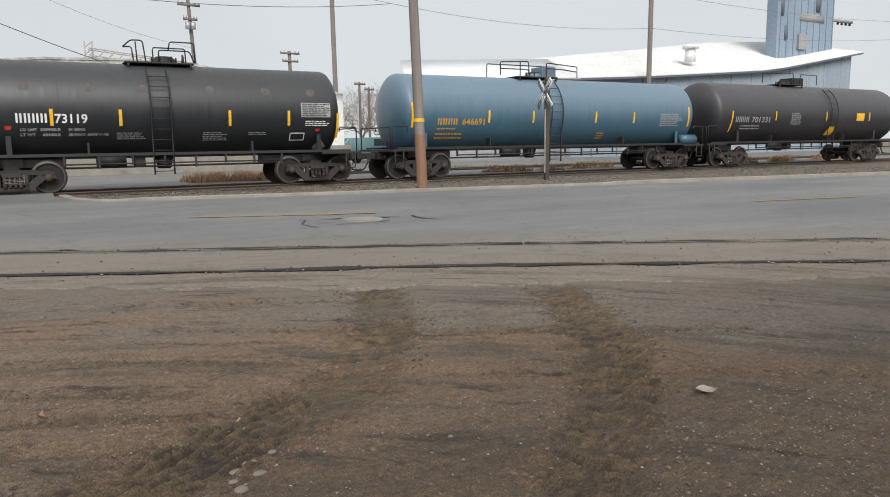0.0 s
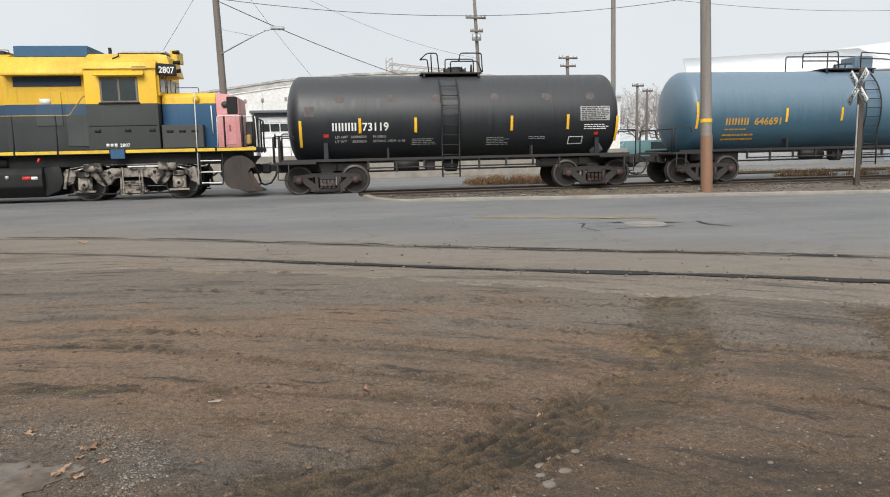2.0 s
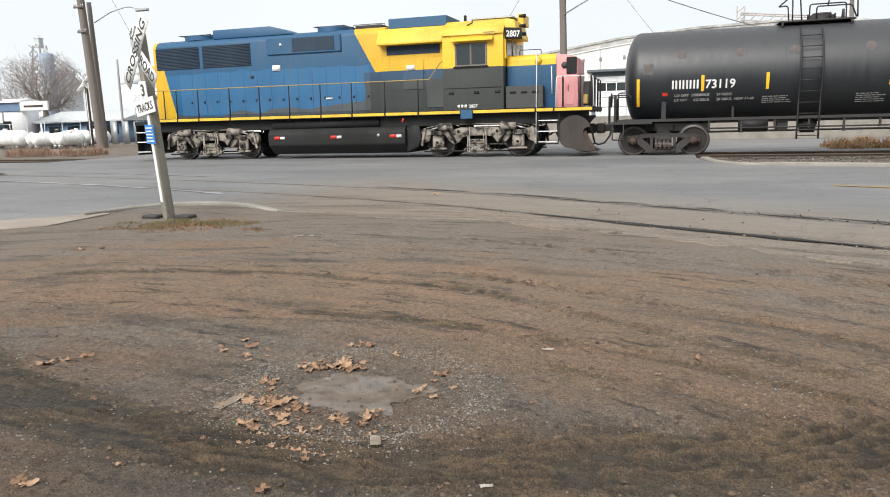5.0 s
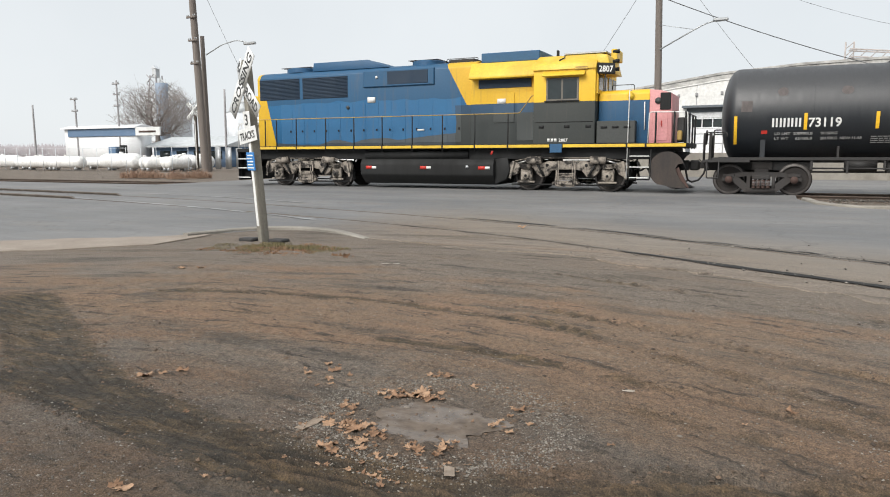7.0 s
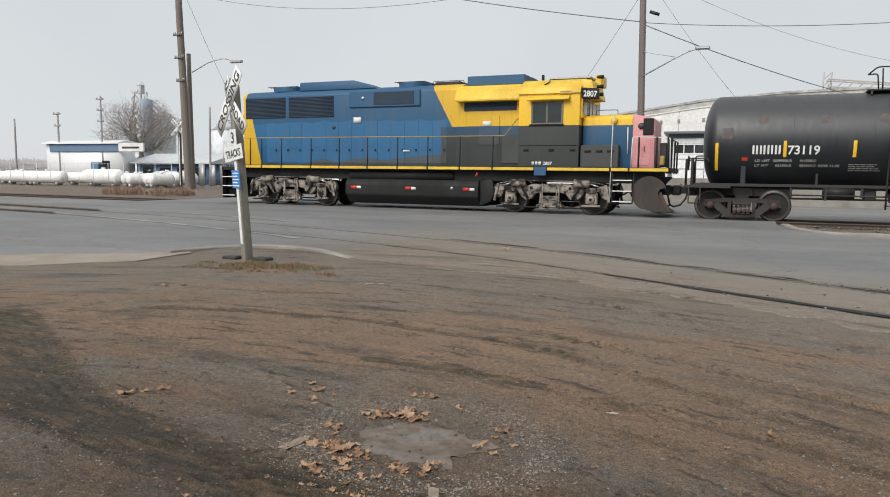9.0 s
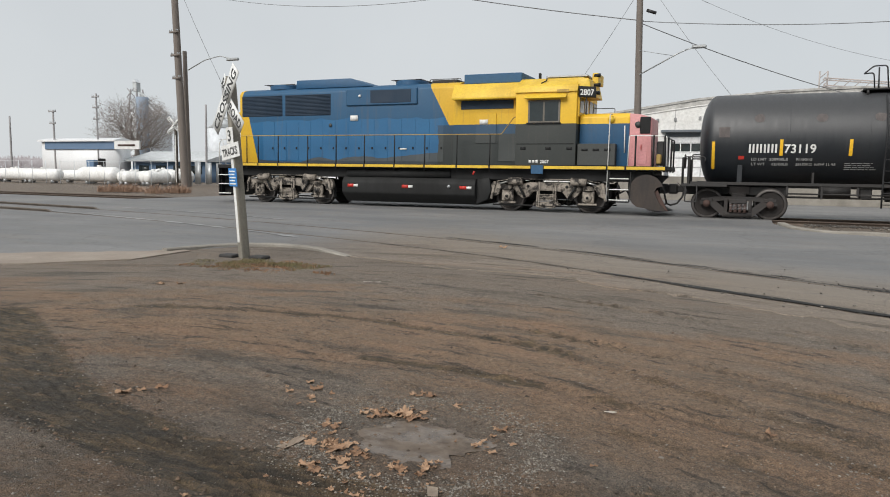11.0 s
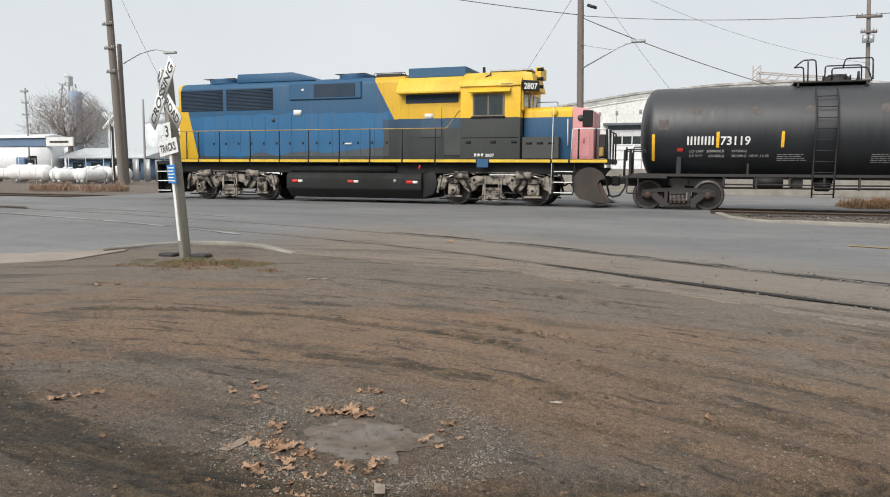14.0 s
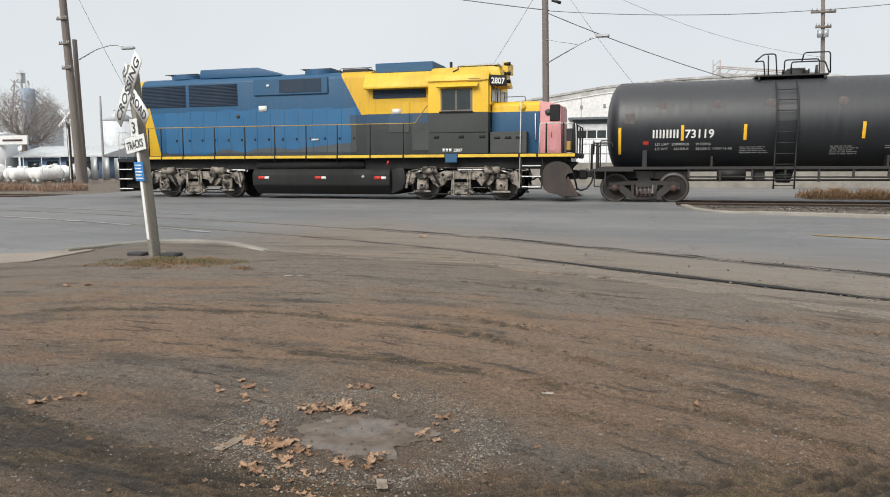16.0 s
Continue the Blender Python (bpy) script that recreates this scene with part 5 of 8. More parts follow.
def hood_poly(top, half=HW, foot=1.68, ch=0.22):
    return [(TY - half, foot), (TY - half, top - ch), (TY - half + ch * 0.5, top - ch * 0.35), (TY - half + ch * 1.6, top), (TY + half - ch * 1.6, top), (TY + half - ch * 0.5, top - ch * 0.35), (TY + half, top - ch), (TY + half, foot)]


long_hood = part("long_hood", prism_x(B(), hood_poly(4.58), -19.12, -9.6, 0.02), M["hood"], loco)
# underframe and deck
part("deck", box(B(), -19.05, -2.50, YS, TY + 1.5, 1.54, 1.68, 0.012), M["loco_black"], loco)
part("centre_sill", box(B(), -18.9, -2.9, TY - 1.2, TY + 1.2, 1.18, 1.54, 0.02), M["loco_black"], loco)
bounds = [-18.75, -17.8, -16.86, -15.51, -14.26, -13.06, -11.83, -10.64, -9.42, -8.22, -6.75, -6.35, -4.28, -3.7, -2.48]
for i, (a, b) in enumerate(zip(bounds, bounds[1:])):
    if abs(a + 6.75) < 0.01:
        part("blue_panel", box(B(), a, b, YS - 0.02, YS + 0.01, 1.40, 1.68, 0.004), M["loco_blue"], loco)
        continue
    part("sill_stripe", box(B(), a + 0.03, b - 0.03, YS - 0.012, YS + 0.004, 1.565, 1.66, 0.003), M["yellow_paint"], loco, "yellow stripe along the deck edge")

# radiator intakes at the rear
for a, b in ((-19.0, -17.06), (-16.92, -14.85)):
    g = part("radiator_intake", box(B(), a, b, TY - HW - 0.012, TY - HW + 0.02, 3.50, 4.30, 0.006), M["grille"], long_hood, "dark radiator intake grille")
    for k in range(15):
        z = 3.53 + k * 0.052
        part("slat", box(B(), a + 0.02, b - 0.02, TY - HW - 0.026, TY - HW - 0.012, z, z + 0.02), M["grille"], g)
# dynamic brake blister with its grille
bl = part("brake_blister", box(B(), -14.15, -11.2, TY - HW - 0.06, TY + HW + 0.06, 3.82, 4.42, 0.03), M["hood"], loco)
part("blister_grille", box(B(), -13.1, -11.45, TY - HW - 0.075, TY - HW - 0.055, 3.9, 4.36, 0.005), M["grille"], bl)
part("blister_eye", rod(B(), (-13.55, TY - HW - 0.09, 4.17), (-13.55, TY - HW - 0.05, 4.17), 0.05, seg=10), M["white_dec"], bl)
# roof: radiator fans, hatch, brake fan, cab cooling box
for x, r, z0, z1 in ((-17.4, 0.72, 4.56, 4.74), (-11.85, 0.62, 4.56, 4.74)):
    f = part("roof_fan", lathe(B(), [(0, r), (z1 - z0 - 0.03, r), (z1 - z0, r - 0.04), (z1 - z0, 0.0)], 28, Matrix.Translation((x, TY, z0)) @ Matrix.Rotation(-math.pi / 2, 4, "Y")), M["loco_blue"], loco)
    for k in range(8):
        part("guard_bar", box(B(), x - r, x + r, TY - r + 0.1 + k * 0.17, TY - r + 0.13 + k * 0.17, z1, z1 + 0.02), M["frame_black"], f)
part("roof_hatch", prism(B(), [(-16.55, 4.55), (-16.5, 4.87), (-14.1, 4.87), (-13.2, 4.60), (-13.15, 4.55)], TY - 0.72, TY + 0.72, 0.02), M["loco_blue"], loco)
part("exhaust_stack", box(B(), -10.9, -9.9, TY - 0.35, TY + 0.35, 4.55, 4.72, 0.02), M["frame_black"], loco)
part("roof_rail", pipe(B(), rounded([(-10.9, TY - 0.5, 4.58), (-10.9, TY - 0.5, 4.72), (-9.7, TY - 0.5, 4.72), (-9.7, TY - 0.5, 4.58)]), 0.012), M["frame_black"], loco)
# engine room doors
for i in range(14):
    x = -18.0 + i * 0.56
    if x > -10.6:
        break
    d = part("hood_door", box(B(), x + 0.006, x + 0.554, TY - HW - 0.006, TY - HW + 0.01, 1.78, 3.30, 0.003), M["hood"], long_hood)
    part("latch", box(B(), x + 0.44, x + 0.50, TY - HW - 0.03, TY - HW - 0.008, 2.22, 2.30, 0.005), M["loco_black"], d)
part("door_tag", box(B(), -13.98, -13.65, TY - HW - 0.026, TY - HW - 0.009, 3.27, 3.47), M["white_dec"], long_hood)
part("door_tag", box(B(), -11.9, -11.62, TY - HW - 0.026, TY - HW - 0.009, 2.2, 2.26), M["white_dec"], long_hood)
part("door_oval", rod(B(), (-14.85, TY - HW - 0.03, 3.12), (-14.85, TY - HW - 0.008, 3.12), 0.07, seg=14), M["loco_grey"], long_hood)
# air intake section behind the cab
cz = part("intake_cabin", prism_x(B(), hood_poly(4.50, 1.05), -9.75, -7.33, 0.015), M["hood"], loco)
part("intake_hatch", prism_x(B(), [(TY - 1.42, 3.88), (TY - 1.42, 3.95), (TY - 1.15, 4.42), (TY + 1.15, 4.42), (TY + 1.42, 3.95), (TY + 1.42, 3.88)], -9.68, -7.34, 0.015), M["yellow_paint"], loco, "yellow sloping intake hatch")
part("intake_screen", box(B(), -9.45, -7.55, TY - 1.075, TY - 1.03, 3.58, 3.87, 0.005), M["grille"], cz)
part("cabinet_door", box(B(), -8.9, -8.15, TY - 1.072, TY - 1.03, 2.42, 3.42, 0.006), M["hood"], cz)
part("cabinet_door", box(B(), -8.05, -7.45, TY - 1.072, TY - 1.03, 1.80, 3.42, 0.006), M["hood"], cz)
part("warning_label", box(B(), -8.75, -8.45, TY - 1.085, TY - 1.07, 3.05, 3.22), M["white_dec"], cz)
part("cooling_unit", box(B(), -9.46, -7.36, TY - 0.8, TY + 0.8, 4.46, 4.80, 0.025), M["loco_blue"], loco, "blue roof cooling unit")
# cab
CY = TY - 1.5
cab = part("cab", prism_x(B(), [(CY, 1.68), (CY, 4.05), (CY + 0.10, 4.20), (CY + 0.75, 4.52), (TY, 4.60), (TY + 0.75, 4.52), (TY + 1.4, 4.20), (TY + 1.5, 4.05), (TY + 1.5, 1.68)], -7.33, -5.30, 0.02), M["cab"], loco)
part("cab_roof", prism_x(B(), [(CY - 0.06, 4.03), (CY + 0.04, 4.24), (CY + 0.75, 4.56), (TY, 4.64), (TY + 0.75, 4.56), (TY + 1.46, 4.24), (TY + 1.56, 4.03), (TY + 1.40, 4.1), (TY, 4.5), (CY + 0.1, 4.1)], -7.38, -5.28, 0.01), M["yellow_paint"], loco)
part("window_visor", prism_x(B(), [(CY - 0.22, 3.83), (CY - 0.20, 3.81), (CY + 0.05, 3.97), (CY + 0.05, 4.02)], -7.0, -5.62), M["yellow_paint"], cab)
wf = part("side_window", box(B(), -6.90, -5.83, CY - 0.025, CY + 0.02, 3.05, 3.78, 0.01), M["window_frame"], cab)
for a, b in ((-6.84, -6.40), (-6.34, -5.89)):
    part("pane", box(B(), a, b, CY - 0.034, CY - 0.02, 3.11, 3.73, 0.003), M["dark_glass"], wf)
part("arm_rest", box(B(), -6.95, -5.8, CY - 0.06, CY, 3.02, 3.06, 0.006), M["loco_black"], wf)
part("grab_bracket", box(B(), -5.95, -5.55, CY - 0.05, CY, 4.0, 4.1, 0.01), M["yellow_dull"], cab)
part("cab_seam", box(B(), -7.28, -5.36, CY - 0.006, CY + 0.004, 2.36, 2.385), M["loco_black"], cab)
for x in (-7.05, -6.2, -5.5):
    part("step_recess", box(B(), x - 0.09, x + 0.09, CY - 0.008, CY + 0.004, 2.18, 2.27), M["loco_black"], cab)
bm = letters("2807", 0.10, 0.30)
for v in bm.verts:
    v.co = Vector((-6.46 + v.co.x, CY - 0.012, 1.75 + v.co.y))
part("road_number", bm, M["white_dec"], cab, "small white number")
bm = B()
for k in range(3):
    box(bm, -6.84 + k * 0.115, -6.76 + k * 0.115, CY - 0.012, CY - 0.002, 1.75, 1.85)
part("owner_mark", bm, M["white_dec"], cab)
# cab front: windshields, number box, headlight, horns
part("cab_front", box(B(), -5.32, -5.24, TY - 1.38, TY + 1.38, 3.25, 4.1, 0.01), M["cab"], loco)
for a, b in ((-1.3, -0.75), (-0.65, -0.1), (0.1, 0.65), (0.75, 1.3)):
    part("windshield", box(B(), -5.245, -5.225, TY + a, TY + b, 3.38, 3.86, 0.004), M["dark_glass"], loco)
part("cab_pillar", rod(B(), (-5.02, CY + 0.1, 3.3), (-5.02, CY + 0.1, 3.86), 0.02), M["frame_black"], loco)
part("brow", prism(B(), [(-5.35, 3.88), (-5.35, 4.48), (-4.98, 4.44), (-4.84, 3.90)], TY - 1.36, TY + 0.3, 0.02), M["yellow_paint"], loco)
nb = part("number_board", prism(B(), [(-5.27, 3.86), (-5.27, 4.20), (-4.74, 4.16), (-4.72, 3.82)], TY - 1.45, TY - 1.30, 0.02), M["loco_black"], loco, "black number board")
bm = letters("2807", 0.19, 0.44)
for v in bm.verts:
    v.co = Vector((-5.21 + v.co.x, TY - 1.458, 3.92 + v.co.y - v.co.x * 0.07))
part("number", bm, M["white_dec"], nb, "white number")
part("roof_block", box(B(), -5.06, -4.86, TY - 0.45, TY + 0.45, 4.36, 4.72, 0.02), M["yellow_paint"], loco)
for z in (4.55, 4.25, 4.0):
    hl = part("headlight", rod(B(), (-4.86, TY - 1.1, z), (-4.66, TY - 1.1, z), 0.045, 0.065, 12), M["loco_black"], loco)
part("horn", pipe(B(), rounded([(-6.55, CY + 0.30, 4.28), (-6.55, CY + 0.26, 4.36), (-6.40, CY + 0.36, 4.44), (-6.42, CY + 0.42, 4.52)], 0.03), 0.02), M["loco_black"], loco)
part("roof_plate", box(B(), -6.6, -5.2, TY - 0.5, TY + 0.5, 4.62, 4.68, 0.01), M["galv"], loco)
part("antenna", box(B(), -7.0, -6.92, TY - 0.05, TY + 0.05, 4.55, 4.85, 0.01), M["loco_black"], loco)
# short nose
nose = part("short_nose", prism_x(B(), hood_poly(3.36, 1.15, 1.68, 0.14), -5.26, -3.68, 0.02), M["cab"], loco)
pk = part("nose_front", prism(B(), [(-3.70, 1.66), (-3.70, 3.34), (-3.35, 3.30), (-3.02, 3.20), (-2.98, 1.66)], TY - 1.12, TY + 0.6, 0.03), M["pink"], loco, "pink primed nose front")
part("nose_lamp_box", box(B(), -3.36, -3.04, TY - 1.16, TY - 1.10, 2.70, 3.22, 0.02), M["loco_black"], pk, "black lamp housing")
part("nose_light", rod(B(), (-3.42, TY - 1.15, 2.98), (-3.42, TY - 1.11, 2.98), 0.10, seg=16), M["loco_grey"], pk)
part("nose_door", box(B(), -3.58, -3.12, TY - 1.132, TY - 1.1, 1.75, 2.6, 0.01), M["pink"], pk)
part("pink_handle", pipe(B(), rounded([(-3.3, TY - 1.12, 2.2), (-3.3, TY - 1.18, 2.2), (-3.3, TY - 1.18, 2.35), (-3.3, TY - 1.12, 2.35)], 0.02), 0.012), M["red_dec"], pk)
part("nose_grab", rod(B(), (-3.80, TY - 1.20, 2.1), (-3.82, TY - 1.20, 2.95), 0.018), M["white_dec"], nose)
part("nose_disc", rod(B(), (-4.25, TY - 1.19, 3.15), (-4.25, TY - 1.14, 3.15), 0.11, seg=16), M["yellow_paint"], nose)
part("nose_box", box(B(), -5.26, -4.05, TY - 1.42, TY - 1.14, 1.68, 2.38, 0.02), M["loco_grey"], loco)
for k in range(3):
    part("vent", box(B(), -5.12 + k * 0.36, -4.92 + k * 0.36, TY - 1.432, TY - 1.415, 2.15, 2.22), M["loco_black"], loco)
part("front_grab", pipe(B(), rounded([(-4.9, TY - 0.9, 3.36), (-4.9, TY - 0.9, 3.52), (-4.2, TY - 0.9, 3.52), (-4.2, TY - 0.9, 3.36)]), 0.012), M["frame_black"], loco)


def tube_rail(name, pts, mat_key, r=0.016):
    part(name, pipe(B(), rounded(pts, 0.06), r), M[mat_key], loco)


YR = YS + 0.04
for yr_, near in ((YR, True), (TY + 1.46, False)):
    tube_rail("handrail", [(-19.0, yr_, 1.68), (-18.9, yr_, 2.72), (-8.0, yr_, 2.70), (-7.82, yr_, 2.70), (-7.4, yr_, 3.25), (-7.36, yr_, 3.25)] if near else [(-19.0, yr_, 1.68), (-18.9, yr_, 2.72), (-7.6, yr_, 2.70)], "yellow_dull")
    for x in (-18.35, -17.8, -16.86, -15.51, -14.26, -13.06, -11.83, -10.64, -9.42, -8.22):
        part("stanchion", rod(B(), (x, yr_ - 0.02, 1.45), (x, yr_, 2.70), 0.024, 0.02), M["loco_black"], loco)
tube_rail("handrail", [(-4.27, YR, 0.6), (-4.24, YR, 3.3), (-4.22, YR + 0.25, 3.3)], "white_dec")
tube_rail("handrail", [(-3.65, YR, 1.68), (-3.62, YR, 2.62), (-2.5, YR, 2.60), (-2.46, YR, 1.68)], "white_dec")
for x in (-3.42, -2.88, -2.55):
    part("stanchion", rod(B(), (x, YR, 1.5), (x, YR, 2.62), 0.028), M["loco_black"], loco)
for yy in (TY - 1.3, TY - 0.5, TY + 0.5, TY + 1.3):
    part("stanchion", rod(B(), (-2.55, yy, 1.5), (-2.55, yy, 2.58), 0.028), M["loco_black"], loco)
part("end_chain_box", box(B(), -2.82, -2.6, TY - 1.25, TY - 0.85, 1.7, 2.45, 0.03), M["frame_black"], loco)
part("end_rail", rod(B(), (-2.55, TY - 1.4, 2.58), (-2.55, TY + 1.4, 2.58), 0.02), M["frame_black"], loco)
part("end_valve", box(B(), -2.8, -2.65, TY - 1.38, TY - 1.28, 1.75, 2.05, 0.03), M["yellow_dull"], loco)


def step_well(x0, x1, d):
    """Corner steps with white edges."""
    w = part("step_well", box(B(), x0, x1, YS + 0.30, YS + 0.36, 0.42, 1.54, 0.01), M["loco_black"], loco)
    for k, z in enumerate((0.45, 0.82, 1.18)):
        part("tread", box(B(), x0 + 0.02, x1 - 0.02, YS - 0.02, YS + 0.32, z, z + 0.03, 0.005), M["loco_black"], w)
        part("tread_edge", box(B(), x0 + 0.02, x1 - 0.02, YS - 0.035, YS - 0.018, z - 0.003, z + 0.032, 0.004), M["white_dec"], w, "white step edge")
    part("well_side", box(B(), (x0 if d > 0 else x1 - 0.03), (x0 + 0.03 if d > 0 else x1), YS, YS + 0.36, 0.42, 1.54, 0.006), M["loco_black"], w)


step_well(-19.75, -19.10, 1)
ladder = part("front_ladder", pipe(B(), rounded([(-4.20, YS + 0.06, 1.5), (-4.20, YS + 0.06, 0.55), (-3.56, YS + 0.06, 0.55), (-3.54, YS + 0.06, 1.5)], 0.04), 0.018), M["loco_black"], loco, "black step frame")
for z in (0.60, 0.93, 1.27):
    part("tread", box(B(), -4.18, -3.58, YS - 0.01, YS + 0.20, z, z + 0.022, 0.005), M["loco_black"], ladder)
    part("tread_edge", box(B(), -4.18, -3.58, YS - 0.025, YS - 0.010, z - 0.004, z + 0.026, 0.004), M["white_dec"], ladder, "white step edge")
part("pilot_hose", pipe(B(), rounded([(-4.0, TY - 1.2, 1.2), (-3.9, TY - 1.25, 0.8), (-3.7, TY - 1.2, 0.95), (-3.55, TY - 1.2, 0.7)], 0.08), 0.03), M["frame_black"], loco)
part("pilot_plate", box(B(), -3.66, -3.2, TY - 1.1, TY + 1.1, 0.75, 1.46, 0.02), M["loco_black"], loco)
part("rear_platform", box(B(), -19.78, -19.0, YS, TY + 1.5, 1.46, 1.60, 0.01), M["loco_black"], loco)
for pts in ([(-19.72, YR, 1.5), (-19.72, YR, 2.45), (-19.55, YR, 2.60), (-19.4, YR, 1.6)], [(-19.72, TY + 1.4, 1.5), (-19.72, TY + 1.4, 2.6), (-19.72, YR, 2.6)]):
    tube_rail("handrail", pts, "white_dec")
part("pilot", box(B(), -19.85, -19.7, TY - 1.4, TY + 1.4, 0.35, 1.46, 0.02), M["loco_black"], loco)
part("rear_light", box(B(), -19.2, -19.1, TY - 0.2, TY + 0.2, 3.9, 4.2, 0.02), M["loco_black"], loco)
part("rear_box", box(B(), -19.32, -19.1, TY - 0.85, TY - 0.6, 3.45, 3.7, 0.02), M["yellow_paint"], loco)

# fuel tank, air reservoir and its markers
tank = part("fuel_tank", prism_x(B(), [(TY - 1.42, 0.62), (TY - 1.42, 1.02), (TY - 1.30, 1.20), (TY + 1.30, 1.20), (TY + 1.42, 1.02), (TY + 1.42, 0.62), (TY + 1.05, 0.30), (TY - 1.05, 0.30)], -14.05, -8.75, 0.05), M["loco_black"], loco)
part("tank_end", prism(B(), [(-8.76, 0.32), (-8.76, 1.18), (-8.3, 1.25), (-8.22, 0.8), (-8.35, 0.5)], TY - 1.25, TY + 1.25, 0.03), M["loco_black"], loco)
part("air_reservoir", rod(B(), (-13.9, TY - 1.18, 1.34), (-9.75, TY - 1.18, 1.34), 0.155, seg=20), M["loco_black"], loco)
for x in (-13.6, -11.36, -9.12):
    part("red_reflector", box(B(), x - 0.19, x + 0.06, TY - 1.432, TY - 1.415, 0.83, 0.94), M["red_dec"], tank)
    part("white_reflector", box(B(), x + 0.062, x + 0.24, TY - 1.432, TY - 1.415, 0.84, 0.93), M["white_dec"], tank)
part("fuel_cap", rod(B(), (-9.72, TY - 1.45, 0.92), (-9.72, TY - 1.40, 0.92), 0.055, seg=12), M["galv"], tank)
part("red_lever", rod(B(), (-8.8, TY - 1.5, 1.34), (-8.75, TY - 1.5, 1.46), 0.035, seg=8), M["red_dec"], loco)


def loco_truck(xc):
    """A two-axle cast locomotive bogie with brake cylinders and swing hangers."""
    tr = part("bogie", box(B(), xc - 0.8, xc + 0.8, TY - 0.55, TY + 0.55, 0.55, 1.12, 0.03), M["loco_black"], loco)
    for a in (-1, 1):
        wheelset(tr, xc + a * 1.371, 0.508, False)
    for s in (-1, 1):
        y = TY + s * 1.06
        half = [(0, 1.12), (0.62, 1.12), (0.80, 1.06), (1.02, 1.03), (1.20, 1.02), (1.50, 1.02), (1.72, 1.10), (1.95, 1.08), (2.02, 0.92), (1.98, 0.72), (1.86, 0.62), (1.70, 0.70), (1.62, 0.88), (1.14, 0.88), (1.02, 0.70), (0.86, 0.58), (0.66, 0.62), (0.52, 0.80), (0.3, 0.84), (0, 0.84)]
        poly = [(xc + x, z) for x, z in half] + [(xc - x, z) for x, z in half[::-1][1:-1]]
        fr = part("side_frame", prism(B(), poly, y - 0.09, y + 0.09, 0.018), M["loco_truck"], tr)
        yo = y + s * 0.09
        for a in (-1, 1):
            xa = xc + a * 1.371
            part("journal_box", box(B(), xa - 0.20, xa + 0.20, yo - 0.06, yo + 0.08, 0.46, 0.87, 0.04), M["loco_truck"], fr)
            part("journal_cap", rod(B(), (xa, yo + s * 0.03, 0.64), (xa, yo + s * 0.13, 0.64), 0.15, 0.11, 14), M["loco_truck"], fr)
            part("cap_bolt", rod(B(), (xa, yo + s * 0.12, 0.64), (xa, yo + s * 0.16, 0.64), 0.045, seg=8), M["loco_black"], fr)
            part("pedestal_tie", box(B(), xa - 0.30, xa + 0.30, yo - 0.08, yo + 0.04, 0.40, 0.46, 0.01), M["loco_truck"], fr)
            for q in range(4):
                part("spring_coil", rod(B(), (xa, yo + s * 0.01, 0.875 + q * 0.036), (xa, yo + s * 0.01, 0.898 + q * 0.036), 0.17, seg=14), M["loco_truck"], fr)
            part("brake_cylinder", rod(B(), (xa - a * 0.55, yo + s * 0.1, 1.16), (xa - a * 0.05, yo + s * 0.1, 1.14), 0.13, 0.12, 14), M["loco_truck"], fr)
            part("push_rod", rod(B(), (xa - a * 0.05, yo + s * 0.1, 1.14), (xa + a * 0.28, yo + s * 0.1, 1.05), 0.03), M["chrome"], fr)
            part("brake_lever", prism(B(), [(xa + a * 0.42, 1.12), (xa + a * 0.50, 1.12), (xa + a * 0.62, 0.55), (xa + a * 0.54, 0.52)], yo + s * 0.02, yo + s * 0.06), M["loco_truck"], fr)
            part("brake_shoe", box(B(), xa + a * 0.50 - 0.06, xa + a * 0.50 + 0.06, TY + s * 0.75 - 0.05, TY + s * 0.75 + 0.05, 0.4, 0.8, 0.02), M["loco_black"], fr)
            part("frame_hole", rod(B(), (xc + a * 0.66, yo - s * 0.01, 0.98), (xc + a * 0.66, yo + s * 0.004, 0.98), 0.055, seg=12), M["loco_black"], fr)
        part("spring_plank", box(B(), xc - 0.46, xc + 0.46, yo - 0.10, yo + 0.05, 0.34, 0.44, 0.02), M["loco_truck"], fr)
        for q in range(6):
            part("leaf_spring", box(B(), xc - 0.40 + q * 0.02, xc + 0.40 - q * 0.02, yo - 0.05, yo + 0.07, 0.44 + q * 0.05, 0.475 + q * 0.05, 0.006), M["loco_truck"], fr)
        for a in (-1, 1):
            part("swing_hanger", pipe(B(), rounded([(xc + a * 0.30, yo + s * 0.06, 1.06), (xc + a * 0.31, yo + s * 0.10, 0.6), (xc + a * 0.33, yo + s * 0.10, 0.32), (xc + a * 0.12, yo + s * 0.10, 0.28)], 0.05), 0.028), M["loco_truck"], fr)
        part("brake_beam", rod(B(), (xc - 1.9, yo - s * 0.02, 0.34), (xc + 1.9, yo - s * 0.02, 0.34), 0.03, seg=6), M["loco_black"], fr)
        part("air_pipe", pipe(B(), rounded([(xc - 1.75, yo + s * 0.06, 1.13), (xc - 1.2, yo + s * 0.06, 1.22), (xc + 1.2, yo + s * 0.06, 1.22), (xc + 1.75, yo + s * 0.06, 1.13)], 0.1), 0.018), M["loco_truck"], fr)
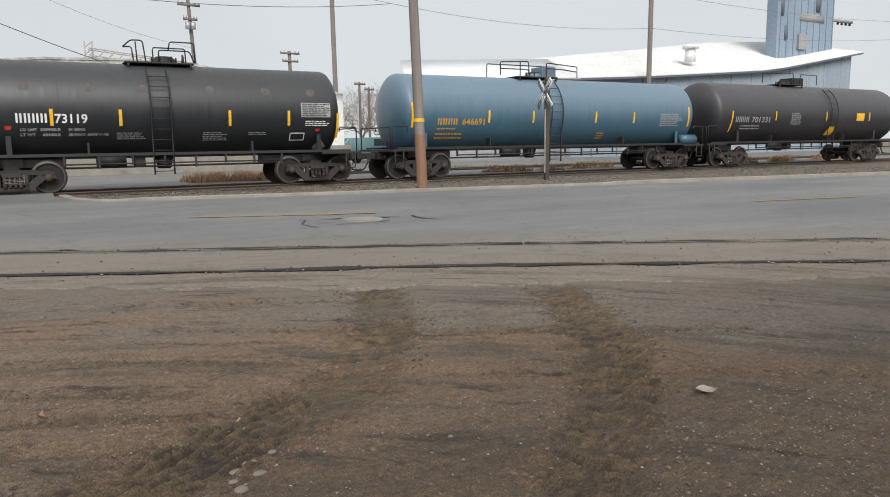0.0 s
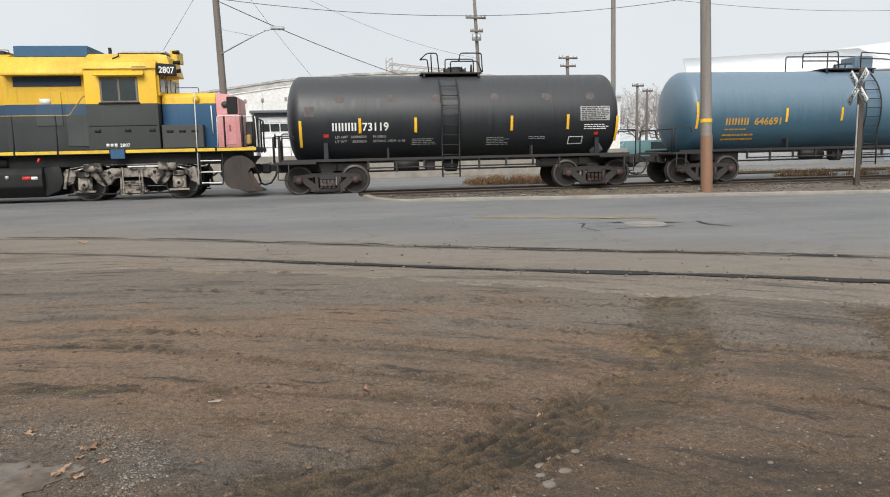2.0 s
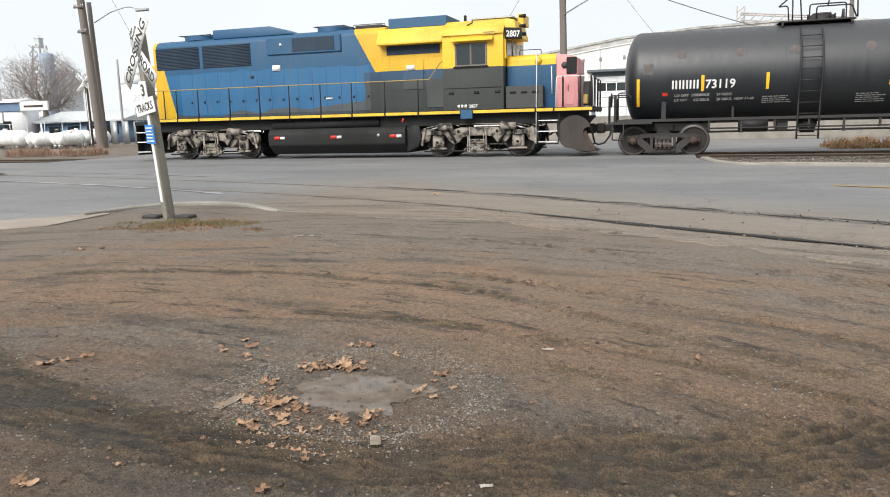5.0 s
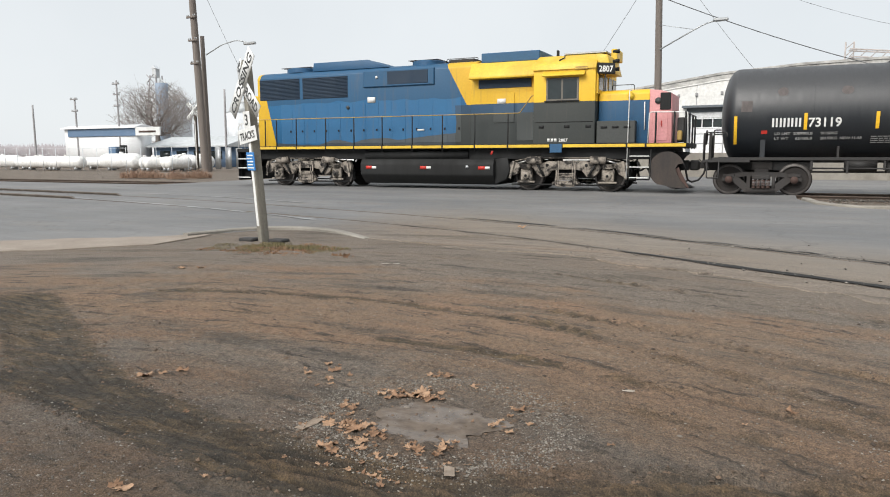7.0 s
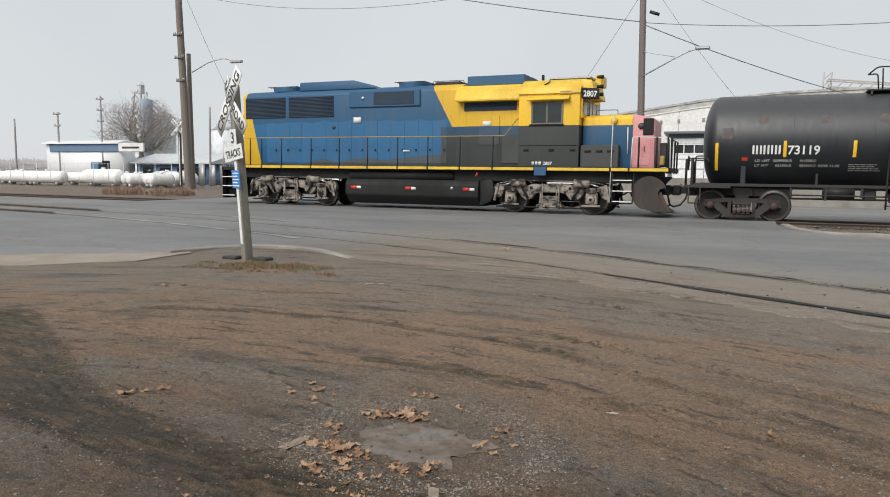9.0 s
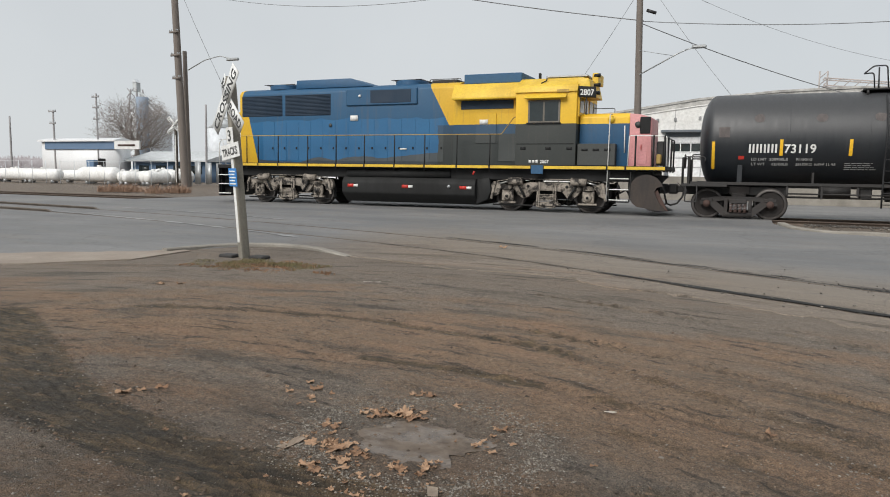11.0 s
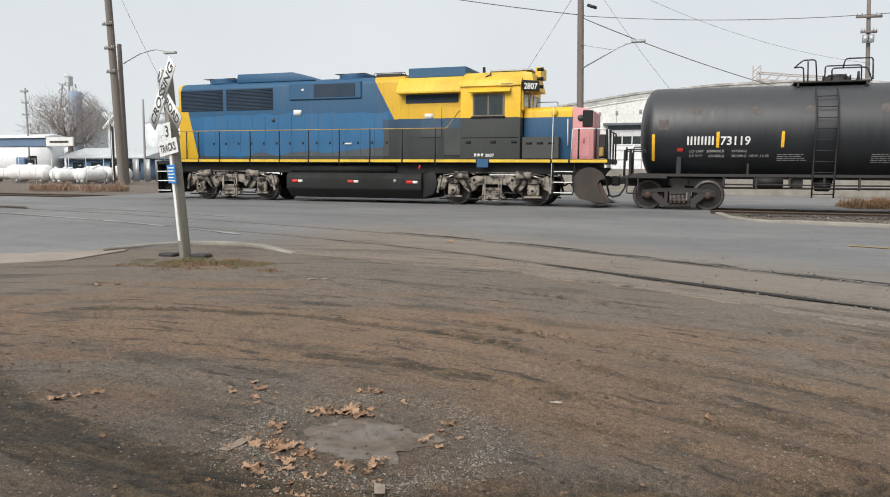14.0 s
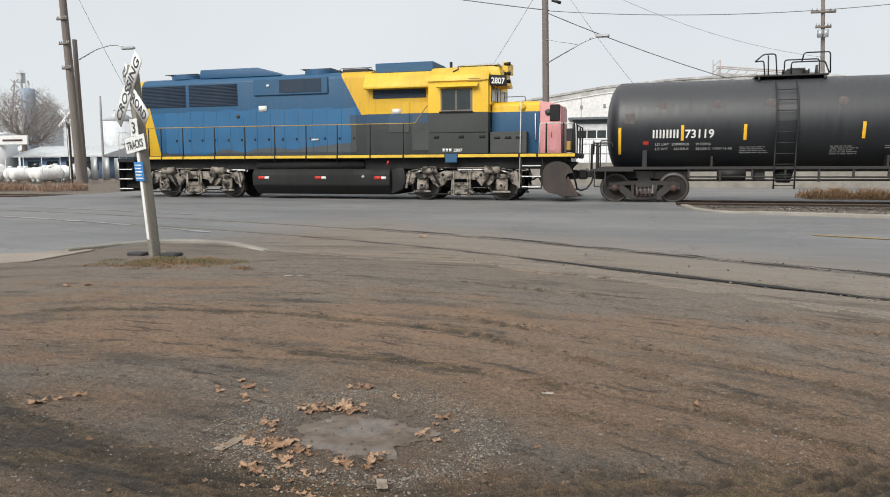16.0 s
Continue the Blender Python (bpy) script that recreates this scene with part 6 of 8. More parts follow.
        for a in (-1, 1):
            part("shock_absorber", rod(B(), (xc + a * 0.75, yo + s * 0.07, 0.62), (xc + a * 0.98, yo + s * 0.07, 1.02), 0.045, 0.035, 8), M["loco_black"], fr)
            part("foot_step", pipe(B(), rounded([(xc + a * 0.24, yo + s * 0.13, 1.15), (xc + a * 0.24, yo + s * 0.13, 0.30), (xc + a * 0.02, yo + s * 0.13, 0.30)], 0.04), 0.018), M["loco_truck"], fr)
            part("motor_lead", pipe(B(), [(xc + a * 0.9, TY + s * 0.6, 1.3), (xc + a * 1.0, TY + s * 0.75, 1.15), (xc + a * 0.95, TY + s * 0.7, 0.95)], 0.04), M["loco_black"], fr)
    return tr


for xc in (-16.62, -6.28):
    loco_truck(xc)
part("sand_pipe", pipe(B(), [(-4.35, TY - 1.0, 1.2), (-4.2, TY - 0.95, 0.8), (-4.35, TY - 0.85, 0.35)], 0.025), M["loco_black"], loco)
part("jumper_hose", pipe(B(), rounded([(-3.0, TY - 0.9, 1.5), (-2.6, TY - 0.9, 1.0), (-2.5, TY - 0.8, 0.55)], 0.1), 0.03), M["frame_black"], loco)

# snow plough: curved blade seen from its end
bm = B()
prev = None
for i in range(15):
    t = i / 14
    a = radians(-65 + 150 * t)
    row = []
    for s, sw in ((-1.42, 0.0), (0.0, 0.45), (1.42, 0.0)):
        for th in (0, 0.04):
            row.append(bm.verts.new((-2.75 - (0.50 + th) * math.cos(a) + sw, TY + s, 0.86 - (0.56 + th) * math.sin(a))))
    if prev:
        for q in (0, 2):
            bm.faces.new((prev[q], prev[q + 2], row[q + 2], row[q]))
            bm.faces.new((prev[q + 1], row[q + 1], row[q + 3], prev[q + 3]))
        bm.faces.new((prev[0], row[0], row[1], prev[1]))
        bm.faces.new((prev[4], prev[5], row[5], row[4]))
    prev = row
bmesh.ops.recalc_face_normals(bm, faces=bm.faces)
plough = part("snow_plough", bm, M["frame_black"], loco, "dark curved snow plough blade")
bm = B()
outer = [(-3.06 + 0.53 * math.cos(radians(a)), 0.88 + 0.54 * math.sin(radians(a))) for a in range(20, 251, 11)]
prism(bm, outer + [(-2.75, 0.31), (-2.46, 0.30), (-2.52, 0.42), (-2.62, 0.52), (-2.74, 0.72), (-2.80, 0.90), (-2.74, 1.02)], TY - 1.43, TY - 1.39)
part("plough_end", bm, M["plough_steel"], plough, "worn rounded blade end")
part("plough_scuff", prism(B(), [(-2.95, 0.75), (-2.75, 0.5), (-2.38, 0.29), (-2.55, 0.62), (-2.72, 0.95)], TY - 1.36, TY - 1.33), M["red_oxide"], plough, "rusty worn blade edge")
coupler(loco, -2.69, 1)
coupler(loco, -20.2, -1)


# ---------- poles, lamps and wires ----------
def pole(name, base, top_z, r0, r1, mat, label, lean=(0, 0), arms=(), group="utility poles"):
    """A tapered timber pole; arms: height, half length, direction."""
    x, y = base
    th = thing(name, (x, y, 0), label, "utility pole", group)
    bm = B()
    n = 6
    pts = [(x + lean[0] * i / n, y + lean[1] * i / n, -0.1 + (top_z + 0.1) * i / n) for i in range(n + 1)]
    rings = []
    for i, p in enumerate(pts):
        r = r0 + (r1 - r0) * i / n
        rings.append([bm.verts.new((p[0] + r * math.cos(2 * math.pi * k / 14), p[1] + r * math.sin(2 * math.pi * k / 14), p[2])) for k in range(14)])
    for a, b in zip(rings, rings[1:]):
        for k in range(14):
            bm.faces.new((a[k], a[(k + 1) % 14], b[(k + 1) % 14], b[k]))
    bm.faces.new(rings[-1])
    part("shaft", bm, M[mat], th)
    for z, hl, ang in arms:
        px_, py_ = x + lean[0] * z / top_z, y + lean[1] * z / top_z
        c, s = math.cos(radians(ang)), math.sin(radians(ang))
        m = Matrix.Translation((px_, py_ - r0 * 0.9, z)) @ Matrix.Rotation(radians(ang), 4, "Z")
        arm = part("crossarm", box(B(), -hl, hl, -0.06, 0.06, -0.07, 0.07, 0.0, m), M[mat], th)
        for k in (-0.92, -0.55, 0.55, 0.92):
            part("insulator", rod(B(), (px_ + c * hl * k, py_ - r0 * 0.9 + s * hl * k, z + 0.07), (px_ + c * hl * k, py_ - r0 * 0.9 + s * hl * k, z + 0.22), 0.045, 0.03, 8), M["galv"], arm)
    return th


p = pole("utility_pole", (9.92, 18.3), 9.5, 0.155, 0.115, "pole_grey", "grey timber pole with a reddish foot and yellow tag", (-0.32, 0))
part("foot_stain", rod(B(), (9.92, 18.3, 0.0), (9.865, 18.3, 1.65), 0.159, 0.153, 16, False), M["pole_red"], p, "reddish preserved foot")
part("yellow_tag", rod(B(), (9.85, 18.3, 2.0), (9.85, 18.3, 2.10), 0.156, 0.155, 16, False), M["yellow_dec"], p)
p = pole("utility_pole", (-4.85, 33.0), 12.0, 0.17, 0.13, "pole_wood", "brown timber pole with a street lamp on a long arm", (-0.25, 0), [(9.6, 0.5, 20)])
part("lamp_arm", pipe(B(), rounded([(-4.9, 32.85, 5.85), (-3.2, 32.85, 6.75), (-2.75, 32.85, 6.9), (-2.4, 32.85, 6.92)], 0.25), 0.03), M["galv"], p)
part("lamp_brace", rod(B(), (-4.95, 32.85, 6.9), (-3.5, 32.85, 6.6), 0.012), M["galv"], p)
part("lamp_head", box(B(), -2.75, -2.15, 32.73, 32.97, 6.86, 7.0, 0.04), M["galv"], p, "pale street lamp head")
part("splice_box", rod(B(), (-4.7, 32.8, 8.6), (-4.3, 32.8, 8.45), 0.07, seg=8), M["frame_black"], p)
pole("utility_pole", (17.75, 45.0), 16, 0.17, 0.13, "pole_grey", "tall grey timber pole", (-0.12, 0))
pole("utility_pole", (49.0, 48.0), 18, 0.24, 0.20, "pole_grey", "tall grey timber pole", (0.1, 0))
p = pole("utility_pole", (10.15, 50.0), 12.0, 0.15, 0.11, "pole_wood", "timber pole with crossarms and transformer cans", (-0.55, 0), [(10.55, 0.72, 8), (9.65, 0.45, 8)])
for dx in (-0.28, 0.05):
    part("transformer", rod(B(), (9.78 + dx, 49.7, 9.0), (9.78 + dx, 49.7, 9.45), 0.16, seg=12), M["galv"], p)
pole("utility_pole", (19.6, 60.0), 9.3, 0.17, 0.14, "pole_wood", "short timber pole with two crossarms", (-0.1, 0), [(9.1, 0.85, 5), (8.45, 0.7, 5)])
pole("utility_pole", (25.8, 60.0), 6.95, 0.13, 0.1, "pole_wood", "thin far timber pole with crossarm", (0, 0), [(6.75, 0.55, 8)])
pole("utility_pole", (26.7, 60.0), 6.5, 0.13, 0.1, "pole_wood", "thin far timber pole with crossarm", (0, 0), [(6.3, 0.5, 8)])
p = pole("utility_pole", (-42.3, 44.7), 17.0, 0.32, 0.25, "pole_wood", "leaning weathered timber pole with short pegs", (-0.75, 0), [(12.2, 0.45, 0), (10.4, 0.45, 0), (8.6, 0.4, 0)])
p = pole("utility_pole", (-42.75, 45.6), 10.9, 0.22, 0.17, "pole_wood", "timber pole with a curved street lamp arm", (-0.15, 0))
part("lamp_arm", pipe(B(), rounded([(-42.0, 45.0, 9.3), (-40.3, 45.0, 10.0), (-38.8, 45.0, 10.25), (-37.6, 45.0, 9.95)], 0.4), 0.045), M["galv"], p)
part("lamp_head", box(B(), -38.1, -37.0, 44.85, 45.15, 9.82, 10.02, 0.05), M["galv"], p)
pole("utility_pole", (-53.8, 60.0), 8.25, 0.13, 0.10, "hazed_wood", "dark far timber pole", (0.1, 0))
pole("utility_pole", (-84.5, 60.0), 7.6, 0.13, 0.10, "hazed_wood", "pale far timber pole")
pole("utility_pole", (-76.7, 60.0), 8.2, 0.13, 0.10, "hazed_wood", "pale far pole with side pegs", (-0.15, 0), [(8.0, 0.6, 0), (6.6, 0.5, 0)])
pole("utility_pole", (-69.6, 60.0), 9.9, 0.12, 0.09, "hazed_wood", "pale far pole with side pegs", (-0.1, 0), [(9.5, 0.55, 0), (8.3, 0.5, 0), (7.0, 0.5, 0)])


def wire(a, b, sag, r=0.018, label="black overhead cable between poles"):
    a, b = Vector(a), Vector(b)
    pts = [a.lerp(b, i / 20) - Vector((0, 0, sag * 4 * (i / 20) * (1 - i / 20))) for i in range(21)]
    ob = part("overhead_cable", pipe(B(), pts, r * 0.72, 6), M["wire"])
    return tagged(ob, label, "cable", "overhead cables")


LP = (-5.05, 33.0)
wire((-42.9, 44.7, 15.6), (-17.4, 40, 11.8), 0.9, 0.02)
wire((-17.4, 40, 11.8), (-12, 39, 11.9), 0.05, 0.02)
wire((-18.0, 33, 10.9), (LP[0] + 0.2, LP[1], 8.2), 0.12, 0.028)
wire((LP[0], LP[1], 8.2), (17.5, 36.0, 8.9), 0.75, 0.02)
wire((LP[0] + 0.1, LP[1], 8.1), (8.5, 44, 4.7), 0.35, 0.026)
wire((-5.6, 42, 11.6), (-1.2, 42, 5.6), 0.15, 0.014)
wire((-3.6, 42, 11.2), (9.9, 49.9, 7.8), 0.6, 0.012)
wire((LP[0] - 0.1, LP[1], 9.4), (-8.3, 33.6, 4.9), 0.05, 0.014)
wire((17.6, 45, 11.3), (49.05, 48, 11.4), 0.85, 0.02)
wire((49.05, 48, 11.4), (110, 52, 15.2), 1.0, 0.02)
wire((49.05, 46, 13.9), (110, 52, 16.8), 0.8, 0.02)
wire((-42.9, 44.7, 16.5), (-39.0, 47.5, 5.5), 0.3, 0.02)


# ---------- crossing signs ----------
def crossbuck(base, ang, label, size=1.0, lean=(0, 0), near=True, height=2.75, bend=0.0, drop=0.35):
    """Timber post with two crossed white blades. ang: the way the face looks."""
    x, y = base
    th = thing("crossing_sign", (x, y, 0), label, "crossing sign", "crossing signs")
    q = Matrix.Translation((x, y, 0)) @ Matrix.Shear("XY", 4, (0, 0)) @ Matrix.Rotation(radians(ang), 4, "Z")
    sh = Matrix.Identity(4)
    sh[0][2], sh[1][2] = lean
    q = Matrix.Translation((x, y, 0)) @ sh @ Matrix.Rotation(radians(ang), 4, "Z")
    # local: x to the right on the face, -y out of the face

    def put(name, bm, mat, label_="", parent=th):
        for v in bm.verts:
            v.co = q @ v.co
        return part(name, bm, mat, parent, label_)

    hw = 0.068 * size
    put("post", prism(B(), [(-hw, -0.1), (-hw, height - 0.08), (0, height + 0.02), (hw, height - 0.10), (hw, -0.1)], -hw, hw, 0.012), M["post_wood"] if near else M["tie_wood"])
    put("strip", box(B(), -0.035, 0.035, -hw - 0.008, -hw + 0.002, 0.25, height - 1.15, 0.003), M["sign_white"], "white reflective strip")
    zc = height - drop
    bl, bw = 0.62 * size, 0.115 * size
    for k, (a, words) in enumerate(((46, ("CROSSING",)), (-46, ("RAIL", "ROAD")))):
        rot = Matrix.Translation((0, -hw - 0.02 - 0.018 * (1 - k), zc)) @ Matrix.Rotation(radians(-a), 4, "Y")
        bm = box(box(B(), -bl, 0, -0.006, 0.006, -bw, bw), 0, bl, -0.006, 0.006, -bw, bw)
        for v in bm.verts:
            if k == 1 and bend and v.co.x < 0:
                v.co.y += -v.co.x * bend
                v.co.x *= 0.8
            v.co = rot @ v.co
        blade = put("blade", bm, M["sign_white"], "white sign blade")
        spans = [(-bl * 0.92, bl * 1.84)] if len(words) == 1 else [(-bl * 0.95, bl * 0.72), (bl * 0.22, bl * 0.72)]
        for w_, (x0, wd) in zip(words, spans):
            bm = letters(w_, bw * 1.25, wd)
            for v in bm.verts:
                px_ = v.co.x + x0
                fold = bend if k == 1 and px_ < 0 else 0
                v.co = rot @ Vector((px_ * (0.8 if fold else 1), -0.010 - px_ * fold, v.co.y - bw * 0.62))
            put("lettering", bm, M["sign_black"], "black letters", blade)
    return th, put, hw


th, put, hw = crossbuck((-7.30, 8.90), -24, "weathered leaning railroad crossing sign on a grey timber post", 1.0, (-0.080, 0.0), True, 2.80, 0.22)
bm = box(B(), -0.11, 0.11, -hw - 0.02, -hw - 0.008, 1.78, 2.03, 0.004)
pl_ = put("number_plate", bm, M["sign_white"])
bm = letters("3", 0.17, 0.10)
for v in bm.verts:
    v.co = Vector((v.co.x - 0.05, -hw - 0.024, v.co.y + 1.82))
put("lettering", bm, M["sign_black"], "black number", pl_)
tilt = Matrix.Translation((0, 0, 1.66)) @ Matrix.Rotation(radians(-7), 4, "Y") @ Matrix.Translation((0, 0, -1.66))
bm = box(B(), -0.30, 0.30, -hw - 0.032, -hw - 0.020, 1.55, 1.775, 0.004, tilt)
pl_ = put("tracks_plate", bm, M["sign_white"])
bm = letters("TRACKS", 0.12, 0.50)
for v in bm.verts:
    v.co = tilt @ Vector((v.co.x - 0.25, -hw - 0.036, v.co.y + 1.60))
put("lettering", bm, M["sign_black"], "black letters", pl_)
bm = box(B(), -0.13, 0.13, -hw - 0.022, -hw - 0.010, 1.12, 1.40, 0.004)
pl_ = put("blue_plate", bm, M["sign_blue"], "small blue notice")
for k in range(5):
    bm = box(B(), -0.10, 0.10 - 0.03 * (k % 2), -hw - 0.026, -hw - 0.021, 1.34 - k * 0.048, 1.362 - k * 0.048)
    put("notice_line", bm, M["sign_white"], "", pl_)
for dx, dy in ((-0.26, -0.02), (0.28, 0.03)):
    st = part("rubber_block", box(B(), -7.32 + dx - 0.14, -7.32 + dx + 0.14, 8.92 + dy - 0.12, 8.92 + dy + 0.1, -0.02, 0.05, 0.02), M["frame_black"])
    tagged(st, "dark block of broken asphalt beside the sign post", "rubble", "rubble round the post")
crossbuck((16.7, 21.2), -97, "white crossing sign on a dark timber post", 1.1, (0, 0), False, 3.74, 0.0, 0.6)
th, put, hw = crossbuck((-45.0, 46.6), 8, "far white crossing sign on a thin post", 1.5, (0, 0), False, 5.4)


# ---------- buildings ----------
def wall_panel(name, bm, mat, parent, label=""):
    return part(name, bm, mat, parent, label, True)


# white painted hall with a low arched front and a loading dock
hall = thing("painted_hall", (4, 42, 0), "white painted masonry hall with a low arched parapet", "building")
top_line = [(-14.5, 4.0), (-11, 4.45), (-8.4, 4.79), (-5.5, 5.2), (-3.0, 5.55), (0.9, 5.85), (4.5, 5.95), (8, 5.85), (13, 5.2), (17, 4.4)]
poly = [(-14.5, 0.0)] + top_line + [(17, 0.0)]
wall = wall_panel("front_wall", prism(B(), poly, 42.0, 42.35), M["white_wall"], hall)
bm = B()
cop = [(x, z) for x, z in top_line]
prism(bm, [(x, z + 0.02) for x, z in cop] + [(x, z + 0.14) for x, z in cop[::-1]], 41.92, 42.42)
part("coping", bm, M["peeling"], hall, "grey crumbling coping")
bm = B()
prism(bm, [(x, z - 0.24) for x, z in cop] + [(x, z + 0.02) for x, z in cop[::-1]], 41.97, 42.0)
part("peeled_band", bm, M["peeling"], hall, "peeling dark band under the coping")
bm = B()
prism(bm, [(x, z - 0.30) for x, z in cop] + [(x, z - 0.24) for x, z in cop[::-1]], 41.95, 42.0)
part("string_course", bm, M["white_wall"], hall)
part("roof", prism(B(), [(x, z - 0.25) for x, z in cop] + [(17, 3.9), (-14.5, 3.5)], 42.35, 62), M["hazed_grey"], hall)
part("side_wall", box(B(), -14.5, -14.2, 42.35, 62, 0, 3.9), M["white_wall"], hall)
dock = part("dock", box(B(), -9.5, 16.5, 39.6, 42.0, 0.0, 1.38, 0.02), M["concrete"], hall, "concrete loading dock")
for i in range(9):
    x = -4.4 + i * 0.9
    part("dock_rail_post", rod(B(), (x, 39.7, 1.38), (x, 39.7, 2.35), 0.02, seg=6), M["galv"], dock)
for z in (1.85, 2.35):
    part("dock_rail", rod(B(), (-4.4, 39.7, z), (2.8, 39.7, z), 0.02, seg=6), M["galv"], dock)
gd = part("garage_door", box(B(), -4.45, -2.2, 41.96, 42.0, 1.38, 3.58, 0.01), M["white_metal"], hall, "white sectional door with a window band")
for k in range(4):
    part("door_pane", box(B(), -4.38 + k * 0.55, -3.88 + k * 0.55, 41.945, 41.962, 2.78, 3.22, 0.004), M["dark_glass"], gd)
for z in (1.9, 2.45, 2.7, 3.28):
    part("door_joint", box(B(), -4.44, -2.21, 41.952, 41.962, z, z + 0.015), M["grey_dec"], gd)
part("door_frame", prism(B(), [(-4.68, 1.38), (-4.68, 3.84), (-1.98, 3.84), (-1.98, 1.38), (-2.2, 1.38), (-2.2, 3.60), (-4.45, 3.60), (-4.45, 1.38)], 41.9, 42.02), M["dark_trim"], hall, "slate grey door frame")
part("frame_hood", box(B(), -4.9, -1.8, 41.5, 42.0, 3.82, 3.95, 0.01), M["dark_trim"], hall)
for x, z in ((-5.15, 4.5), (-4.2, 4.55), (-2.9, 4.6), (-1.2, 4.75), (0.6, 4.8)):
    part("wall_anchor", box(B(), x - 0.07, x + 0.07, 41.93, 42.0, z - 0.1, z + 0.1, 0.02), M["grey_dec"], hall)
for i in range(9):
    x = -13 + i * 2.2
    part("wall_joint", box(B(), x - 0.012, x + 0.012, 41.992, 42.0, 1.4, interp(x, top_line) - 0.3), M["grey_dec"], hall)
part("meter_box", box(B(), -1.3, -0.8, 41.85, 42.0, 1.9, 2.6, 0.02), M["galv"], hall)
# rooftop conveyor of rusty lattice, its rust paled to paint in haze
cv = thing("roof_conveyor", (4.5, 46, 6), "rusty lattice conveyor over the hall's roof", "conveyor")
for yy in (45.6, 46.4):
    for za, zb in ((6.6, 6.15), (7.0, 6.55)):
        part("chord", rod(B(), (3.3, yy, za), (9.2, yy, zb - 0.2), 0.04, seg=6), M["hazed_rust"], cv)
for i in range(12):
    x = 3.3 + i * 0.5
    part("lattice", rod(B(), (x, 45.6, 6.6 - (x - 3.3) * 0.11), (x + 0.35, 45.6, 7.0 - (x - 2.9) * 0.11), 0.025, seg=5), M["hazed_rust"], cv)
for dx in (-0.2, 0.2):
    part("mast", rod(B(), (3.3 + dx, 45.8, 5.4), (3.3 + dx, 45.8, 7.4), 0.04, seg=6), M["hazed_rust"], cv)
for k in range(5):
    part("lattice", rod(B(), (3.1, 45.8, 5.5 + k * 0.38), (3.5, 45.8, 5.85 + k * 0.38), 0.025, seg=5), M["hazed_rust"], cv)
part("support", box(B(), 8.9, 9.1, 45.8, 46.2, 4.5, 6.2), M["hazed_rust"], cv)

# long shed with a snowy-white metal roof, and the blue tower over it
shed = thing("warehouse", (62, 50, 0), "long blue-grey warehouse with a white weathered roof", "building")
front = [(28.5, 0), (28.5, 6.3), (40.3, 6.75), (51.2, 7.35), (60, 7.95), (67.0, 8.45), (70.5, 8.9), (83.2, 10.95), (83.2, 0)]
wall_panel("front_wall", prism(B(), front, 50.0, 50.4), M["shed_blue"], shed)
bm = B()
edge = [(39.5, 6.7), (51.2, 7.35), (60, 7.95), (67.0, 8.45), (70.5, 8.9), (84.2, 11.1)]
ridge = [(38.0, 8.9), (51.0, 10.4), (60, 11.4), (67.0, 12.3), (70.5, 12.7), (84.2, 13.6)]
for th_ in (0.0,):
    lo = [bm.verts.new((x, 49.3, z)) for x, z in edge]
    hi = [bm.verts.new((x, 60.0, z)) for x, z in ridge]
    lo2 = [bm.verts.new((x, 49.3, z + 0.16)) for x, z in edge]
    hi2 = [bm.verts.new((x, 60.0, z + 0.16)) for x, z in ridge]
    for k in range(len(edge) - 1):
        bm.faces.new((lo[k], lo[k + 1], hi[k + 1], hi[k]))
        bm.faces.new((lo2[k], hi2[k], hi2[k + 1], lo2[k + 1]))
        bm.faces.new((lo[k], lo2[k], lo2[k + 1], lo[k + 1]))
part("roof", bm, M["roof_white"], shed, "white weathered metal roof")
bm = B()
prism(bm, [(x, z - 0.12) for x, z in edge] + [(x, z + 0.05) for x, z in edge[::-1]], 49.22, 49.3)
part("eave_trim", bm, M["dark_trim"], shed)
for i in range(14):
    x = 41 + i * 3.1
    part("wall_rib", box(B(), x - 0.04, x + 0.04, 49.95, 50.0, 0.1, interp(x, front[1:-1]) - 0.2), M["shed_blue"], shed)
v = part("roof_vent", rod(B(), (58.8, 52, 9.3), (58.8, 52, 10.6), 0.55, seg=16), M["white_metal"], shed)
part("vent_cap", rod(B(), (58.8, 52, 10.6), (58.8, 52, 10.95), 0.85, 0.75, 16), M["white_metal"], v)
bright = thing("bright_roof_shed", (33, 44, 0), "low shed with a bright white metal roof", "building")
part("wall", box(B(), 23.2, 37.5, 45.0, 45.3, 0, 6.2), M["white_metal"], bright)
bm = B()
a0, a1, b0, b1 = (22.6, 44.6, 6.0), (38.2, 44.6, 6.45), (26.0, 52.0, 8.0), (40.6, 52.0, 8.75)
vs_ = [bm.verts.new(p_) for p_ in (a0, a1, b1, b0)] + [bm.verts.new((p_[0], p_[1], p_[2] - 0.15)) for p_ in (a0, a1, b1, b0)]
for f_ in ((0, 1, 2, 3), (7, 6, 5, 4), (0, 4, 5, 1), (1, 5, 6, 2), (2, 6, 7, 3), (3, 7, 4, 0)):
    bm.faces.new([vs_[k] for k in f_])
part("roof", bm, M["white_metal"], bright, "bright white metal roof")
tower = thing("elevator_tower", (75, 54, 0), "tall blue-grey sheet-clad elevator tower", "tower")
part("tower_body", box(B(), 73.0, 83.3, 52.5, 53.9, 9.5, 30, 0.02), M["silo_blue"], tower)
for i in range(9):
    part("tower_rib", box(B(), 73.5 + i * 1.2 - 0.03, 73.5 + i * 1.2 + 0.03, 52.46, 52.5, 10, 30), M["silo_blue"], tower)
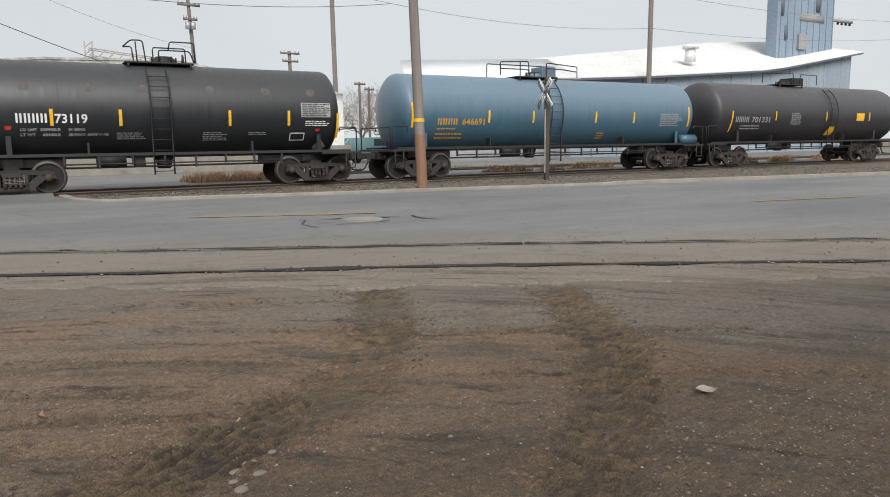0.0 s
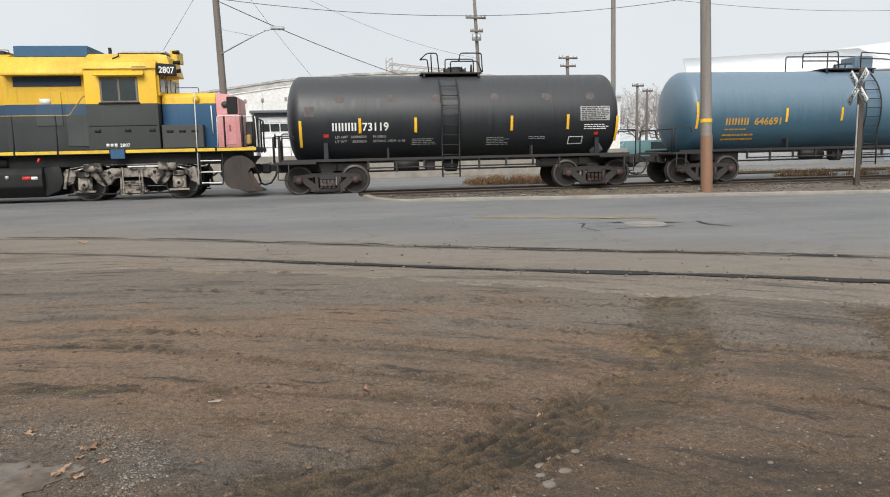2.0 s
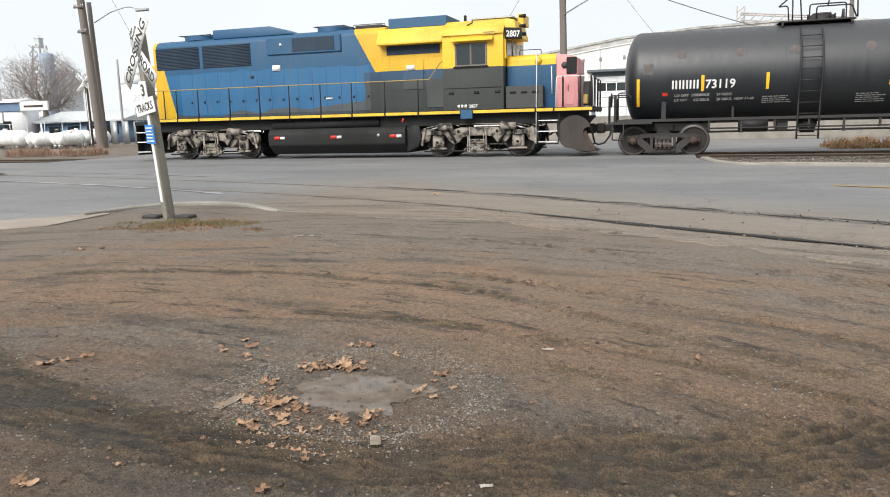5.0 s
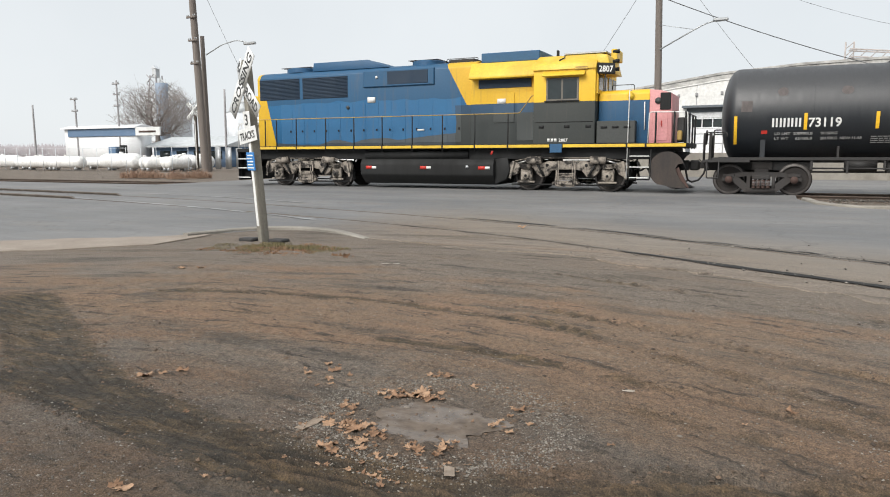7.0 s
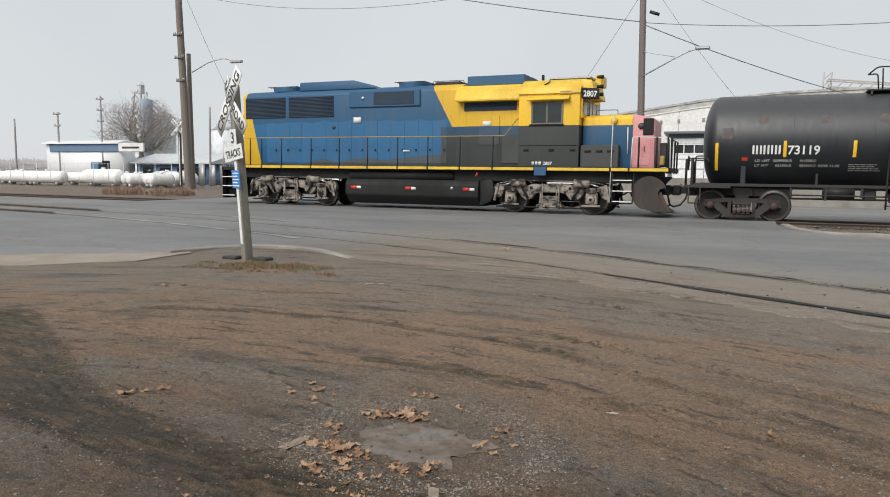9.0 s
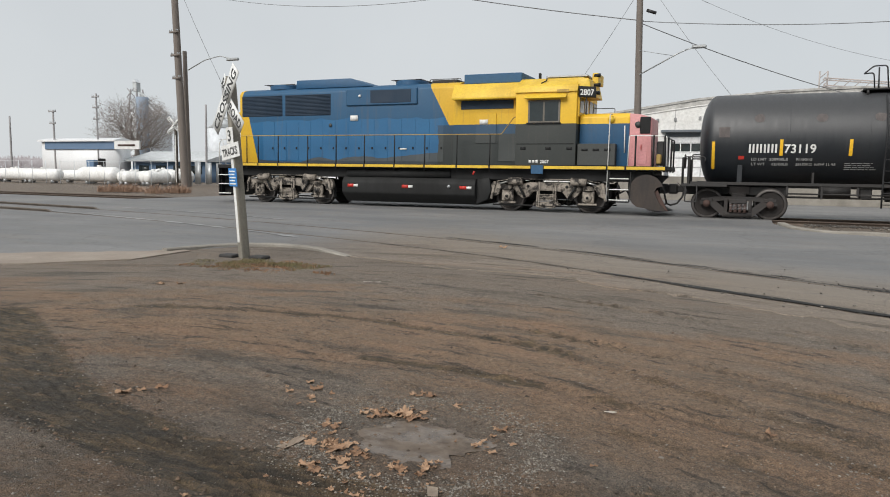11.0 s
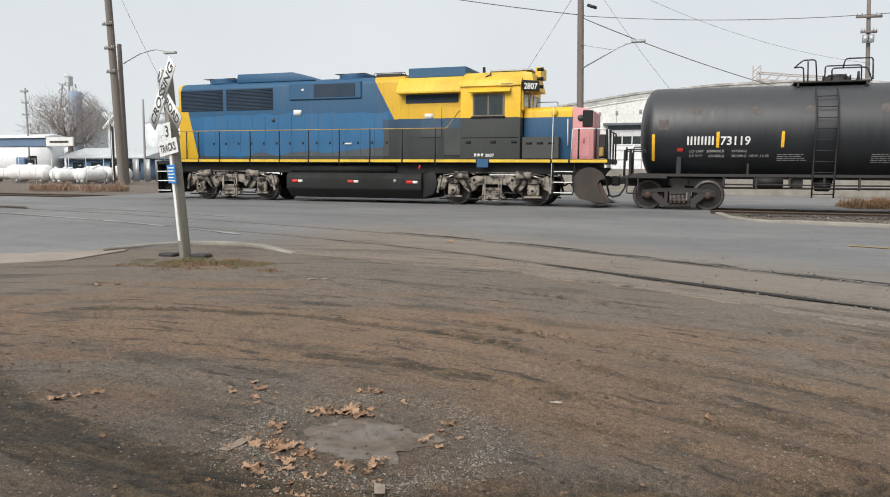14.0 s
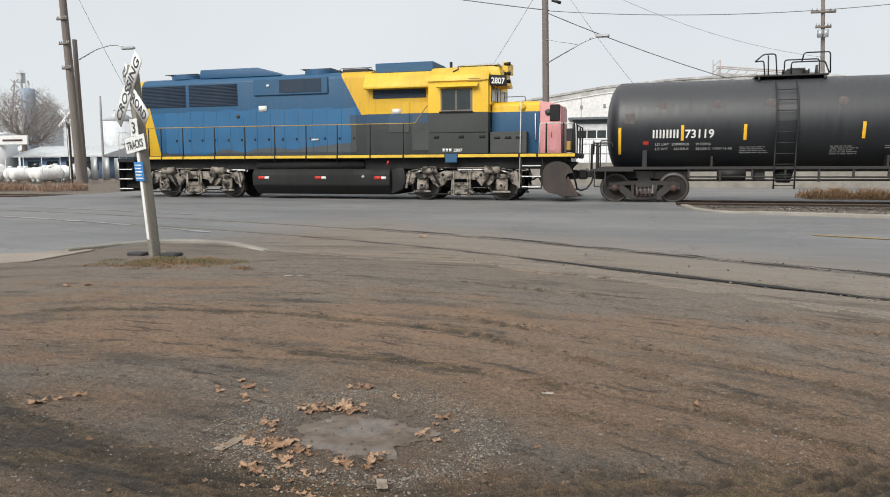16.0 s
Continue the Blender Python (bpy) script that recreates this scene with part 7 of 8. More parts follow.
for x, z, w, h_ in ((73.5, 15.0, 0.5, 2.4), (79.8, 15.8, 0.7, 2.0), (74.3, 12.4, 0.5, 1.6)):
    part("tower_window", box(B(), x, x + w, 52.42, 52.5, z, z + h_), M["dark_trim"], tower)
part("stain_band", box(B(), 76.9, 81.4, 52.44, 52.5, 14.7, 15.5), M["hazed_wood"], tower, "brown stained band")
part("hatch", box(B(), 76.6, 78.0, 52.2, 52.5, 11.5, 13.2, 0.02), M["hazed_wood"], tower)
part("bracket", box(B(), 83.3, 88.0, 53.0, 53.3, 15.2, 15.5), M["hazed_wood"], tower)
for k in range(4):
    part("bracket_lamp", box(B(), 85.0 + k * 0.8, 85.2 + k * 0.8, 53.0, 53.2, 14.9, 15.2), M["frame_black"], tower)

# parked teal van between the cars
van = thing("parked_van", (24, 50, 0), "teal parked van seen between the tank cars", "car")
part("body", prism(B(), [(19.8, 0.35), (19.8, 1.55), (20.2, 1.9), (23.0, 1.95), (24.2, 1.35), (25.2, 1.1), (25.3, 0.35)], 49.1, 50.9, 0.08), M["car_teal"], van)
part("window", prism(B(), [(22.2, 1.3), (22.2, 1.8), (22.95, 1.8), (23.8, 1.3)], 49.08, 49.1), M["dark_glass"], van)
for x in (20.8, 24.3):
    part("wheel", rod(B(), (x, 49.05, 0.33), (x, 49.3, 0.33), 0.33, seg=16), M["loco_black"], van)

# far left: gas depot
depot = thing("depot_building", (-74, 62, 0), "white metal shed with a blue roof fascia", "building")
part("wall", box(B(), -79.0, -67.0, 60, 62.2, -0.2, 4.5), M["white_metal"], depot)
part("fascia", box(B(), -78.3, -66.7, 59.85, 60.0, 3.55, 4.45, 0.02), M["trim_blue"], depot, "dark blue fascia")
part("roof", prism_x(B(), [(59.6, 4.45), (59.6, 4.6), (61, 4.9), (62.4, 4.6), (62.4, 4.45)], -79.3, -66.7), M["white_metal"], depot)
part("sign_board", box(B(), -66.8, -63.0, 59.7, 59.9, 3.55, 4.5, 0.02), M["sign_white"], depot)
bm = box(B(), -66.2, -63.6, 59.66, 59.7, 3.9, 4.1)
part("sign_bar", bm, M["red_oxide"], depot)
off = thing("depot_office", (-62, 63, 0), "low office with a pale roof and blue walls", "building")
part("wall", box(B(), -66.5, -55.5, 62, 69, -0.2, 2.3), M["trim_blue"], off)
part("roof", prism_x(B(), [(61.2, 2.25), (61.2, 2.4), (65.5, 3.5), (69.8, 2.4), (69.8, 2.25)], -67.2, -54.8), M["hazed_grey"], off)
for k in range(4):
    part("window", box(B(), -65.5 + k * 2.6, -64.0 + k * 2.6, 61.93, 62.0, 0.9, 1.8), M["dark_glass"], off)


def propane_tank(x, y, ln, r, ang=0.0):
    th = thing("gas_tank", (x, y, 0), "white horizontal gas tank on short legs", "gas tank", "white gas tanks")
    m = Matrix.Translation((x, y, r + 0.18)) @ Matrix.Rotation(radians(ang), 4, "Z")
    h_ = r * 0.75
    prof = [(-ln / 2 + h_ * (1 - math.cos(a)), r * math.sin(a)) for a in [i * math.pi / 16 for i in range(9)]] + [(ln / 2 - h_ * (1 - math.cos(a)), r * math.sin(a)) for a in [i * math.pi / 16 for i in range(8, -1, -1)]]
    prof[0], prof[-1] = (-ln / 2, 0), (ln / 2, 0)
    part("shell", lathe(B(), prof, 24, m), M["propane"], th)
    dome = B()
    rod(dome, (x, y, 2 * r + 0.12), (x, y, 2 * r + 0.32), 0.2, 0.17, 12)
    part("valve_dome", dome, M["propane"], th)
    c, s = math.cos(radians(ang)), math.sin(radians(ang))
    for k in (-0.3, 0.3):
        part("leg", box(B(), x + c * ln * k - 0.12, x + c * ln * k + 0.12, y + s * ln * k - 0.3, y + s * ln * k + 0.3, 0, 0.3), M["galv"], th)


for x, y, ln, r, ang in ((-65.5, 46.5, 5.5, 0.52, 3), (-63.0, 45.2, 5.0, 0.55, -2), (-59.3, 45.0, 4.4, 0.55, 4), (-57.6, 47.5, 4.6, 0.5, 0), (-52.9, 45.6, 4.8, 0.66, -3), (-49.5, 46, 2.4, 0.5, 50), (-48.3, 45.4, 2.4, 0.5, 58), (-47.2, 46.2, 2.4, 0.52, 62), (-46.2, 45.6, 2.3, 0.5, 70), (-48.8, 48.5, 2.4, 0.55, 45), (-46.9, 49, 2.4, 0.55, 60), (-50.4, 50.5, 2.4, 0.6, 30), (-70.5, 46.5, 5.2, 0.6, 0), (-56, 51, 4, 0.5, 0)):
    propane_tank(x, y, ln, r, ang)
lift_truck = thing("forklift", (-57.5, 49.2, 0), "yellow and dark forklift behind the gas tanks", "forklift")
part("body", box(B(), -58.3, -56.9, 48.6, 49.8, 0.4, 1.2, 0.08), M["machine_yellow"], lift_truck)
part("cab", box(B(), -58.2, -57.2, 48.7, 49.7, 1.2, 2.15, 0.05), M["trim_blue"], lift_truck)
part("mast", box(B(), -56.8, -56.65, 48.8, 49.6, 0.1, 2.3, 0.02), M["frame_black"], lift_truck)
for x in (-58.0, -57.1):
    part("wheel", rod(B(), (x, 48.5, 0.35), (x, 48.75, 0.35), 0.35, seg=14), M["loco_black"], lift_truck)
fence = thing("chain_fence", (-44, 47, 0), "grey galvanised fence of posts and mesh panels", "fence")
for i in range(16):
    x, y = -70 + i * 1.75, 44.0 + 0.02 * i
    part("post", rod(B(), (x, y, 0), (x, y, 2.0), 0.022, seg=6), M["hazed_pale"], fence)
part("top_rail", rod(B(), (-70, 44.0, 1.95), (-43.7, 44.3, 1.95), 0.013, seg=6), M["hazed_pale"], fence)
for i in range(7):
    part("panel", box(B(), -46.0 + i * 0.75, -45.35 + i * 0.75, 48.5 + i * 0.5, 48.55 + i * 0.5, 0.1, 2.1 - 0.05 * i), M["galv"], fence)

# grain works far behind, paled to paint in the haze
grain = thing("grain_elevator", (-105, 100, 0), "far grey grain elevator with a lattice leg tower", "grain elevator")
part("house", box(B(), -110, -103.2, 101, 106, 0, 11.8, 0.05), M["hazed_pale"], grain)
part("bin", rod(B(), (-103.4, 99, 0), (-103.4, 99, 14.4), 1.1, seg=18), M["silo_blue"], grain)
for dx in (-1.2, 1.2):
    for dy in (-1.2, 1.2):
        part("tower_leg", rod(B(), (-105.7 + dx * 1.6, 100 + dy * 1.6, 0), (-105.7 + dx * 0.6, 100 + dy * 0.6, 16), 0.14, seg=5), M["hazed_wood"], grain)
for k in range(8):
    z = 3 + k * 1.65
    w = 1.9 - 1.15 * z / 16
    part("tower_brace", rod(B(), (-105.7 - w, 98.6, z), (-105.7 + w, 98.6, z + 1.5), 0.08, seg=5), M["hazed_wood"], grain)
    part("tower_brace", rod(B(), (-105.7 + w, 98.6, z), (-105.7 - w, 98.6, z + 1.5), 0.08, seg=5), M["hazed_wood"], grain)
part("head_box", box(B(), -106.2, -105.2, 99.5, 100.5, 15.6, 17.2, 0.05), M["hazed_grey"], grain)
part("head_cap", prism(B(), [(-106.3, 17.2), (-105.7, 17.8), (-105.1, 17.2)], 99.4, 100.6), M["hazed_pale"], grain)
for k in range(3):
    part("spout", rod(B(), (-104.9, 100, 15.5 - k * 0.4), (-98.5 - k * 1.6, 100, 11.4), 0.14, seg=6), M["hazed_grey"], grain)
bins = thing("grain_bins", (-85, 105, 0), "pale far steel bins with conical roofs", "grain bins")
for k in range(3):
    bn = part("bin", rod(B(), (-96 + k * 7.5, 112, 0), (-96 + k * 7.5, 112, 9.5 - k), 3.0, seg=20), M["hazed_pale"], bins)
    part("bin_roof", rod(B(), (-96 + k * 7.5, 112, 9.5 - k), (-96 + k * 7.5, 112, 11.3 - k), 3.1, 0.4, 20), M["hazed_grey"], bn)
part("gantry", box(B(), -97, -80, 111.7, 112.3, 11.4, 11.8), M["hazed_grey"], bins)
house = thing("yellow_house", (-71, 90, 0), "far house with a beige gable", "house")
part("wall", prism(B(), [(-78, 0), (-78, 3.6), (-73.5, 6.2), (-69, 3.6), (-69, 0)], 90, 98), M["beige"], house)
for sgn in (-1, 1):
    part("roof", prism(B(), [(-73.5, 6.2), (-73.5, 6.5), (-73.5 + sgn * 5.2, 3.5), (-73.5 + sgn * 5.2, 3.2)], 89.6, 98.4), M["hazed_grey"], house)
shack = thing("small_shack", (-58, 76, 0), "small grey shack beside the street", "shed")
part("wall", prism(B(), [(-61.5, 0), (-61.5, 2.1), (-60, 2.8), (-58.5, 2.1), (-58.5, 0)], 76, 79), M["hazed_grey"], shack)
part("roof", prism(B(), [(-61.8, 2.0), (-61.8, 2.15), (-60, 3.0), (-58.2, 2.15), (-58.2, 2.0), (-60, 2.85)], 75.8, 79.2), M["hazed_wood"], shack)
wc = thing("parked_car", (-34, 52, 0), "far white car parked beyond the crossing", "car")
part("body", prism(B(), [(-36.3, 0.3), (-36.3, 0.9), (-35.6, 1.0), (-35.1, 1.5), (-33.2, 1.5), (-32.5, 0.95), (-32.0, 0.85), (-32.0, 0.3)], 51.2, 52.8, 0.08), M["car_white"], wc)
part("window", prism(B(), [(-35.4, 1.0), (-35.0, 1.42), (-33.3, 1.42), (-32.8, 1.0)], 51.18, 51.2), M["dark_glass"], wc)
for x in (-35.4, -32.9):
    part("wheel", rod(B(), (x, 51.15, 0.32), (x, 51.4, 0.32), 0.32, seg=14), M["loco_black"], wc)


# ---------- plants ----------
def bare_tree(base, fork, centre, radii, count, seed):
    """Leafless tree: branches reach from the fork to points spread through the crown."""
    rnd = random.Random(seed)
    th = thing("bare_tree", base, "leafless broad grey-brown winter tree", "tree")
    pts = []
    while len(pts) < count:
        v = Vector((rnd.uniform(-1, 1), rnd.uniform(-1, 1), rnd.uniform(-1, 1)))
        uneven = 0.80 + 0.35 * noise.noise(v.normalized() * 2.2 + Vector((seed, 0, 0)))
        if v.length < uneven and (v.length > 0.3 or rnd.random() < 0.5):
            pts.append((centre[0] + v.x * radii[0], centre[1] + v.y * radii[1], centre[2] + v.z * radii[2]))
    f = np.array((base[0], base[1], fork))
    nodes = np.array(pts)
    nodes = np.vstack([f, nodes[np.argsort(np.linalg.norm(nodes - f, axis=1))]])
    far = np.linalg.norm(nodes - f, axis=1)
    up = [0] * len(nodes)
    way = far.copy()
    for i in range(1, len(nodes)):
        d = np.linalg.norm(nodes[:i] - nodes[i], axis=1)
        up[i] = int(np.argmin(d + 0.35 * way[:i]))
        way[i] = way[up[i]] + d[up[i]]
    load = [1] * len(nodes)
    for i in range(len(nodes) - 1, 0, -1):
        load[up[i]] += load[i]
    trunk, twigs = B(), B()
    rod(trunk, Vector(base), Vector(f), 0.021 * load[0] ** 0.42, 0.014 * load[0] ** 0.42, 8, False)
    for i in range(1, len(nodes)):
        r = 0.010 * load[i] ** 0.42
        thick = load[i] > 25
        p, q = Vector(nodes[up[i]]), Vector(nodes[i])
        rod(trunk if thick else twigs, p, q, r * 1.15, r, 5 if thick else 3, False)
        if load[i] < 6:
            for _ in range(2):
                e = (q - p).normalized() + Vector((rnd.gauss(0, 0.6), rnd.gauss(0, 0.6), rnd.gauss(0.15, 0.5)))
                rod(twigs, q, q + e * rnd.uniform(0.3, 0.75), 0.010, 0.006, 3, False)
    part("trunk", trunk, M["bark"], th)
    part("crown", twigs, M["twig"], th, "fine bare twigs", True)


bare_tree((-77.4, 73.0, 0), 3.2, (-77.2, 73.2, 7.0), (6.2, 6.2, 4.4), 3600, 4)
bare_tree((38, 88, 0), 2.4, (38, 88, 5.8), (5.0, 5.0, 3.6), 900, 7)
bare_tree((44, 95, 0), 2.6, (44, 95, 6.2), (5.4, 5.4, 4.0), 900, 9)
bare_tree((34, 92, 0), 2.2, (34, 92, 5.2), (4.6, 4.6, 3.4), 900, 12)


def distant_woods():
    """A low band of leafless woods along the horizon, greyed to paint in haze."""
    rnd = random.Random(17)
    vs, fs = [], []
    for _ in range(15000):
        x = rnd.uniform(-560, -190)
        y = 300 + rnd.uniform(-12, 12)
        top = 8.0 + 3.0 * noise.noise(Vector((x * 0.03, 0, 1))) + 2.5 * noise.noise(Vector((x * 0.15, 0, 2)))
        z = (top - 2) * rnd.random() ** 0.8
        w, h = rnd.uniform(0.12, 0.4), rnd.uniform(1.2, 2.8)
        n = len(vs)
        vs += [(x - w, y, z), (x + w, y, z), (x + rnd.uniform(-1.2, 1.2), y, z + h)]
        fs.append((n, n + 1, n + 2))
    m_ = bpy.data.meshes.new("distant_woods")
    m_.from_pydata(vs, [], fs)
    m_.materials.append(M["hazed_woods"])
    tagged(new("distant_woods", m_), "grey leafless woods along the horizon", "woods", kind="stuff")


distant_woods()


def brush(name, spots, mat, label, category, blades=90, h=0.5, w=0.02, seed=1):
    """Tufts of dry stems, joined."""
    rnd = random.Random(seed)
    vs, fs = [], []
    for x, y, z, rx, ry in spots:
        for _ in range(blades):
            a, rr = rnd.uniform(0, 6.283), math.sqrt(rnd.random())
            px_, py_ = x + rx * rr * math.cos(a), y + ry * rr * math.sin(a)
            hh = h * rnd.uniform(0.4, 1.0) * (1.15 - 0.6 * rr)
            dx, dy = rnd.gauss(0, 0.35) * hh, rnd.gauss(0, 0.35) * hh
            b = rnd.uniform(0, 3.14)
            ox, oy = math.cos(b) * w, math.sin(b) * w
            n = len(vs)
            vs += [(px_ - ox, py_ - oy, z - 0.02), (px_ + ox, py_ + oy, z - 0.02), (px_ + dx * 0.5 + ox * 0.7, py_ + dy * 0.5 + oy * 0.7, z + hh * 0.6), (px_ + dx * 0.5 - ox * 0.7, py_ + dy * 0.5 - oy * 0.7, z + hh * 0.6), (px_ + dx, py_ + dy, z + hh)]
            fs += [(n, n + 1, n + 2, n + 3), (n + 3, n + 2, n + 4)]
    m_ = bpy.data.meshes.new(name)
    m_.from_pydata(vs, [], fs)
    m_.materials.append(M[mat])
    return tagged(new(name, m_), label, category, kind="stuff")


rb = random.Random(5)
brush("dry_brush", [(-35.4 + k * 0.6, 31.0 + k * 0.3 + rb.uniform(-0.3, 0.3), 0, 0.5 + 0.3 * rb.random(), 0.5) for k in range(3)] + [(-31.6 + k * 0.25, 31.3 + k * 0.5 + rb.uniform(-0.4, 0.4), 0, 0.45 + 0.3 * rb.random(), 0.5) for k in range(3)], "dry_brush", "reddish dry brush along the railway", "brush", 420, 0.66, 0.010)
brush("dry_weeds", [(5.3 + rb.uniform(0.2, 3.6), 28.6 + rb.uniform(-0.8, 0.8), 0.04, 0.5, 0.4) for _ in range(14)] + [(18 + i * 2.2 + rb.uniform(-1, 1), 27.8 + rb.uniform(-0.6, 1.0), 0, 0.8, 0.4) for i in range(14)], "tan_weeds", "tan dry weeds behind the train", "weeds", 160, 0.5, 0.02, 3)
brush("kerb_weeds", [(rb.uniform(7, 12), 21.6 + rb.uniform(-0.8, 0.6), 0, 0.3, 0.2) for _ in range(10)] + [(20.5, 18.8, 0, 0.5, 0.3), (26.4, 18.0, 0, 0.4, 0.3), (29, 18.5, 0, 0.5, 0.3)], "dry_grass", "dry weeds between kerb and track", "weeds", 45, 0.16, 0.008, 6)
brush("grass_strip", [(18 + i * 1.6, 34.5 + rb.uniform(-1.2, 1.2), 0, 1.2, 1.0) for i in range(34)], "dry_grass", "dry grass strip beyond the siding", "grass", 160, 0.22, 0.03, 7)
brush("island_grass", [(-6.6 + rb.uniform(-0.95, 0.85), 8.35 + rb.uniform(-0.65, 0.45), 0.003, 0.22, 0.16) for _ in range(26)], "green_grass", "short grass and litter at the sign's foot", "grass", 110, 0.032, 0.005, 8)
brush("island_litter", [(-6.45 + rb.gauss(0, 0.45), 8.2 + rb.gauss(0, 0.3), 0.003, 0.2, 0.15) for _ in range(30)], "leaf_brown", "brown leaf litter at the sign's foot", "leaf litter", 30, 0.020, 0.018, 9)


# ---------- lying about in the lot ----------
def lot_z(x, y):
    """The height of the lot's surface at a place."""
    dg = bpy.context.evaluated_depsgraph_get()
    hit, loc, *_ = scene.ray_cast(dg, Vector((x, y, 1.0)), Vector((0, 0, -1)), distance=2)
    return loc.z if hit else lift(y)


bpy.context.view_layer.update()
# shallow brown puddle
bm = B()
ring = []
for i in range(96):
    a = 2 * math.pi * i / 96
    k = 1 + 0.35 * noise.noise(Vector((math.cos(a) * 1.6, math.sin(a) * 1.6, 2))) + 0.22 * noise.noise(Vector((math.cos(a) * 5, math.sin(a) * 5, 4)))
    ring.append(bm.verts.new((PUDDLE[0] + 0.33 * k * math.cos(a), PUDDLE[1] + 0.31 * k * math.sin(a), -0.0105)))
bm.faces.new(ring)


def water_material():
    m, nt, bs = blank("puddle_water")
    n = tex_noise(nt, 13, 6, 0.7)
    nt.links.new(ramp(nt, n, [(0.34, (0.065, 0.047, 0.034)), (0.50, (0.115, 0.087, 0.064)), (0.68, (0.15, 0.116, 0.088))]), bs.inputs["Base Color"])
    nt.links.new(ramp(nt, tex_noise(nt, 3.5, 5, 0.6, (1, 1.6, 1)), [(0.44, (0.22, 0.22, 0.22)), (0.56, (0.70, 0.70, 0.70))]), bs.inputs["Roughness"])
    bump(nt, bs, tex_noise(nt, 40, 3, 0.6), 0.08, 0.003)
    return m


tagged(part("puddle", bm, water_material()), "shallow brown puddle drying in a hollow", "puddle", kind="structure")


def scattered_stones(name, count, area, smin, smax, mat, label, seed, want, far=False, level=None):
    """Loose stones joined into one object."""
    rnd = random.Random(seed)
    base = [(0, 0, 1), (0.9, 0, 0), (0.28, 0.86, 0.1), (-0.73, 0.53, 0), (-0.73, -0.53, 0.1), (0.28, -0.86, 0), (0, 0, -1)]
    tri = [(0, 1, 2), (0, 2, 3), (0, 3, 4), (0, 4, 5), (0, 5, 1), (6, 2, 1), (6, 3, 2), (6, 4, 3), (6, 5, 4), (6, 1, 5)]
    vs, fs = [], []
    made = tries = 0
    while made < count and tries < count * 12:
        tries += 1
        x, y = rnd.uniform(area[0], area[1]), area[2] + (area[3] - area[2]) * rnd.random() ** 1.5
        if (not far and y > interp(x, EDGE) - 0.1) or rnd.random() > want(x, y):
            continue
        s = smin + (smax - smin) * rnd.random() ** 3
        z = (0.03 if y > 12 else lift(y) + 0.016) if far else ground_height(x, y) if level is None else max(level, ground_height(x, y))
        a = rnd.uniform(0, 6.283)
        c, sn = math.cos(a), math.sin(a)
        k = (rnd.uniform(0.8, 1.3), rnd.uniform(0.6, 1.0), rnd.uniform(0.4, 0.7))
        n = len(vs)
        for p in base:
            q = [p[j] * k[j] * s * rnd.uniform(0.85, 1.15) for j in range(3)]
            vs.append((x + c * q[0] - sn * q[1], y + sn * q[0] + c * q[1], z + q[2] + s * 0.12))
        fs += [tuple(n + t for t in f) for f in tri]
        made += 1
    m_ = bpy.data.meshes.new(name)
    m_.from_pydata(vs, [], fs)
    m_.materials.append(M[mat])
    return tagged(new(name, m_), label, "gravel", kind="stuff")


GXA, GYA = np.array(gx), np.array(gy)
GZ = np.array([v[2] for v in verts]).reshape(len(gy), len(gx))


def ground_height(x, y):
    i = min(max(int(np.searchsorted(GXA, x)) - 1, 0), len(gx) - 2)
    j = min(max(int(np.searchsorted(GYA, y)) - 1, 0), len(gy) - 2)
    u, w = (x - gx[i]) / (gx[i + 1] - gx[i]), (y - gy[j]) / (gy[j + 1] - gy[j])
    return GZ[j, i] * (1 - u) * (1 - w) + GZ[j, i + 1] * u * (1 - w) + GZ[j + 1, i] * (1 - u) * w + GZ[j + 1, i + 1] * u * w


def stone_material(name, lo, hi):
    m, nt, bs = blank(name)
    geo = nt.nodes.new("ShaderNodeNewGeometry")
    c = ramp(nt, geo.outputs["Random Per Island"], [(0.0, lo), (1.0, hi)])
    c = mixc(nt, 1.0, c, ramp(nt, tex_noise(nt, 90, 3, 0.6), [(0.3, (0.7, 0.7, 0.7)), (0.7, (1.2, 1.2, 1.2))]), "MULTIPLY")
    nt.links.new(c, bs.inputs["Base Color"])
    bs.inputs["Roughness"].default_value = 0.85
    return m


M["pebble"] = stone_material("pebble", (0.065, 0.058, 0.05), (0.26, 0.24, 0.21))
M["crumb"] = stone_material("crumb", (0.045, 0.034, 0.026), (0.15, 0.10, 0.065))


def gravel_want(x, y):
    dx, dy = (x - PUDDLE[0]) / 0.68, (y - PUDDLE[1]) / 0.62
    d = math.sqrt(dx * dx + dy * dy)
    rim = math.exp(-((d - 0.95) / 0.25) ** 2)
    n = noise.noise(Vector((x * 0.8, y * 1.2, 12)))
    r, _ = rut_at(x, y)
    return max(rim, min(max(0.22 + 0.7 * n, 0.04), 0.6) * (1 - 0.8 * r))


scattered_stones("loose_gravel", 22000, (-5.8, 6.2, 1.3, 8.2), 0.0025, 0.0095, "pebble", "loose grey gravel spread over the lot", 21, gravel_want)
M["rim_pebble"] = stone_material("rim_pebble", (0.06, 0.052, 0.043), (0.265, 0.24, 0.205))
scattered_stones("puddle_gravel", 6000, (-2.6, -0.5, 2.3, 4.1), 0.0035, 0.0095, "rim_pebble", "pale gravel round the puddle", 24, lambda x, y: math.exp(-((math.hypot((x - PUDDLE[0]) / 0.68, (y - PUDDLE[1]) / 0.62) - 0.92) / 0.19) ** 2))

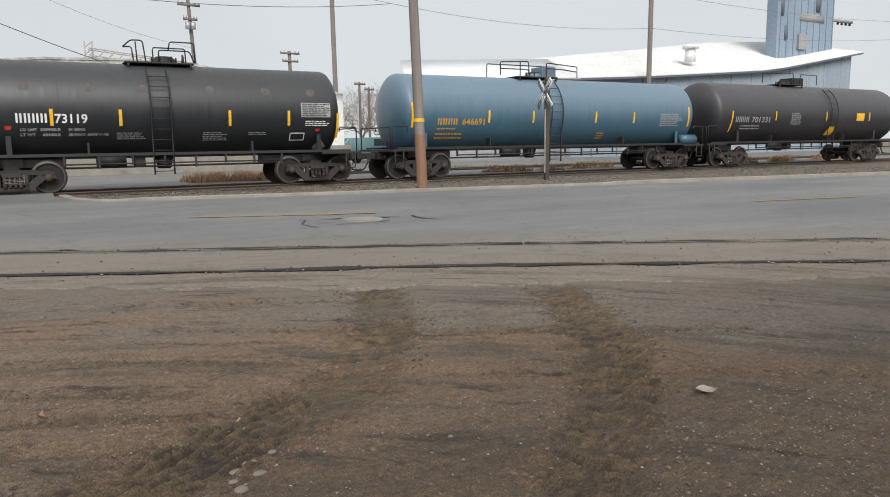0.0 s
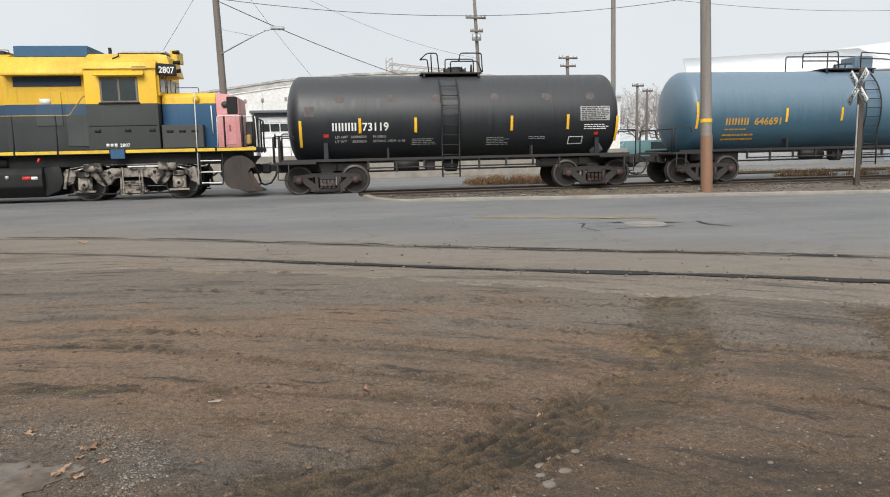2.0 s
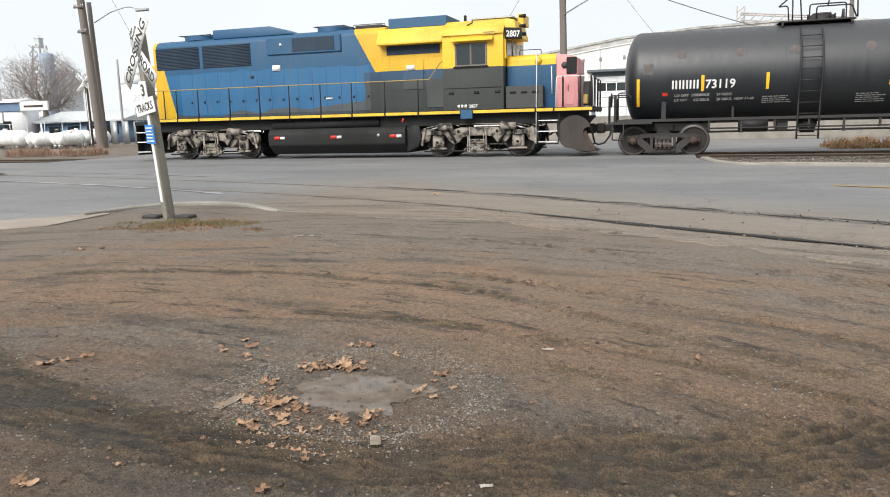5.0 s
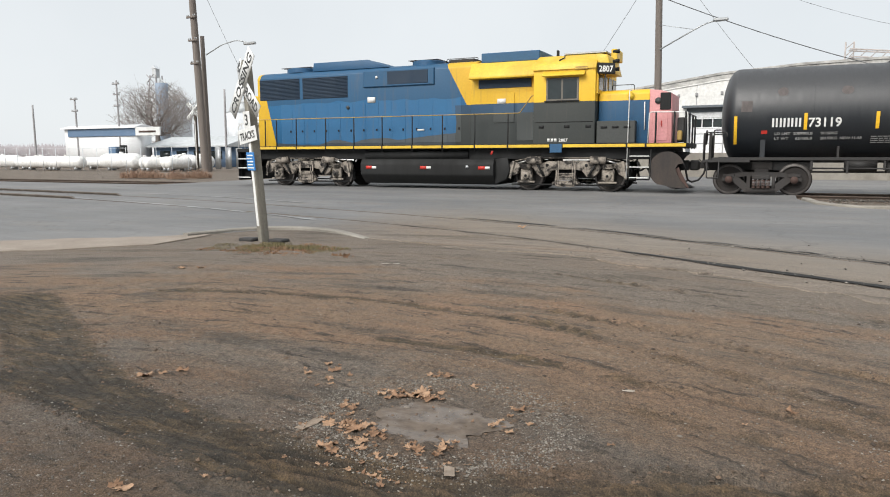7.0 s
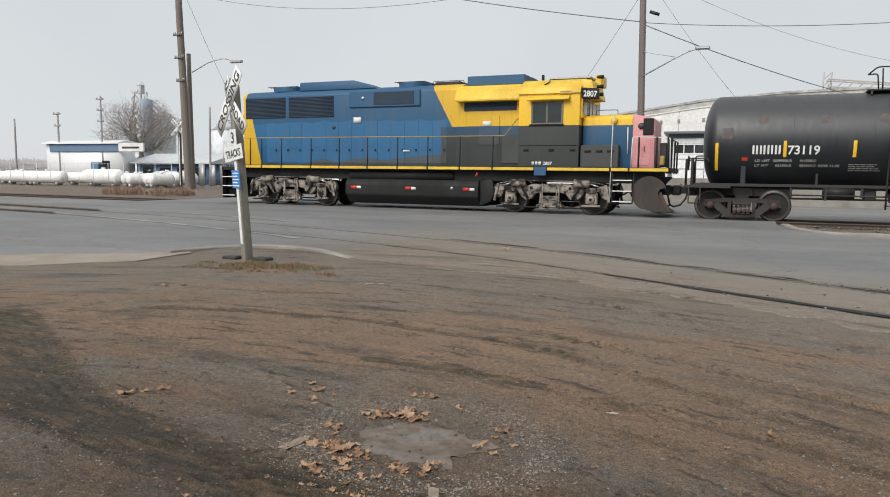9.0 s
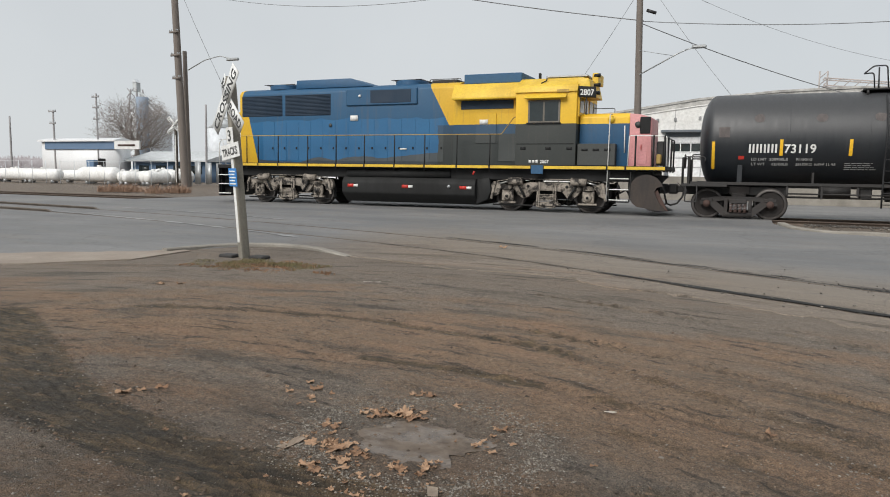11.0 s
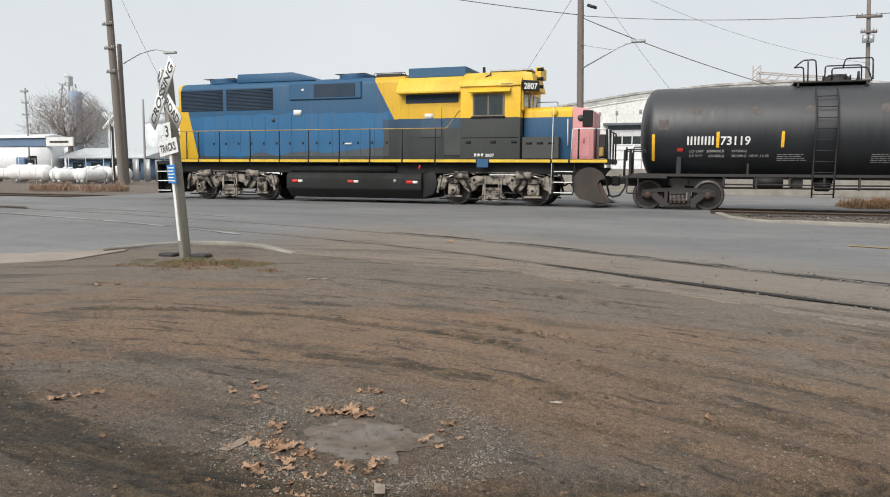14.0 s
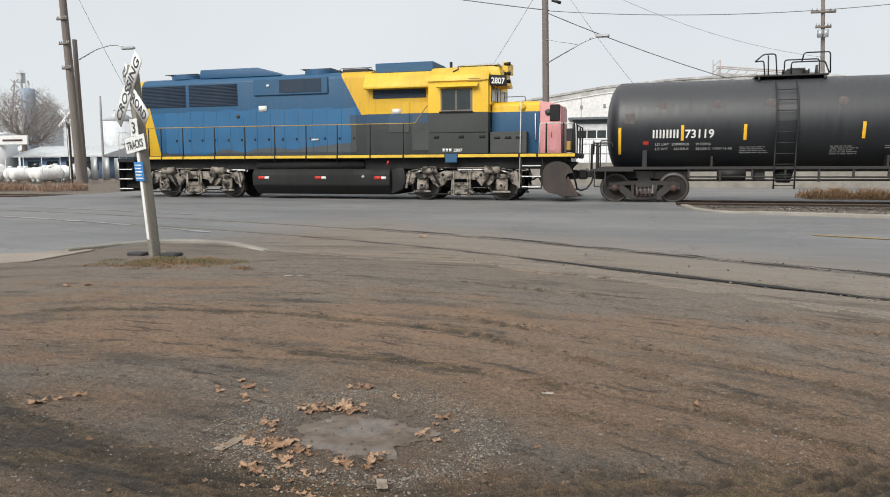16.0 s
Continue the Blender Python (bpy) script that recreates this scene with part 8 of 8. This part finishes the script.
scattered_stones("puddle_debris", 700, (-2.1, -0.95, 2.6, 3.75), 0.004, 0.016, "crumb", "dark leaf crumbs and mud lumps in the puddle", 27, lambda x, y: 0.25 + 0.75 * (0.15 < pool(x, y) < 0.75) if pool(x, y) > 0.1 else 0.0, False, -0.012)


def clod_want(x, y):
    r, _ = rut_at(x, y)
    return 0.9 if 0.12 < r < 0.6 else 0.05


scattered_stones("mud_clods", 5500, (-5.4, 5.2, 1.4, 6.5), 0.004, 0.020, "crumb", "dark mud crumbs along the wheel ruts", 22, clod_want)


RAIL_PTS = np.array([p for o in (-0.83, 0.83) for p in track_line(BRANCH, o) if -4 < p[0] < 13])


def rail_want(x, y):
    d = np.min(np.hypot(RAIL_PTS[:, 0] - x, RAIL_PTS[:, 1] - y))
    return math.exp(-(d / 0.16) ** 2) + (0.02 if d < 0.9 else 0.0)


scattered_stones("rail_crumbs", 3000, (-2.5, 11, 3.2, 11.6), 0.006, 0.022, "pebble", "crumbled asphalt and gravel along the sunk rails", 29, rail_want, True)
M["ballast"] = stone_material("ballast", (0.040, 0.036, 0.033), (0.13, 0.118, 0.105))
scattered_stones("track_ballast", 9000, (1.4, 34, 22.6, 25.9), 0.02, 0.055, "ballast", "dark crushed stone ballast between the ties", 31, lambda x, y: 0.9, True)
scattered_stones("verge_rubble", 5000, (1.3, 34, 16.5, 23.0), 0.015, 0.06, "pebble", "pale rubble and dirt between kerb and track", 32, lambda x, y: 0.8 * max(0.0, 0.35 + noise.noise(Vector((x * 0.6, y * 0.9, 3)))) if y > interp(x, FAR_KERB) + 0.2 else 0, True)


def leaf_mesh(seed, size):
    """A dry curled plane-tree leaf with five lobes and a stalk."""
    rnd = random.Random(seed)
    bm = B()
    n = 40
    rim = []
    for i in range(n):
        a = -math.pi * 0.92 + 2 * math.pi * 0.92 * i / (n - 1)
        lobe = 0.62 + 0.38 * abs(math.cos(2.5 * a)) ** 0.8 + 0.10 * math.cos(11 * a + seed)
        rr = size * lobe * (1.0 - 0.14 * abs(a) / math.pi) * rnd.uniform(0.9, 1.08)
        x, y = rr * math.cos(a), rr * math.sin(a)
        z = size * (0.34 * rnd.uniform(0.1, 1.0) * (rr / size) ** 2 + 0.20 * math.sin(3 * a + seed) * (rr / size))
        rim.append(bm.verts.new((x, y, max(z, 0.001))))
    mid = bm.verts.new((0, 0, 0.004))
    inner = [bm.verts.new((v.co.x * 0.5, v.co.y * 0.5, v.co.z * 0.35 + 0.004)) for v in rim]
    for i in range(n - 1):
        bm.faces.new((inner[i], rim[i], rim[i + 1], inner[i + 1]))
        bm.faces.new((mid, inner[i], inner[i + 1]))
    rod(bm, (0, 0, 0.005), (-size * 1.0, size * 0.1, 0.012), 0.0022, 0.0016, 5)
    me_ = bpy.data.meshes.new("leaf")
    for f in bm.faces:
        f.smooth = True
    bm.to_mesh(me_)
    bm.free()
    return me_


leaf_kinds = []
for k in range(8):
    lm = leaf_mesh(k + 1, 0.064)
    lm.materials.append(M["leaf_tan"] if k % 2 == 0 else M["leaf_brown"])
    leaf_kinds.append(lm)
LEAVES = [(-1.81, 3.46, 1.1), (-1.88, 3.4, 1.0), (-1.77, 3.50, 1.2), (-1.70, 3.44, 0.9), (-1.93, 3.44, 0.7), (-1.76, 3.82, 0.9), (-1.55, 3.73, 0.6), (-1.18, 3.48, 0.8), (-1.23, 3.23, 0.8), (-2.48, 3.67, 1.0), (-2.40, 3.49, 0.7), (-2.02, 3.14, 0.8),
          (-2.0, 2.9, 1.0), (-1.85, 2.87, 1.1), (-1.82, 2.95, 0.9), (-1.92, 2.95, 0.8), (-1.73, 2.76, 0.9), (-1.72, 2.86, 0.8), (-1.85, 2.63, 0.9), (-1.8, 2.61, 0.8), (-1.67, 2.52, 0.9), (-1.61, 2.51, 0.8), (-1.49, 2.5, 0.9), (-1.42, 2.51, 0.8), (-1.35, 2.51, 0.6), (-1.45, 2.8, 0.8), (-1.35, 2.86, 0.8), (-1.34, 2.79, 0.6), (-1.52, 2.51, 0.7),
          (-1.46, 2.15, 0.8), (-2.36, 1.93, 0.9), (-2.42, 1.94, 0.8), (-2.16, 2.18, 0.4), (0.15, 4.04, 1.0), (-3.49, 3.08, 1.1), (-3.34, 3.24, 1.0), (-3.42, 3.15, 0.8), (-2.84, 2.76, 0.5), (-6.5, 6.37, 1.2), (-6.28, 6.47, 1.2), (-4.09, 12.05, 1.6), (0.9, 2.95, 0.5), (1.02, 3.48, 0.9), (-0.63, 3.21, 0.5), (-0.07, 3.75, 0.4), (-4.4, 2.2, 1.1), (-4.2, 2.35, 1.0), (-3.9, 2.0, 1.0)]
rl = random.Random(8)
LEAVES += [(x + rl.gauss(0, 0.075), y + rl.gauss(0, 0.06), s * rl.uniform(0.22, 0.75)) for x, y, s in LEAVES[:29] for _ in range(6)]
for i, (x, y, s) in enumerate(LEAVES):
    lf = new("dry_leaf", leaf_kinds[i % 8])
    lf.location = (x, y, max(ground_height(x, y), -0.008 if pool(x, y) > 0.55 else -9) + 0.004 if y < 9 else lift(y) + 0.03)
    lf.rotation_euler = (rl.uniform(-0.12, 0.12), rl.uniform(-0.12, 0.12), rl.uniform(0, 6.28))
    s *= 0.74
    lf.scale = (s, s * rl.uniform(0.7, 1.0), s * rl.uniform(0.8, 1.5))
    tagged(lf, "dry curled tan leaf fallen on the lot" if i % 2 == 0 else "dry curled brown leaf fallen on the lot", "leaf", "fallen leaves")


def pebble(name, x, y, s, mat, label, seed):
    rnd = random.Random(seed)
    bm = B()
    bmesh.ops.create_icosphere(bm, subdivisions=2, radius=1)
    k = (s * rnd.uniform(0.9, 1.3), s * rnd.uniform(0.7, 1.0), s * rnd.uniform(0.4, 0.5))
    for v in bm.verts:
        w = 1 + 0.14 * noise.noise(v.co * 1.5 + Vector((seed, 0, 0)))
        v.co = Vector((x + v.co.x * k[0] * w, y + v.co.y * k[1] * w, ground_height(x, y) + k[2] * 0.25 + v.co.z * k[2] * w))
    return tagged(part(name, bm, M[mat]), label, "stone", "rounded stones")


for i, (x, y, s) in enumerate(((0.86, 2.92, 0.045), (0.94, 2.98, 0.035), (0.93, 2.82, 0.04), (0.82, 2.68, 0.05), (0.81, 2.77, 0.035), (1.04, 3.01, 0.03), (0.83, 3.0, 0.028), (0.7, 2.74, 0.03), (-1.58, 3.49, 0.022), (-1.76, 3.29, 0.035), (-1.38, 2.72, 0.028), (-0.35, 3.46, 0.022), (1.8, 2.71, 0.022), (-1.15, 2.9, 0.02))):
    pebble("round_stone", x, y, s * 0.62, "stone", "smooth pale cobble half sunk in gravel", i)


def scrap(name, x, y, w, l, ang, mat, label, crumple=0.01, seed=1):
    bm = B()
    n = 5
    z = ground_height(x, y) if y < 9 else lift(y) + 0.02
    c, s = math.cos(radians(ang)), math.sin(radians(ang))
    g = [[None] * (n + 1) for _ in range(n + 1)]
    for i in range(n + 1):
        for j in range(n + 1):
            u, v = (i / n - 0.5) * w, (j / n - 0.5) * l
            dz = 0.008 + crumple * (1 + noise.noise(Vector((u * 30, v * 30, seed))))
            g[i][j] = bm.verts.new((x + c * u - s * v, y + s * u + c * v, z + dz))
    for i in range(n):
        for j in range(n):
            bm.faces.new((g[i][j], g[i + 1][j], g[i + 1][j + 1], g[i][j + 1]))
    bmesh.ops.solidify(bm, geom=bm.faces[:], thickness=0.003)
    return tagged(part(name, bm, M[mat]), label, "litter", "litter in the lot")


scrap("cardboard_scrap", -2.09, 2.85, 0.06, 0.17, -8, "card", "wet pale cardboard scrap beside the puddle", 0.006, 1)
scrap("cardboard_scrap", -1.20, 2.62, 0.045, 0.09, 25, "card", "wet pale cardboard scrap beside the puddle", 0.006, 2)
scrap("paper_scrap", 3.28, 2.49, 0.09, 0.10, 20, "paper", "crumpled white paper lying on gravel", 0.012, 3)
scrap("paper_scrap", -0.69, 3.96, 0.07, 0.025, 15, "paper", "small white paper scrap", 0.008, 4)
scrap("paper_scrap", -4.28, 7.6, 0.22, 0.035, 20, "paper", "pale splinter lying on the lot", 0.01, 5)
scrap("paper_scrap", 2.2, 7.75, 0.09, 0.05, 5, "paper", "small white paper scrap beside the sunk rail", 0.012, 6)
scrap("paper_scrap", -0.64, 2.35, 0.05, 0.02, 30, "paper", "small white paper scrap", 0.006, 7)
scrap("plank_scrap", 9.3, 17.75, 0.55, 0.30, 8, "card", "flat pale board at the pole's foot", 0.02, 8)
rr_ = random.Random(3)
scattered = []
for i in range(26):
    x = rr_.uniform(3, 24)
    y = interp(x, FAR_KERB) + rr_.uniform(0.3, 2.4)
    s = rr_.uniform(0.05, 0.13)
    bm = B()
    bmesh.ops.create_icosphere(bm, subdivisions=1, radius=1)
    for v in bm.verts:
        v.co = Vector((x + v.co.x * s * 1.3, y + v.co.y * s, 0.03 + v.co.z * s * 0.4))
    tagged(part("rubble_stone", bm, M["stone"]), "pale broken stone between kerb and track", "stone", "rubble by the track")
